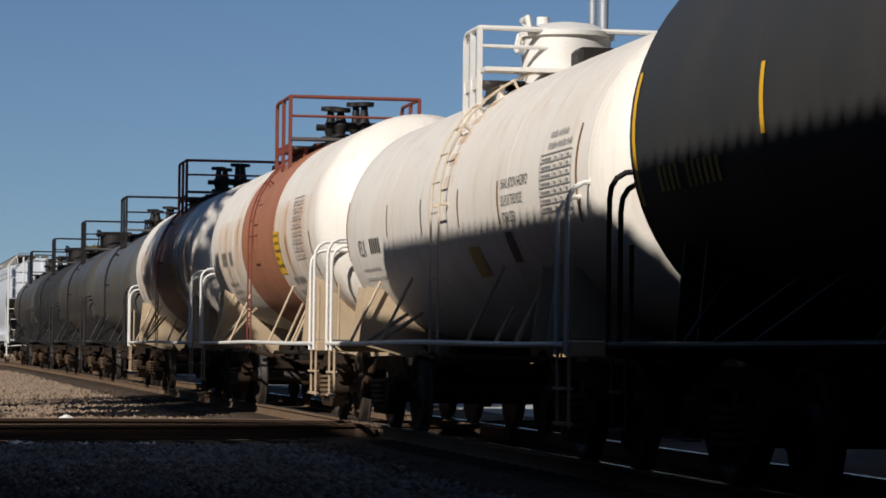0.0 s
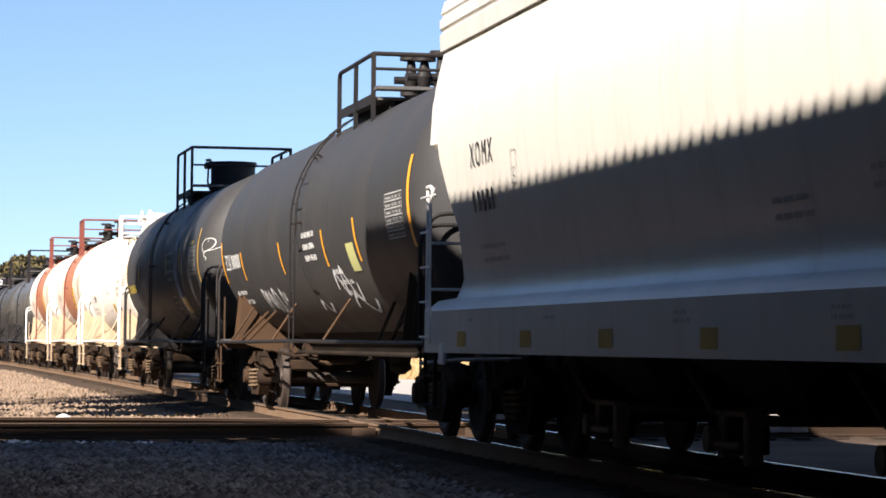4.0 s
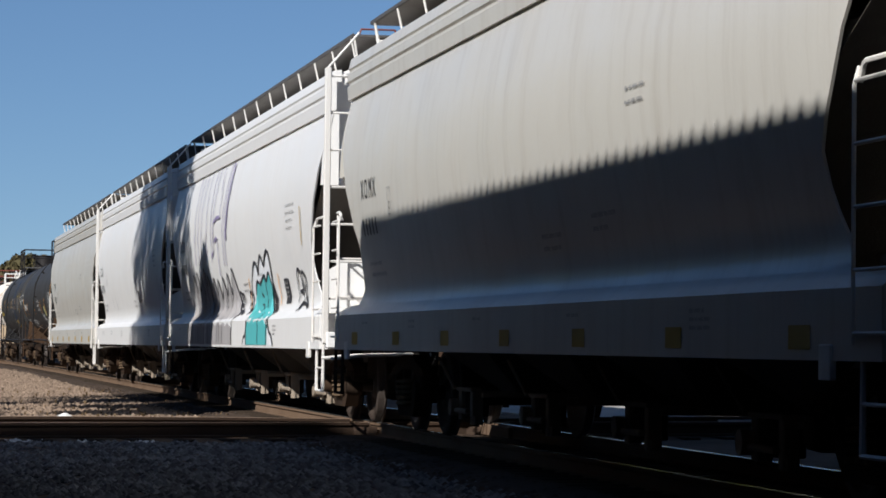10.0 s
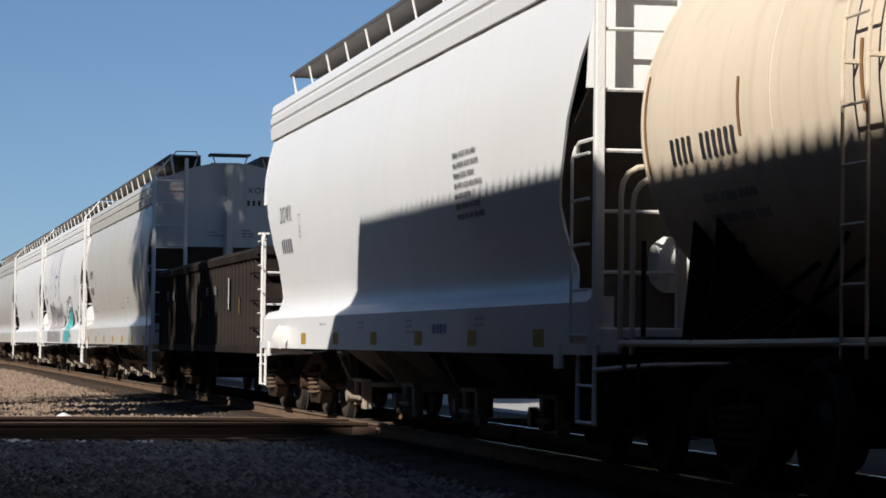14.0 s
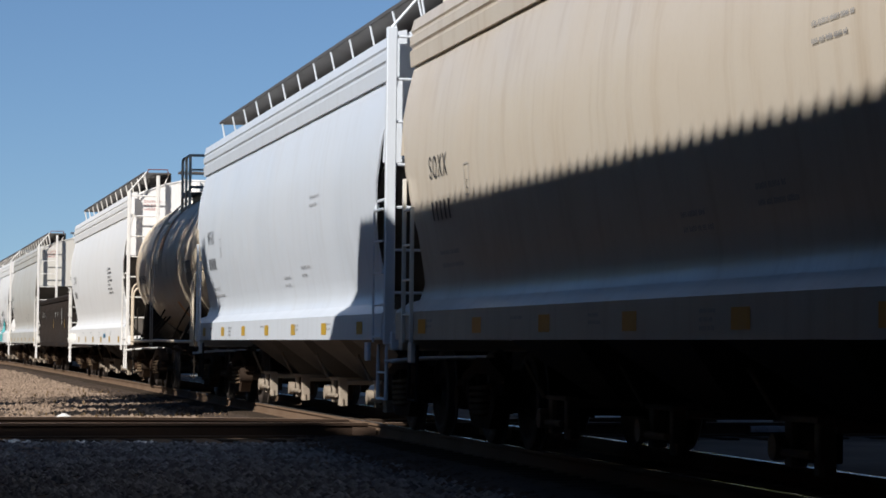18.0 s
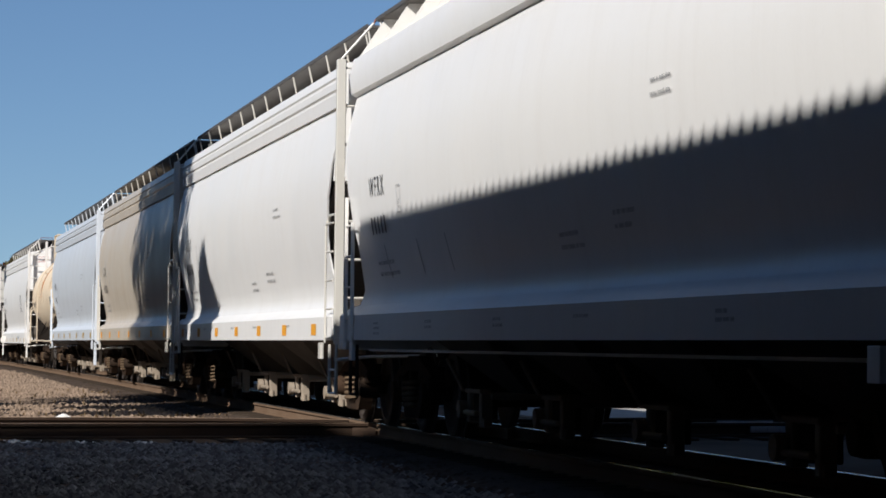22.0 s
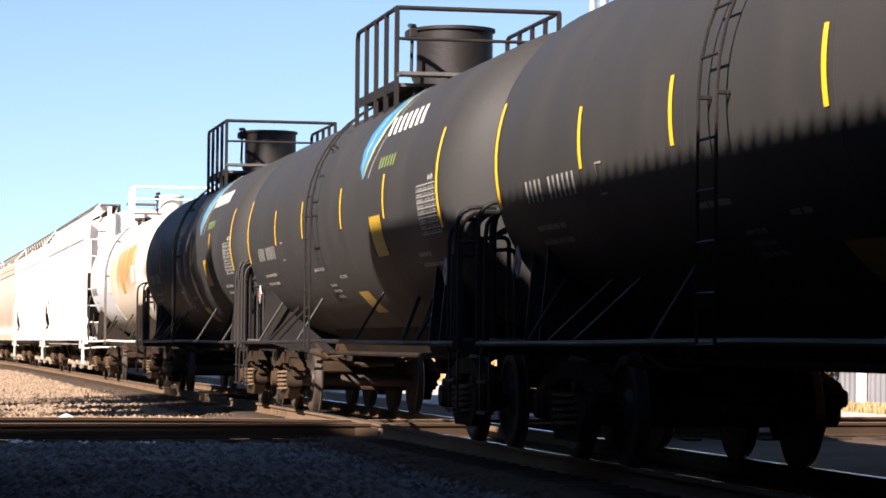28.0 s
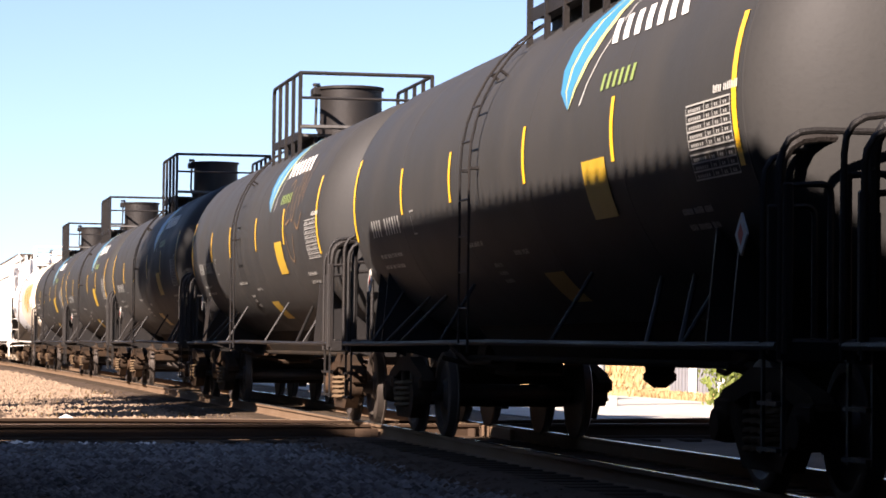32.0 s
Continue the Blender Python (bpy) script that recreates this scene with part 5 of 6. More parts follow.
def tufts(name, label, mat, count, where, height, seed):
    rnd = random.Random(seed)
    s = Shape()
    for _ in range(count):
        x, y, z = where(rnd)
        for k in range(5):
            a = rnd.uniform(0, 6.28)
            h = rnd.uniform(*height)
            l = h * rnd.uniform(0.2, 0.7)
            w = 0.012 + 0.008 * rnd.random()
            c, d = math.cos(a), math.sin(a)
            s.add([(x - d * w, y + c * w, z), (x + d * w, y - c * w, z), (x + c * l * 0.5 - d * w * 0.7, y + d * l * 0.5 + c * w * 0.7, z + h * 0.7), (x + c * l * 0.5 + d * w * 0.7, y + d * l * 0.5 - c * w * 0.7, z + h * 0.7), (x + c * l, y + d * l, z + h)],
                  [(0, 1, 3, 2), (2, 3, 4)])
    return tagged(new(name, s.mesh(name, mat, 0)), label, "dry grass", kind="stuff")


def tree(x, y, height, radius, leaf, label, seed, leaves=2500, leaf_size=0.3, low=0.3, squash=1.0, dense=False):
    rnd = random.Random(seed)
    t = tagged(new("tree"), label, "tree", "trees round the line")
    t.location = (x, y, -0.25)
    trunk = Shape()
    top = height * 0.62
    r0 = height * 0.028
    pts = [(0.15 * math.sin(i * 1.3 + seed), 0.15 * math.cos(i * 0.9 + seed), top * i / 6) for i in range(7)]
    n = 9
    v, f = [], []
    for i, p in enumerate(pts):
        r = r0 * (1 - 0.75 * i / 6) * (1.35 if i == 0 else 1)
        v += [(p[0] + r * math.cos(2 * math.pi * k / n), p[1] + r * math.sin(2 * math.pi * k / n), p[2]) for k in range(n)]
    f = [(i * n + k, i * n + (k + 1) % n, (i + 1) * n + (k + 1) % n, (i + 1) * n + k) for i in range(6) for k in range(n)]
    part("trunk", trunk.add(v, f), BARK, t)
    centres = []
    for i in range(9):
        a = i * 2.4 + rnd.random()
        zb = top * rnd.uniform(0.45, 0.98)
        d = radius * rnd.uniform(0.45, 0.8)
        zt = min(height * 0.9, zb + height * rnd.uniform(0.12, 0.3))
        mid = (d * 0.5 * math.cos(a), d * 0.5 * math.sin(a), (zb + zt) / 2 + 0.2)
        tip = (d * math.cos(a), d * math.sin(a), zt)
        part("limb", Shape().tube([(0, 0, zb), mid, tip], r0 * 0.28, 6), BARK, t)
        centres.append(tip)
    for i in range(14):
        a, u = rnd.uniform(0, 6.28), rnd.uniform(0.2, 0.85)
        zz = height * rnd.uniform(low, 0.95)
        k = math.sin(math.pi * min(1, max(0.12, (zz / height - low) / (1.02 - low)))) ** 0.6
        centres.append((radius * u * k * math.cos(a), radius * u * k * math.sin(a), zz))
    s = Shape()
    for i in range(leaves):
        c = centres[rnd.randrange(len(centres))]
        spread = radius * 0.36
        p = [rnd.gauss(0, 1) for _ in range(3)]
        if dense:
            u, w = rnd.uniform(0, 6.28), math.sqrt(rnd.random())
            zz = rnd.uniform(low, 1.0)
            k = (1.0 if zz < 0.8 else max(0.3, 1 - (zz - 0.8) * 3.2)) * (1 + 0.10 * math.sin(zz * 21 + 3 * u))
            q = (radius * 0.8 * w * k * math.cos(u), radius * w * k * math.sin(u), height * zz)
        else:
            q = (c[0] + p[0] * spread * 0.62, c[1] + p[1] * spread * 0.62, c[2] + p[2] * spread * 0.55 * squash)
        e = Euler((rnd.uniform(0, 6.28), rnd.uniform(0, 6.28), rnd.uniform(0, 6.28))).to_matrix()
        k = leaf_size * rnd.uniform(0.6, 1.3)
        quad = [Vector((-k * 0.5, 0, 0)), Vector((0, -k * 0.28, 0.05 * k)), Vector((k * 0.55, 0, 0)), Vector((0, k * 0.28, 0.05 * k))]
        s.add([Vector(q) + e @ w for w in quad], [(0, 1, 2, 3)])
    tagged(part("crown", s, leaf, t, smooth=0), kind="stuff")
    return t


def build_shed():
    """The long metal shed beside the camera; the ribbed eave of its canopy draws the toothed shade on the train."""
    ex, ey, ez = 0.55, 27.0, 6.24
    wx, wy = -1.05, 25.6
    shed = tagged(new("metal_shed"), "long grey metal-clad shed with a ribbed canopy edge beside the line", "shed", kind="structure")
    gable = [(wx, -0.4), (wx, 6.30), (-3.0, 6.78), (-5.6, 5.98), (-5.6, -0.4)]
    part("wall", Shape().box(wx - 0.2, wx, -39.8, wy - 0.2, -0.4, 6.30), SIDING, shed)
    part("wall", Shape().box(-5.6, -5.4, -39.8, wy - 0.2, -0.4, 5.98), SIDING, shed)
    part("gable_wall", Shape().prism(gable, wy - 0.2, wy, "y"), SIDING, shed)
    part("gable_wall", Shape().prism(gable, -40, -39.8, "y"), SIDING, shed)
    part("roof", Shape().prism([(ex, ez - 0.16), (ex, ez), (-3.0, 7.0), (-3.0, 6.80)], -40.3, ey, "y"), ROOF_METAL, shed)
    part("roof", Shape().prism([(-3.0, 6.80), (-3.0, 7.0), (-6.2, 6.02), (-6.2, 5.86)], -40.3, ey, "y"), ROOF_METAL, shed)
    tooth = Shape().prism([(-0.06, -0.02), (0.06, -0.02), (0.022, TOOTH), (-0.022, TOOTH)], -0.06, 0.0, "x").mesh("roof_rib_end", ROOF_METAL)
    for i in range(130):
        o = part("roof_rib_end", tooth, None, shed)
        o.location = (ex, ey - 0.10 - 0.285 * i, ez)


TOOTH = 0.038


def plain_wall(x0, x1, y0, y1, top, label):
    """A plain wall added outside the view to keep sky light out."""
    w = Shape().box(x0, x1, y0, y1, -0.4, top, 0.05)
    tagged(new("warehouse_wall", w.mesh("warehouse_wall", SKY_BLOCK)), label, "wall", kind="structure")


# rusty rail steel darkened to hold the shade on the crossing rail
SHADE_RAIL = surface("rusty_shade_rail_steel", (0.05, 0.034, 0.024), 0.75, grime=0.5, dirt=(0.09, 0.055, 0.035), bump=0.01)
TAN_HEAD = surface("tan_rail_head", (0.34, 0.235, 0.16), 0.55, grime=0.4, dirt=(0.2, 0.13, 0.08), bump=0)
SKY_BLOCK = surface("dark_sky_block", (0.075, 0.045, 0.035), 0.9, grime=0.4, dirt=(0.03, 0.022, 0.02), bump=0.02)


def build_background():
    # unseen walls added only to cut sky light on train and ground
    plain_wall(10.6, 22.0, -45, 28.0, 13.0, "unseen tall dark wall across the track, added to block sky")
    # unseen cover added overhead to darken the near shade
    cover = Shape().box(0.62, 10.58, -45, 11.0, 6.95, 7.2, 0.02)
    tagged(new("loading_roof", cover.mesh("loading_roof", SKY_BLOCK)), "unseen dark roof over the track, added to block sky", "roof", kind="structure")
    # unseen brim added to narrow the strip of open sky
    brim = Shape().box(6.6, 10.58, 11.02, 27.6, 7.0, 7.2, 0.02)
    tagged(new("warehouse_canopy", brim.mesh("warehouse_canopy", SKY_BLOCK)), "unseen dark brim over the far side of the track, added to block sky", "roof", kind="structure")
    plain_wall(-4.0, 22.0, -52, -46, 13.0, "unseen dark wall behind the shed, added to block sky")
    plain_wall(-26.0, -13.5, 30, 260, 12.8, "unseen long dark wall back from the line, added to block sky")
    # pale road strip and the metal fence behind the line
    yard = Shape().prism([(10.6, 44.0), (40.0, 44.0), (40.0, 58.0), (18.2, 58.0), (18.2, 110.0), (10.6, 110.0)], -0.4, -0.20, "z")
    tagged(new("concrete_yard", yard.mesh("concrete_yard", CONCRETE)), "sunlit pale concrete road beyond the track", "pavement", kind="structure")
    wall = tagged(new("metal_fence"), "fence of grey corrugated metal panels with pale posts", "fence", kind="structure")
    ridge = [(0.0, 0.0)]
    for i in range(8):
        y = 0.295 * i
        ridge += [(0.0, y + 0.10), (0.05, y + 0.14), (0.05, y + 0.25), (0.0, y + 0.29)]
    outline = [(a, b) for a, b in ridge] + [(0.02 + a, b) for a, b in reversed(ridge)]
    panel = Shape().prism(outline, -0.3, 2.9, "z").mesh("panel", FENCE_GREY)
    post = Shape().box(-0.16, -0.01, -0.09, 0.09, -0.3, 3.0, 0.01).mesh("post", PALE_ROCK)
    for i in range(18):
        o = part("panel", panel, None, wall)
        o.location = (18.6, 24 + 2.4 * i, 0)
        o = part("post", post, None, wall)
        o.location = (18.6, 24 + 2.4 * i - 0.02, 0)
    rows = [[(17.6 + 0.5 * i, 67.4 + 2.4 * j, -0.3 + 1.5 * math.sin(min(1.0, i / 5) * 1.45) * min(1.0, 0.35 + j / 3) + 0.12 * noise.noise(Vector((i * 0.7, j * 0.9, 2.2)))) for i in range(10)] for j in range(18)]
    tagged(new("grass_bank", Shape().sheet(rows, (0, 0, -0.2)).mesh("grass_bank", DRY_GRASS, 60)), "low bank of dry tan grass beyond the road", "bank", kind="structure")
    tufts("dry_grass", "pale tan dry grass along the metal fence", DRY_GRASS, 2400, lambda r: (r.uniform(17.9, 18.5), r.uniform(44, 68), -0.22), (0.06, 0.24), 5)
    tufts("bank_grass", "pale tan dry grass on the bank", DRY_GRASS, 2400, lambda r: (lambda u: (17.6 + 2.6 * u, r.uniform(67.4, 108), -0.3 + 1.45 * math.sin(u * 1.45)))(r.random()), (0.1, 0.35), 7)
    tree(17.9, 57.4, 2.6, 1.5, LEAF, "leafy green bush before the metal fence", 41, 5200, 0.14, 0.03, dense=True)
    tree(17.8, 55.0, 2.3, 1.1, LEAF_DRY, "dark leafy bush before the metal fence", 43, 3000, 0.13, 0.03, dense=True)
    tree(20.6, 71.5, 3.6, 2.2, LEAF, "leafy green bush with dry grass at its foot", 42, 5200, 0.15, 0.03, dense=True)
    tree(20.8, 77.0, 3.8, 2.4, LEAF_DRY, "dull autumn bush before the metal fence", 44, 4200, 0.15, 0.03, dense=True)
    # twin-pipe mast
    mast = tagged(new("signal_mast"), "tall mast of two galvanised pipes beyond the track", "mast")
    mast.location = (14.2, 57.0, 0)
    for dx, r, k in ((-0.13, 0.085, 0), (0.10, 0.105, 1)):
        part("pipe", Shape().lathe([(-0.3, 0.02), (-0.3, r), (14.0, r * 0.95), (14.0, 0.02)], 18, "z", (dx, 0, 0)), GALV, mast)
    for z in (1.0, 3.0, 5.0, 7.0, 9.0, 11.0):
        part("clamp", Shape().box(-0.24, 0.23, -0.12, 0.12, z, z + 0.06, 0.01), GALV, mast)
    part("base_plate", Shape().box(-0.4, 0.4, -0.3, 0.3, -0.3, -0.02, 0.02), CONCRETE, mast)
    tree(27.0, 88.0, 8.7, 4.4, LEAF, "leafy green tree turning yellow behind the fence", 3, 42000, 0.21, 0.15)
    tree(24.2, 95.0, 7.4, 3.0, LEAF, "small leafy green tree behind the fence", 5, 16000, 0.20, 0.12)
    tree(32.0, 84.0, 10.5, 4.6, LEAF, "leafy green tree turning yellow behind the fence", 6, 20000, 0.24, 0.2)
    # far trees and a house where the line goes
    for i, (x, y, h, r) in enumerate(((10.5, 235, 8.2, 4.5), (16.0, 230, 9.0, 5.0), (21.0, 240, 7.6, 4.6), (7.0, 300, 8.0, 5.0), (13.0, 320, 9.4, 5.5), (25.5, 232, 8.4, 4.6), (2.5, 330, 9.0, 5.5), (30.0, 236, 7.4, 4.4))):
        tree(x, y, h, r, FAR_LEAF, "distant tree in dull autumn leaf beside the line", 20 + i, 6000, 0.55, 0.05, dense=True)
    house = tagged(new("house"), "small grey gabled house far down the line", "house")
    house.location = (9.0, 205, -0.25)
    part("wall", Shape().prism([(-3.2, 0), (3.2, 0), (3.2, 3.6), (0, 5.6), (-3.2, 3.6)], 0, 8, "y"), SIDING, house)
    for q in (-1, 1):
        part("roof", Shape().prism([(0, 5.75), (q * 3.6, 3.45), (q * 3.6, 3.6), (0, 5.95)], -0.3, 8.3, "y"), ROOF_METAL, house)
    # the leafy tree whose shade falls across line and ground
    tree(-7.0, 44.4, 19.5, 4.9, LEAF, "tall leafy tree that shades the line", 11, 5600, 0.5, 0.56, dense=True)
    # small trees added out of view to shape the shade on the gravel
    tree(-0.3, 43.0, 7.0, 1.5, LEAF, "unseen small tree added to shade the gravel", 13, 7000, 0.36, 0.48, dense=True)
    tree(0.0, 52.2, 6.8, 1.5, LEAF, "unseen small tree added to shade the gravel", 15, 5500, 0.34, 0.54, dense=True)
    tree(-0.2, 46.9, 6.6, 1.5, LEAF, "unseen small tree added to shade the gravel", 14, 6500, 0.36, 0.56, dense=True)


def build_details():
    scatter("gravel", "loose pinkish tan gravel beside the track", PEBBLE, 17000, lambda r: (lambda y: (r.uniform(0.4, 4.7), y, -0.225))(38.5 + 80 * r.random() ** 1.3), (0.03, 0.095), 1)
    scatter("track_gravel", "blue-grey gravel in the shade before the crossing track", SHADE_GRAVEL, 13000, lambda r: (r.uniform(-0.3, 5.4), r.uniform(16, 33.6), -0.222), (0.02, 0.07), 2)
    scatter("crossing_gravel", "tan gravel between the rails of the crossing track", PEBBLE, 4500, lambda r: (r.uniform(-0.3, 5.0), r.uniform(35.2, 38.8), -0.20), (0.02, 0.06), 9)
    scatter("pale_gravel", "pale stones lying below the crossing rail", PALE_ROCK, 60, lambda r: (r.choice((1.35, 1.5, 1.62, 2.1, 2.3, 2.75, 2.95, 12.2, 12.6, 12.9)) + r.uniform(-0.12, 0.12), 33.45 + r.uniform(-0.15, 0.15), -0.215), (0.03, 0.07), 19)
    scatter("ballast_stones", "dirty ballast stones round the ties", BALLAST, 9000, lambda r: (lambda y, o: (track_at(y)[0] + o, y, -0.18 - 0.10 * max(0, abs(o) - 1.7)))(r.uniform(13, 75), r.uniform(-2.3, 2.3)), (0.02, 0.055), 3)
    tufts("dry_weeds", "dry brown weeds at the edge of the gravel", WEEDS, 170, lambda r: (r.uniform(2.0, 5.2), r.uniform(38.0, 46) if r.random() < 0.6 else r.uniform(46, 70), -0.23), (0.03, 0.11), 6)
    # white broken stone lying by the crossing
    s = Shape()
    s.lathe([(-0.1, 0.02), (-0.08, 0.16), (0.0, 0.20), (0.05, 0.15), (0.10, 0.05)], 9, "z")
    rnd = random.Random(2)
    s.v = [(x * rnd.uniform(0.85, 1.2), y * rnd.uniform(0.8, 1.2), z * rnd.uniform(0.8, 1.1)) for x, y, z in s.v]
    r = tagged(new("white_stone", s.mesh("white_stone", PALE_ROCK, 20)), "broken white stone lying on the gravel", "stone")
    r.location = (2.42, 42.0, -0.17)
    r.scale = (0.8, 0.8, 0.8)


build_ground()
build_track()
build_crossing()
build_shed()
build_background()
build_details()

# ---- the train, from its far end ----
hopper(133.9, 19.0, COOL_WHITE, "pale grey-white covered hopper far up the train", WHITE_STEEL, seed=9)
MID = dict(R=1.36, zc=2.46, front=6.1, rear=-6.1, half=7.4, truck=5.2, top=4.70, platform=(0.9, -0.6))
tank_car(117.0, paint=DARK_GREY, fit=BLACK_STEEL, label="dark grey dirty tank car with black railings", dome="valves", bars=[(y, 2.2, 2.65, 0.08) for y in (5.6, 2, -2, -5.6)], bar_mat=DULL_YELLOW, **MID)
tank_car(102.2, paint=BLACK, fit=BLACK_STEEL, label="black dirty tank car with black railings", dome="drum", bars=[(y, 2.2, 2.65, 0.08) for y in (5.6, 2, -2, -5.6)], bar_mat=GREY_INK, **MID)
tank_car(87.2, paint=DARK_GREY, fit=BLACK_STEEL, label="dark grey dirty tank car with black railings", dome="drum", bars=[(y, 2.2, 2.65, 0.08) for y in (5.6, 2, -2, -5.6)], bar_mat=DULL_YELLOW, **MID)
c = tank_car(72.3, paint=GREY, fit=BLACK_STEEL, label="weathered grey tank car with black top railings", dome="valves", bars=[(y, 2.2, 2.65, 0.08) for y in (5.7, 3, -2, -5.6)], bar_mat=DULL_YELLOW, **MID)


def banded_tank(s0, label, seed):
    R, zc = 1.40, 2.62
    car = tank_car(s0, paint=OLD_WHITE, fit=WHITE_STEEL, label=label, dome="valves", rail=RED_STEEL, rail_colour=WHITE_STEEL, end_mat=DIRTY_CREAM,
                   bars=[(y, 1.9, 2.5, 0.05) for y in (5.3, 4.0, -3.2, -5.5)], bar_mat=STRIPE_BROWN, band=(1.8, -2.05, BROWN_BAND, "broad red-brown painted band"), **dict(MID, R=R, zc=zc))
    tank_mark(car, R, zc, flat_bars(4, 0.26, 0.4, 0.14), 4.6, 2.25, FAINT_INK, "faded reporting mark drawn as bars")
    tank_mark(car, R, zc, flat_bars(3, 0.26, 0.4, 0.14), 3.6, 2.25, FAINT_INK, "faded car number drawn as bars")
    tank_mark(car, R, zc, small_print(3, 1.1, 0.06, 0.14, seed), 4.4, 1.95, FAINT_INK)
    tank_mark(car, R, zc, flat_block(0.55, 0.62), -2.0, 2.0, YELLOW, "yellow warning panel", "warning_panel")
    tank_mark(car, R, zc, small_print(5, 0.42, 0.05, 0.11, seed + 4), -2.06, 2.52, INK, "small black print on the panel", lift=0.012)
    tank_table(car, R, zc, -3.9, 2.15, 0.95, 0.85, FAINT_INK, 8)
    tank_mark(car, R, zc, small_print(2, 1.3, 0.12, 0.22, seed + 2), -2.9, 1.85, FAINT_INK)
    st = on_tank(flat_block(1.8, 1.3, 6, 8), R, zc, 2.6, 2.3, 0.004)
    part("rust_stain", st, RUST_THIN, car, "thin brown rust runs below the railing")
    # belly film paints in rust and the brown reflection of the ground
    part("rust_stain", on_tank(flat_block(11.6, 1.5, 16, 10), R, zc, 5.8, 1.62, 0.003), RUST_THIN, car, "orange-brown belly film of rust and painted ground reflection")
    return car


banded_tank(57.6, "white tank car with a broad red-brown band and dark red railings", 3)
banded_tank(42.4, "white rust-streaked tank car with a broad red-brown band", 5)

# sulphur tank with the big white dome
R3, Z3 = 1.33, 2.40
T3 = tank_car(28.1, R3, Z3, 5.95, -6.35, OLD_WHITE, WHITE_STEEL, "white tank car with a big flanged dome and white railings", 6.95, 4.9, "big",
              bars=[(5.95, 2.0, 2.72, 0.04), (3.1, 2.2, 2.56, 0.035), (1.0, 2.15, 2.52, 0.035), (-1.0, 2.15, 2.52, 0.035), (-2.88, 2.1, 2.5, 0.04), (-5.95, 2.0, 2.80, 0.05)], bar_mat=STRIPE_BROWN,
              ladder=-0.3, platform=(0.4, -0.3), top=4.20, end_mat=DIRTY_CREAM, ladder_mat=CREAM_STEEL)
tank_mark(T3, R3, Z3, flat_text("VELX", 0.20, 0.8), 5.2, 2.04, INK, "black stencilled reporting letters")
tank_mark(T3, R3, Z3, flat_bars(5, 0.20, 0.5, 0.2), 4.36, 2.04, INK, "black car number drawn as bars")
tank_mark(T3, R3, Z3, small_print(2, 1.6, 0.04, 0.12, 3), 5.2, 1.86, FAINT_INK)
for k, wd in enumerate(("INHALATION HAZARD", "SULFUR TRIOXIDE", "STABILIZED")):
    tank_mark(T3, R3, Z3, flat_text(wd, 0.095, 0.82), -3.03, 2.41 - 0.15 * k, INK, "black stencilled hazard words")
tank_table(T3, R3, Z3, -4.62, 2.12, 1.14, 0.49, FAINT_INK, 7)
tank_mark(T3, R3, Z3, small_print(2, 0.9, 0.06, 0.10, 8), -4.85, 2.75, FAINT_INK)
tank_mark(T3, R3, Z3, flat_block(0.5, 0.32), -1.2, 1.66, DULL_YELLOW, "yellow warning panel", "warning_panel")
tank_mark(T3, R3, Z3, flat_block(0.28, 0.30), -3.0, 1.75, INK, "black warning panel", "warning_panel")
part("rust_stain", on_tank(flat_block(0.5, 1.9, 4, 8), R3, Z3, -0.18, 2.15, 0.003), RUST_THIN, T3, "brown rust runs beside the ladder")

# two black tanks
RA, ZA = 1.53, 2.52
TA = tank_car(12.1, RA, ZA, 7.55, -7.65, FADED_BLACK, BLACK_STEEL, "black tank car with yellow strips and a faded blue band", 8.85, 6.6, "drum",
              bars=[(7.45, 2.0, 2.95, 0.08), (4.4, 2.30, 2.74, 0.08), (1.85, 2.30, 2.74, 0.08), (-1.6, 2.28, 2.72, 0.08), (-4.1, 2.28, 2.74, 0.08), (-7.4, 2.05, 2.98, 0.08)],
              band=(-3.15, -3.9, BLUE_FADE, "faded blue painted band"), ladder=0.6, platform=(1.75, -1.0), top=4.85, dome_r=0.48, dome_h=0.62)
tank_mark(TA, RA, ZA, flat_bars(4, 0.20, 0.5, 0.2), 6.9, 2.06, GOLD_INK, "yellow reporting mark drawn as bars")
tank_mark(TA, RA, ZA, flat_bars(6, 0.20, 0.5, 0.2), 6.2, 2.06, GOLD_INK, "yellow car number drawn as bars")
tank_mark(TA, RA, ZA, small_print(2, 1.2, 0.06, 0.15, 4), -1.75, 2.66, GREY_INK, "white small print")
tank_mark(TA, RA, ZA, small_print(2, 1.3, 0.06, 0.15, 5), -1.75, 2.32, GREY_INK, "white small print")
tank_mark(TA, RA, ZA, small_print(3, 0.8, 0.05, 0.13, 6), -1.75, 1.85, GREY_INK)
tank_mark(TA, RA, ZA, flat_block(0.7, 0.34), -3.3, 1.55, DULL_YELLOW, "dirty yellow warning panel", "warning_panel")
tank_table(TA, RA, ZA, -5.9, 2.2, 1.05, 0.48, GREY_INK)
tank_mark(TA, RA, ZA, small_print(1, 0.5, 0.07, 0.1, 2), -5.95, 2.74, GOLD_INK)
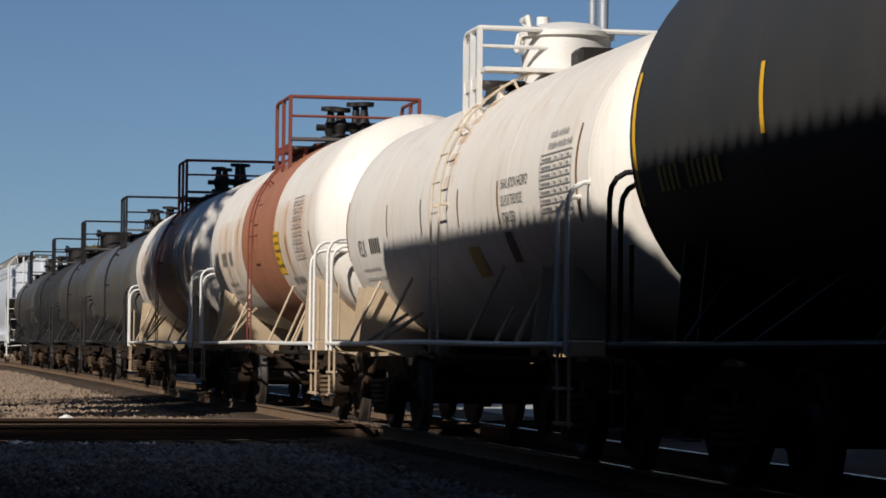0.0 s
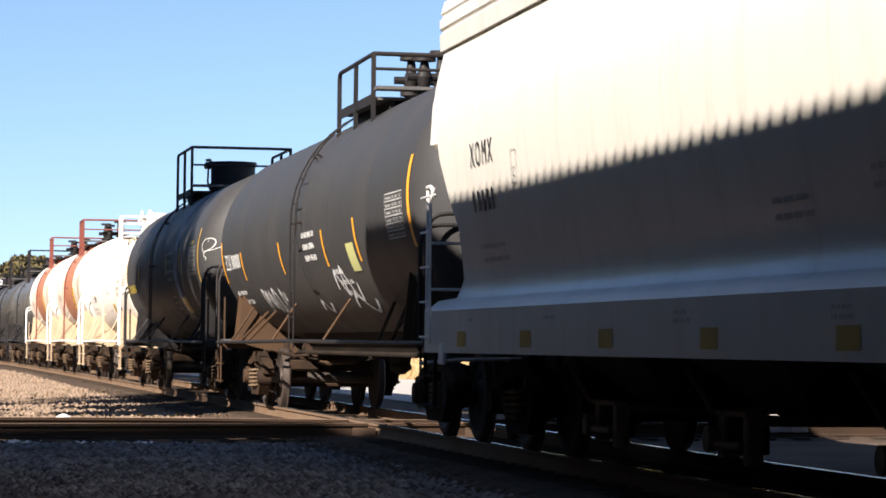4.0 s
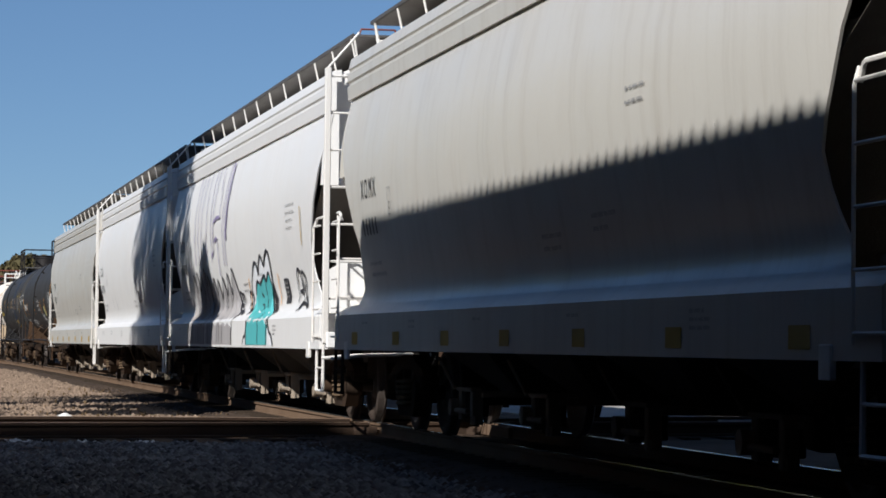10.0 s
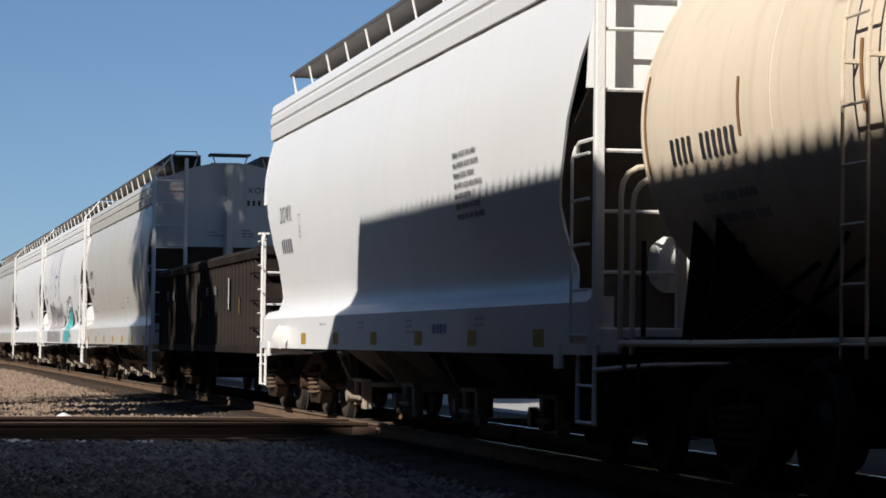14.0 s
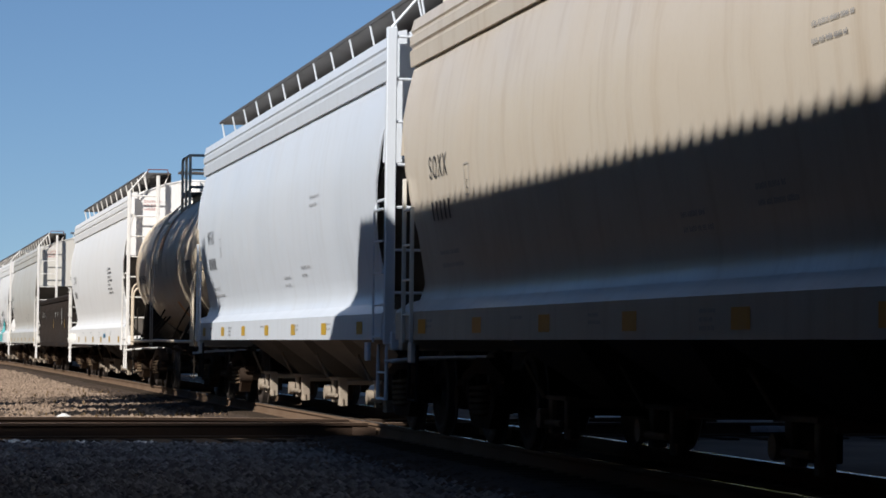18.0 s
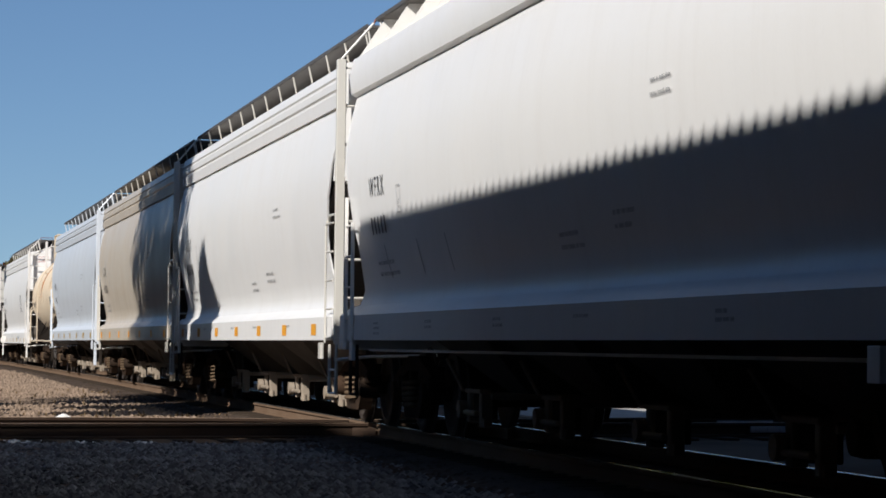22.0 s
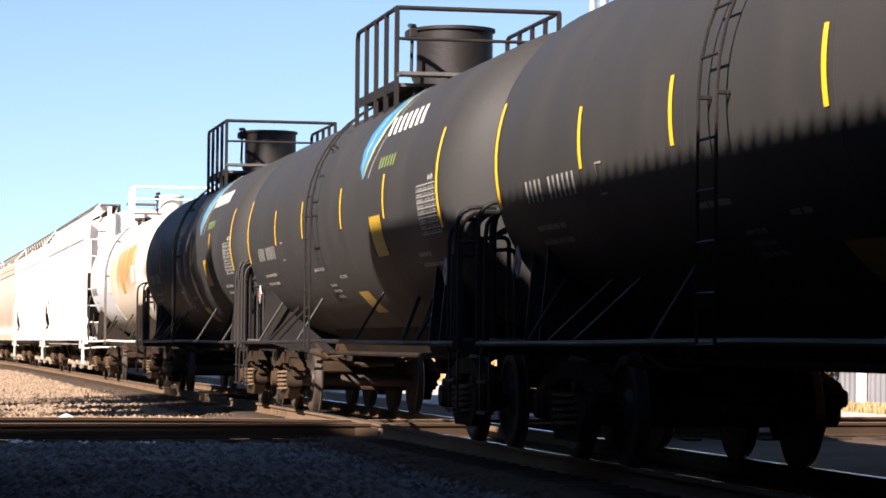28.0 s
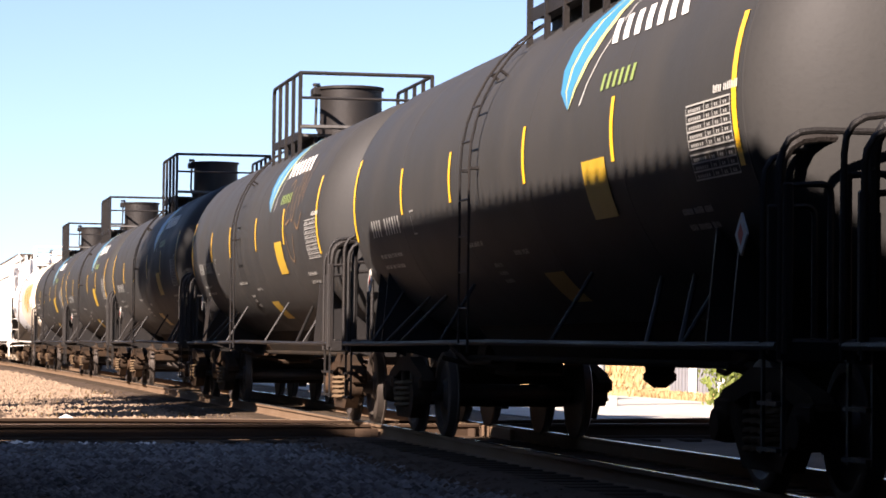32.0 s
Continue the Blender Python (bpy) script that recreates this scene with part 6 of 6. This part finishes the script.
for pts in ([(0.1, 0.0), (0.0, 0.22), (0.12, 0.42), (0.32, 0.46), (0.42, 0.36), (0.36, 0.18), (0.12, 0.02)], [(0.12, 0.05), (0.36, 0.1), (0.56, 0.2)], [(0.12, 0.0), (0.1, -0.12), (0.18, -0.14), (0.16, -0.22)], [(0.22, 0.36), (0.25, 0.38)]):
    part("graffiti", Shape().add([(-(RA * math.sqrt(max(0.1, 1 - ((0.15 + a * 0.55) / 0.704) ** 2)) + 0.012) * math.cos(math.asin((b * 0.55 + 2.54 - ZA) / RA)), -7.80 - a * 0.55, 2.54 + b * 0.55) for a, b in flat_stroke(pts, 0.024)[0]], flat_stroke(pts, 0.024)[1]), MID_INK, TA, "white doodle of a face", smooth=0)

TB = tank_car(-7.4, RA, 2.56, 8.5, -8.5, FADED_BLACK, BLACK_STEEL, "black tank car with orange strips and white spray tags", 9.9, 7.6, "valves",
              bars=[(8.4, 1.95, 2.6, 0.12), (6.0, 1.95, 2.38, 0.12), (1.7, 1.95, 2.38, 0.12), (-2.3, 1.95, 2.4, 0.12), (-4.8, 1.95, 2.45, 0.12), (-8.4, 2.0, 2.95, 0.14)], bar_mat=ORANGE,
              ladder=-0.45, platform=(-0.2, -2.9), top=4.56, end_mat=BROWN_STEEL, outlet=0.45)
ZB = 2.56
tank_mark(TB, RA, ZB, flat_text("ECUX", 0.26, 0.8), 8.1, 2.14, PALE_INK, "white stencilled reporting letters")
tank_mark(TB, RA, ZB, flat_bars(6, 0.24, 0.5, 0.2), 7.2, 2.14, PALE_INK, "white car number drawn as bars")
tank_mark(TB, RA, ZB, small_print(2, 1.5, 0.08, 0.17, 14), 7.9, 1.75, PALE_INK)
tank_mark(TB, RA, ZB, small_print(3, 1.0, 0.08, 0.15, 15), -0.6, 2.35, PALE_INK)
tank_mark(TB, RA, ZB, small_print(3, 0.8, 0.07, 0.15, 16), -2.6, 1.85, PALE_INK)
tank_table(TB, RA, ZB, -7.0, 2.12, 1.05, 0.48, MID_INK)
tank_mark(TB, RA, ZB, flat_block(0.55, 0.35), -4.0, 1.85, LOGO_CREAM, "pale yellow label", "warning_panel")
for o, pts in ((5.1, [(0, 0), (0.1, 0.4), (0.3, 0.35), (0.25, 0.1)]), (4.8, [(0, 0.2), (0.2, 0.4), (0.35, 0.1), (0.5, 0.4), (0.6, 0.0)]), (4.0, [(0.1, 0), (0.0, 0.25), (0.15, 0.42), (0.35, 0.3), (0.3, 0.05), (0.1, 0.0)]), (3.3, [(0, 0), (0.15, 0.4), (0.35, 0.2), (0.5, 0.35)]),
               (-2.2, [(0, 0.3), (0.3, 0.55), (0.5, 0.2), (0.8, 0.6), (1.1, 0.1), (1.5, 0.35)]), (-2.6, [(0, 0), (0.5, 0.2), (1.0, -0.1), (1.6, 0.1)]), (0.2, [(0, 0), (0.3, 0.15), (0.5, -0.05), (0.9, 0.1)])):
    tank_mark(TB, RA, ZB, flat_stroke(pts, 0.06), o, 1.45, SPRAY_WHITE, "white spray tag", "graffiti")

# first group of hoppers
H1 = hopper(-27.1, 20.1, BEIGE, "beige-grey covered hopper with rain streaks and yellow sill markers", WHITE_STEEL, seed=1, foot=0.91)
hopper_marks(H1, 20.1, "XOMX", 1)
H2 = hopper(-46.7, 18.5, WHITE, "white covered hopper with clean sides and faint print", WHITE_STEEL, spots=None, seed=2, foot=0.91, web=True)
hopper_marks(H2, 18.5, "ECUX", 11)
H3 = hopper(-66.36, 19.7, WHITE, "white covered hopper covered in purple, black and teal graffiti", WHITE_STEEL, spots=None, seed=3, foot=0.91, web=True)
hopper_marks(H3, 19.7, "ECUX", 21)


def graffiti():
    """Spray work on the white hopper, laid over side sheet, ledge and sill alike."""
    def line(pts, w, mat, label="", steps=4, lift=0.018):
        hop_mark(H3, flat_stroke([(-y, z) for y, z in pts], w, steps), 0, 0, mat, label, "graffiti", lift)

    def curtain(tops, base, mat, label, lift):
        """A fill from a wavy upper rim (y, z) down to base, bent with the car's side."""
        v, f = [], []
        knots = [0, 0.08, 0.16, 0.22, 0.28, 0.34, 0.40, 0.46, 0.54, 0.64, 0.76, 0.88, 1.0]
        for y, z in tops:
            v += [(-y, base + (z - base) * k) for k in knots]
        n = len(knots)
        f = [(i * n + k, (i + 1) * n + k, (i + 1) * n + k + 1, i * n + k + 1) for i in range(len(tops) - 1) for k in range(n - 1)]
        hop_mark(H3, (v, f), 0, 0, mat, label, "graffiti", lift)

    def drop(y, top, foot, w, mat, lean=0.0):
        n = 9
        line([(y + lean * (1 - i / n) + 0.02 * math.sin(i * 2.1 + y), top + (foot - top) * i / n) for i in range(n + 1)], w, mat, "", 2)

    # tall purple outlines up to the roof plate
    for y0, z0, y1, z1 in ((5.09, 2.3, 4.98, 3.83), (4.11, 2.3, 3.96, 3.80), (4.6, 2.3, 4.5, 3.80), (3.3, 2.3, 3.35, 3.82), (2.62, 2.3, 2.66, 3.83), (2.28, 2.5, 2.15, 3.83), (1.35, 2.99, 1.56, 3.82), (0.65, 2.2, 0.35, 3.83), (0.95, 2.2, 0.62, 3.83)):
        line([(y0, z0), (y0 - 0.03, z0 + (z1 - z0) * 0.35), (y0 * 0.4 + y1 * 0.6 + 0.04, z0 + (z1 - z0) * 0.7), (y1, z1)], 0.046, PURPLE, "tall purple spray outline")
    line([(0.50, 2.6), (0.30, 3.2), (0.22, 3.8)], 0.12, PURPLE, "broad purple spray line")
    for pts in ([(2.24, 2.94), (1.8, 3.0), (1.33, 2.99)], [(2.24, 2.94), (2.28, 2.52), (2.57, 2.39)], [(2.1, 2.62), (1.72, 2.66), (1.66, 2.3), (1.72, 2.05)]):
        line(pts, 0.055, PURPLE)
    # two grey words with ragged tops that run down over ledge and sill
    rnd = random.Random(12)
    for y0, y1, peaks in ((6.05, 3.25, ((5.75, 2.14), (5.25, 2.18), (4.62, 2.10), (4.05, 2.22), (3.62, 2.08))), (3.10, -0.55, ((2.80, 2.03), (2.25, 1.99), (1.55, 2.02), (0.85, 2.06), (0.18, 2.13)))):
        tops = [(y0, 1.75)]
        for k, (y, z) in enumerate(peaks):
            tops += [(y + 0.12, z - 0.10), (y, z), (y - 0.12, z - 0.06)]
            if k + 1 < len(peaks):
                tops.append(((y + peaks[k + 1][0]) / 2, z - 0.26 - 0.08 * rnd.random()))
        tops.append((y1 + 0.1, 1.62))
        curtain(tops, 0.95, SPRAY_GREY, "grey-brown spray fill", 0.010)
        line(tops, 0.05, SPRAY_BLACK, "black spray outline")
        drop(y0, 1.75, 0.95, 0.045, SPRAY_BLACK)
        drop(y1 + 0.1, 1.62, 0.95, 0.045, SPRAY_BLACK)
        for k, (y, z) in enumerate(peaks[:-1]):
            mid = (y + peaks[k + 1][0]) / 2
            drop(mid, z - 0.26, 1.42 if k % 2 else 0.97, 0.035, SPRAY_BLACK, 0.1)
            drop(y - 0.05, z - 0.22, 1.55, 0.022, SPRAY_BLACK)
            drop(mid + 0.3, 1.30, 0.97, 0.03, SPRAY_BLACK)
    # teal figure under pale peaks
    outer = [(-2.0, 1.45), (-1.98, 1.74), (-2.3, 1.98), (-2.62, 2.13), (-2.86, 2.14), (-2.99, 2.0), (-3.22, 2.14), (-3.5, 2.23), (-3.7, 2.09), (-4.0, 2.22), (-4.32, 2.27), (-4.39, 2.02), (-4.40, 1.77), (-4.85, 1.40)]
    inner = [(-2.30, 1.45), (-2.42, 1.74), (-2.75, 1.88), (-3.0, 1.83), (-3.3, 1.90), (-3.64, 1.95), (-3.72, 1.86), (-4.08, 1.98), (-4.25, 1.82), (-4.70, 1.40)]
    curtain(outer, 1.40, SPRAY_WHITE, "pale spray fill", 0.011)
    curtain(inner, 0.95, TEAL, "teal spray fill", 0.014)
    line(outer, 0.06, SPRAY_BLACK, "black spray outline", lift=0.020)
    line(inner, 0.045, SPRAY_BLACK, "", lift=0.021)
    drop(-2.32, 1.45, 0.95, 0.05, SPRAY_BLACK)
    drop(-3.68, 1.95, 0.97, 0.045, SPRAY_BLACK, 0.12)
    drop(-4.62, 1.40, 0.95, 0.05, SPRAY_BLACK)
    line([(-3.0, 1.7), (-3.2, 1.62), (-3.05, 1.55), (-3.3, 1.50), (-3.2, 1.44)], 0.05, SPRAY_BLACK)
    curtain([(-1.95, 0.96), (-2.1, 1.08), (-2.22, 1.14), (-2.34, 1.2)], 0.94, SPRAY_WHITE, "pale spray fill", 0.012)
    line([(-1.92, 0.95), (-2.05, 1.06), (-2.2, 1.08), (-2.3, 1.2), (-2.32, 1.3)], 0.05, SPRAY_BLACK)
    curtain([(-4.62, 1.2), (-4.85, 1.15), (-5.1, 1.06), (-5.3, 0.97)], 0.94, SPRAY_WHITE, "pale spray fill", 0.012)
    line([(-4.70, 1.36), (-4.80, 1.24), (-4.92, 1.14), (-5.1, 1.10), (-5.2, 1.04), (-5.32, 0.95)], 0.05, SPRAY_BLACK)
    # black tags beside them
    for y, z, k in ((-0.35, 1.42, 1.0), (-1.55, 1.44, 0.9), (-6.75, 1.45, 1.5)):
        for pts in ([(0.0, 0.05), (0.08, 0.30), (0.26, 0.32), (0.30, 0.16), (0.10, 0.14)], [(0.34, 0.02), (0.38, 0.30), (0.56, 0.24), (0.44, 0.12), (0.60, 0.0)], [(0.05, -0.02), (0.30, 0.04), (0.62, 0.0)]):
            line([(y - a * k, z + b * k) for a, b in pts], 0.055, SPRAY_BLACK, "black spray tag")
    for y in (-1.75, -5.0):
        line([(y, 1.50), (y + 0.02, 1.72), (y - 0.02, 1.94)], 0.05, ORANGE, "orange spray line")
    hop_mark(H3, flat_block(0.46, 0.34), -5.50, 1.52, SPRAY_BLACK, "black paper label", "warning_panel")
    hop_mark(H3, small_print(4, 0.4, 0.03, 0.06, 5), -5.55, 1.78, GREY_INK, "", lift=0.026)
    line([(-7.75, 2.25), (-7.80, 2.75)], 0.05, DULL_YELLOW, "yellow spray line", 2)


graffiti()
for y in (6.7, 4.8, 3.7):
    hop_mark(H2, flat_stroke([(0, 0), (-0.12, 0.32)], 0.03), y, 1.7, FAINT_INK)
hop_mark(H2, flat_bars(2, 0.30, 0.5, 0.3), -2.2, 1.8, INK, "small dark plates drawn as bars")
H4 = hopper(-86.7, 19.4, BEIGE, "beige-grey covered hopper with faded print and yellow sill markers", WHITE_STEEL, seed=4, foot=0.91)
hopper_marks(H4, 19.4, "XOMX", 31)
gondola(-104.9, 16.0)
H5 = hopper(-123.3, 19.8, WHITE, "bright white covered hopper with a torn paper tag on its sill", WHITE_STEEL, seed=5, spots=DULL_YELLOW, foot=0.91, capped=True)
hopper_marks(H5, 19.8, "DOWX", 41, prints=False)
hop_mark(H5, small_print(7, 1.15, 0.055, 0.095, 44), -4.40, 2.71, INK, "seven lines of grey print")
part("paper_tag", Shape().sheet([[(-1.62, 6.80, 1.20), (-1.74, 6.78, 1.22)], [(-1.61, 6.76, 1.03), (-1.83, 6.74, 1.06)], [(-1.70, 6.79, 0.90), (-1.80, 6.80, 0.93)]], (0, 0.004, 0)), PALE_ROCK, H5, "torn white paper tag")
tagged(part("marking", on_side(flat_bars(4, 0.10, 1.7, 0.2), lambda z: 1.617, -3.5, 1.08), LOGO_BLUE, H5, "blue sill plate drawn as bars", smooth=0), kind="stuff")

# cream tank
RC, ZC = 1.46, 2.57
TC = tank_car(-139.95, RC, ZC, 6.0, -6.0, CREAM, CREAM_STEEL, "cream tank car with rust-stained ladder band and head", 7.0, 4.9, "drum", end_mat=UNDER,
              bars=[(5.9, 2.2, 2.9, 0.05), (3.65, 2.33, 2.7, 0.05), (1.3, 2.3, 2.7, 0.05), (-0.9, 2.26, 2.71, 0.05), (-2.97, 2.25, 2.7, 0.05), (-5.6, 1.98, 2.70, 0.06)], bar_mat=STRIPE_BROWN, ladder=1.15, platform=(0.85, -0.6), top=4.70, dome_r=0.34, dome_h=0.6)
tank_mark(TC, RC, ZC, flat_bars(4, 0.20, 0.5, 0.2), 5.27, 2.22, INK, "black reporting mark drawn as bars")
tank_mark(TC, RC, ZC, flat_bars(6, 0.20, 0.5, 0.2), 4.55, 2.22, INK, "black car number drawn as bars")
tank_mark(TC, RC, ZC, small_print(2, 1.4, 0.07, 0.15, 3), 4.8, 1.95, FAINT_INK)
tank_mark(TC, RC, ZC, flat_block(1.12, 0.58), -4.28, 1.93, INK, "black data panel", "warning_panel")
tank_table(TC, RC, ZC, -4.32, 2.28, 1.04, 0.20, MID_INK, 2)
tank_table(TC, RC, ZC, -4.32, 1.96, 1.04, 0.28, GREY_INK, 4)
tank_mark(TC, RC, ZC, flat_block(0.4, 0.40), -1.0, 1.48, ORANGE, "orange warning panel", "warning_panel")
part("rust_stain", on_tank(flat_block(0.95, 2.0, 4, 12), RC, ZC, 0.95, 2.3, 0.003), RUST_RUN, TC, "rust runs along the ladder band")
part("rust_stain", on_tank(flat_block(1.2, 1.2, 6, 10), RC, ZC, -3.4, 2.6, 0.003), RUST_THIN, TC, "thin rust runs")

# second group of hoppers
H6 = hopper(-157.25, 19.5, COOL_WHITE, "cool grey-white covered hopper with yellow sill markers", COOL_WHITE, seed=6, inset=True)
hopper_marks(H6, 19.5, "WFRX", 51)
H7 = hopper(-177.1, 19.4, TAN, "tan dust-stained covered hopper with yellow sill markers", BEIGE, seed=7, spots=ORANGE, inset=True)
hopper_marks(H7, 19.4, "SOXX", 61)
H8 = hopper(-196.7, 19.6, WHITE, "off-white covered hopper with orange sill markers", BEIGE, seed=8, spots=ORANGE, inset=True)
hopper_marks(H8, 19.6, "AOKX", 71)
H9 = hopper(-216.5, 19.75, WHITE, "white covered hopper with a smooth cornice and bracketed roof walk", WHITE_STEEL, plain_cornice=True, spots=None, seed=10, inset=True)
hopper_marks(H9, 19.75, "WFRX", 81)
for y in (6.9, 5.0, 3.5):
    hop_mark(H9, flat_stroke([(0, 0), (-0.16, 0.36)], 0.03), y, 1.7, FAINT_INK)

# white and cream rust-stained tank
RR, ZR = 1.50, 2.62
TR = tank_car(-234.6, RR, ZR, 7.1, -7.1, DULL_CREAM, WHITE_STEEL, "white and cream tank car with broad orange rust runs", 8.1, 5.9, "drum", rail=WHITE_STEEL, rail_colour=BLACK_STEEL, loops=1, end_mat=UNDER, ladder_mat=FUNNEL_PAINT,
              bars=[(6.95, 2.1, 2.9, 0.06), (4.4, 2.42, 2.92, 0.06), (1.9, 2.42, 2.88, 0.06), (-1.0, 2.44, 2.94, 0.06), (-3.6, 2.44, 3.0, 0.06), (-6.66, 2.3, 3.12, 0.07)], bar_mat=ORANGE, ladder=0.55, platform=(1.15, -0.15), top=4.82, dome_r=0.32, dome_h=0.55)
part("fresh_paint", Shape().lathe([(7.1, RR), (7.1, RR + 0.005), (0.55, RR + 0.005), (0.55, RR)], 72, "y", (0, 0, ZR)), COOL_WHITE, TR, "repainted white front of the shell")
tank_mark(TR, RR, ZR, flat_bars(4, 0.22, 0.5, 0.2), 6.7, 2.2, INK, "black reporting mark drawn as bars")
tank_mark(TR, RR, ZR, flat_bars(6, 0.22, 0.5, 0.2), 5.95, 2.2, INK, "black car number drawn as bars")
tank_mark(TR, RR, ZR, small_print(2, 1.4, 0.07, 0.15, 13), 6.2, 2.0, FAINT_INK)
part("rust_stain", on_tank(flat_block(5.2, 1.15, 10, 12), RR, ZR, -1.6, 2.12, 0.0045), RUST_HEAVY, TR, "broad orange rust runs down the side")
part("rust_stain", on_tank(flat_block(7.4, 1.15, 10, 12), RR, ZR, 0.6, 2.0, 0.0025), RUST_THIN, TR, "pale rust runs")
tank_mark(TR, RR, ZR, flat_block(1.0, 0.42), -5.58, 2.30, PALE_INK, "white data panel", "warning_panel", lift=0.006)
tank_table(TR, RR, ZR, -5.58, 2.31, 1.0, 0.39, FAINT_INK, 5)
tank_mark(TR, RR, ZR, flat_block(0.6, 0.3), -3.1, 2.14, DULL_YELLOW, "yellow warning panel", "warning_panel")

# black fuel tanks
for k, s0 in enumerate((-252.1, -269.55, -287.55, -305.8, -324.0, -342.1)):
    black_fuel_tank(s0, graffiti=(k == 3), seed=30 + 7 * k)


def motions():
    for car, s0 in TRAIN:
        rows = []
        for t in range(33):
            s = s0 + RUN[t]
            x, turn = track_at(s)
            rows.append((t, pose(x, s, 0, 0, 0, turn)))
        walk(car, rows)
    # the wheels roll on the rails
    turns = []
    for i in range(32 * 17 + 1):
        t = i / 17
        k = min(31, int(t))
        turns.append((t, -math.degrees((RUN[k] + (RUN[k + 1] - RUN[k]) * (t - k)) / 0.46)))
    for w in WHEELS:
        y = w.location.y
        walk(w, [(t, pose(0, y, 0.46, a, 0, 0)) for t, a in turns])


motions()
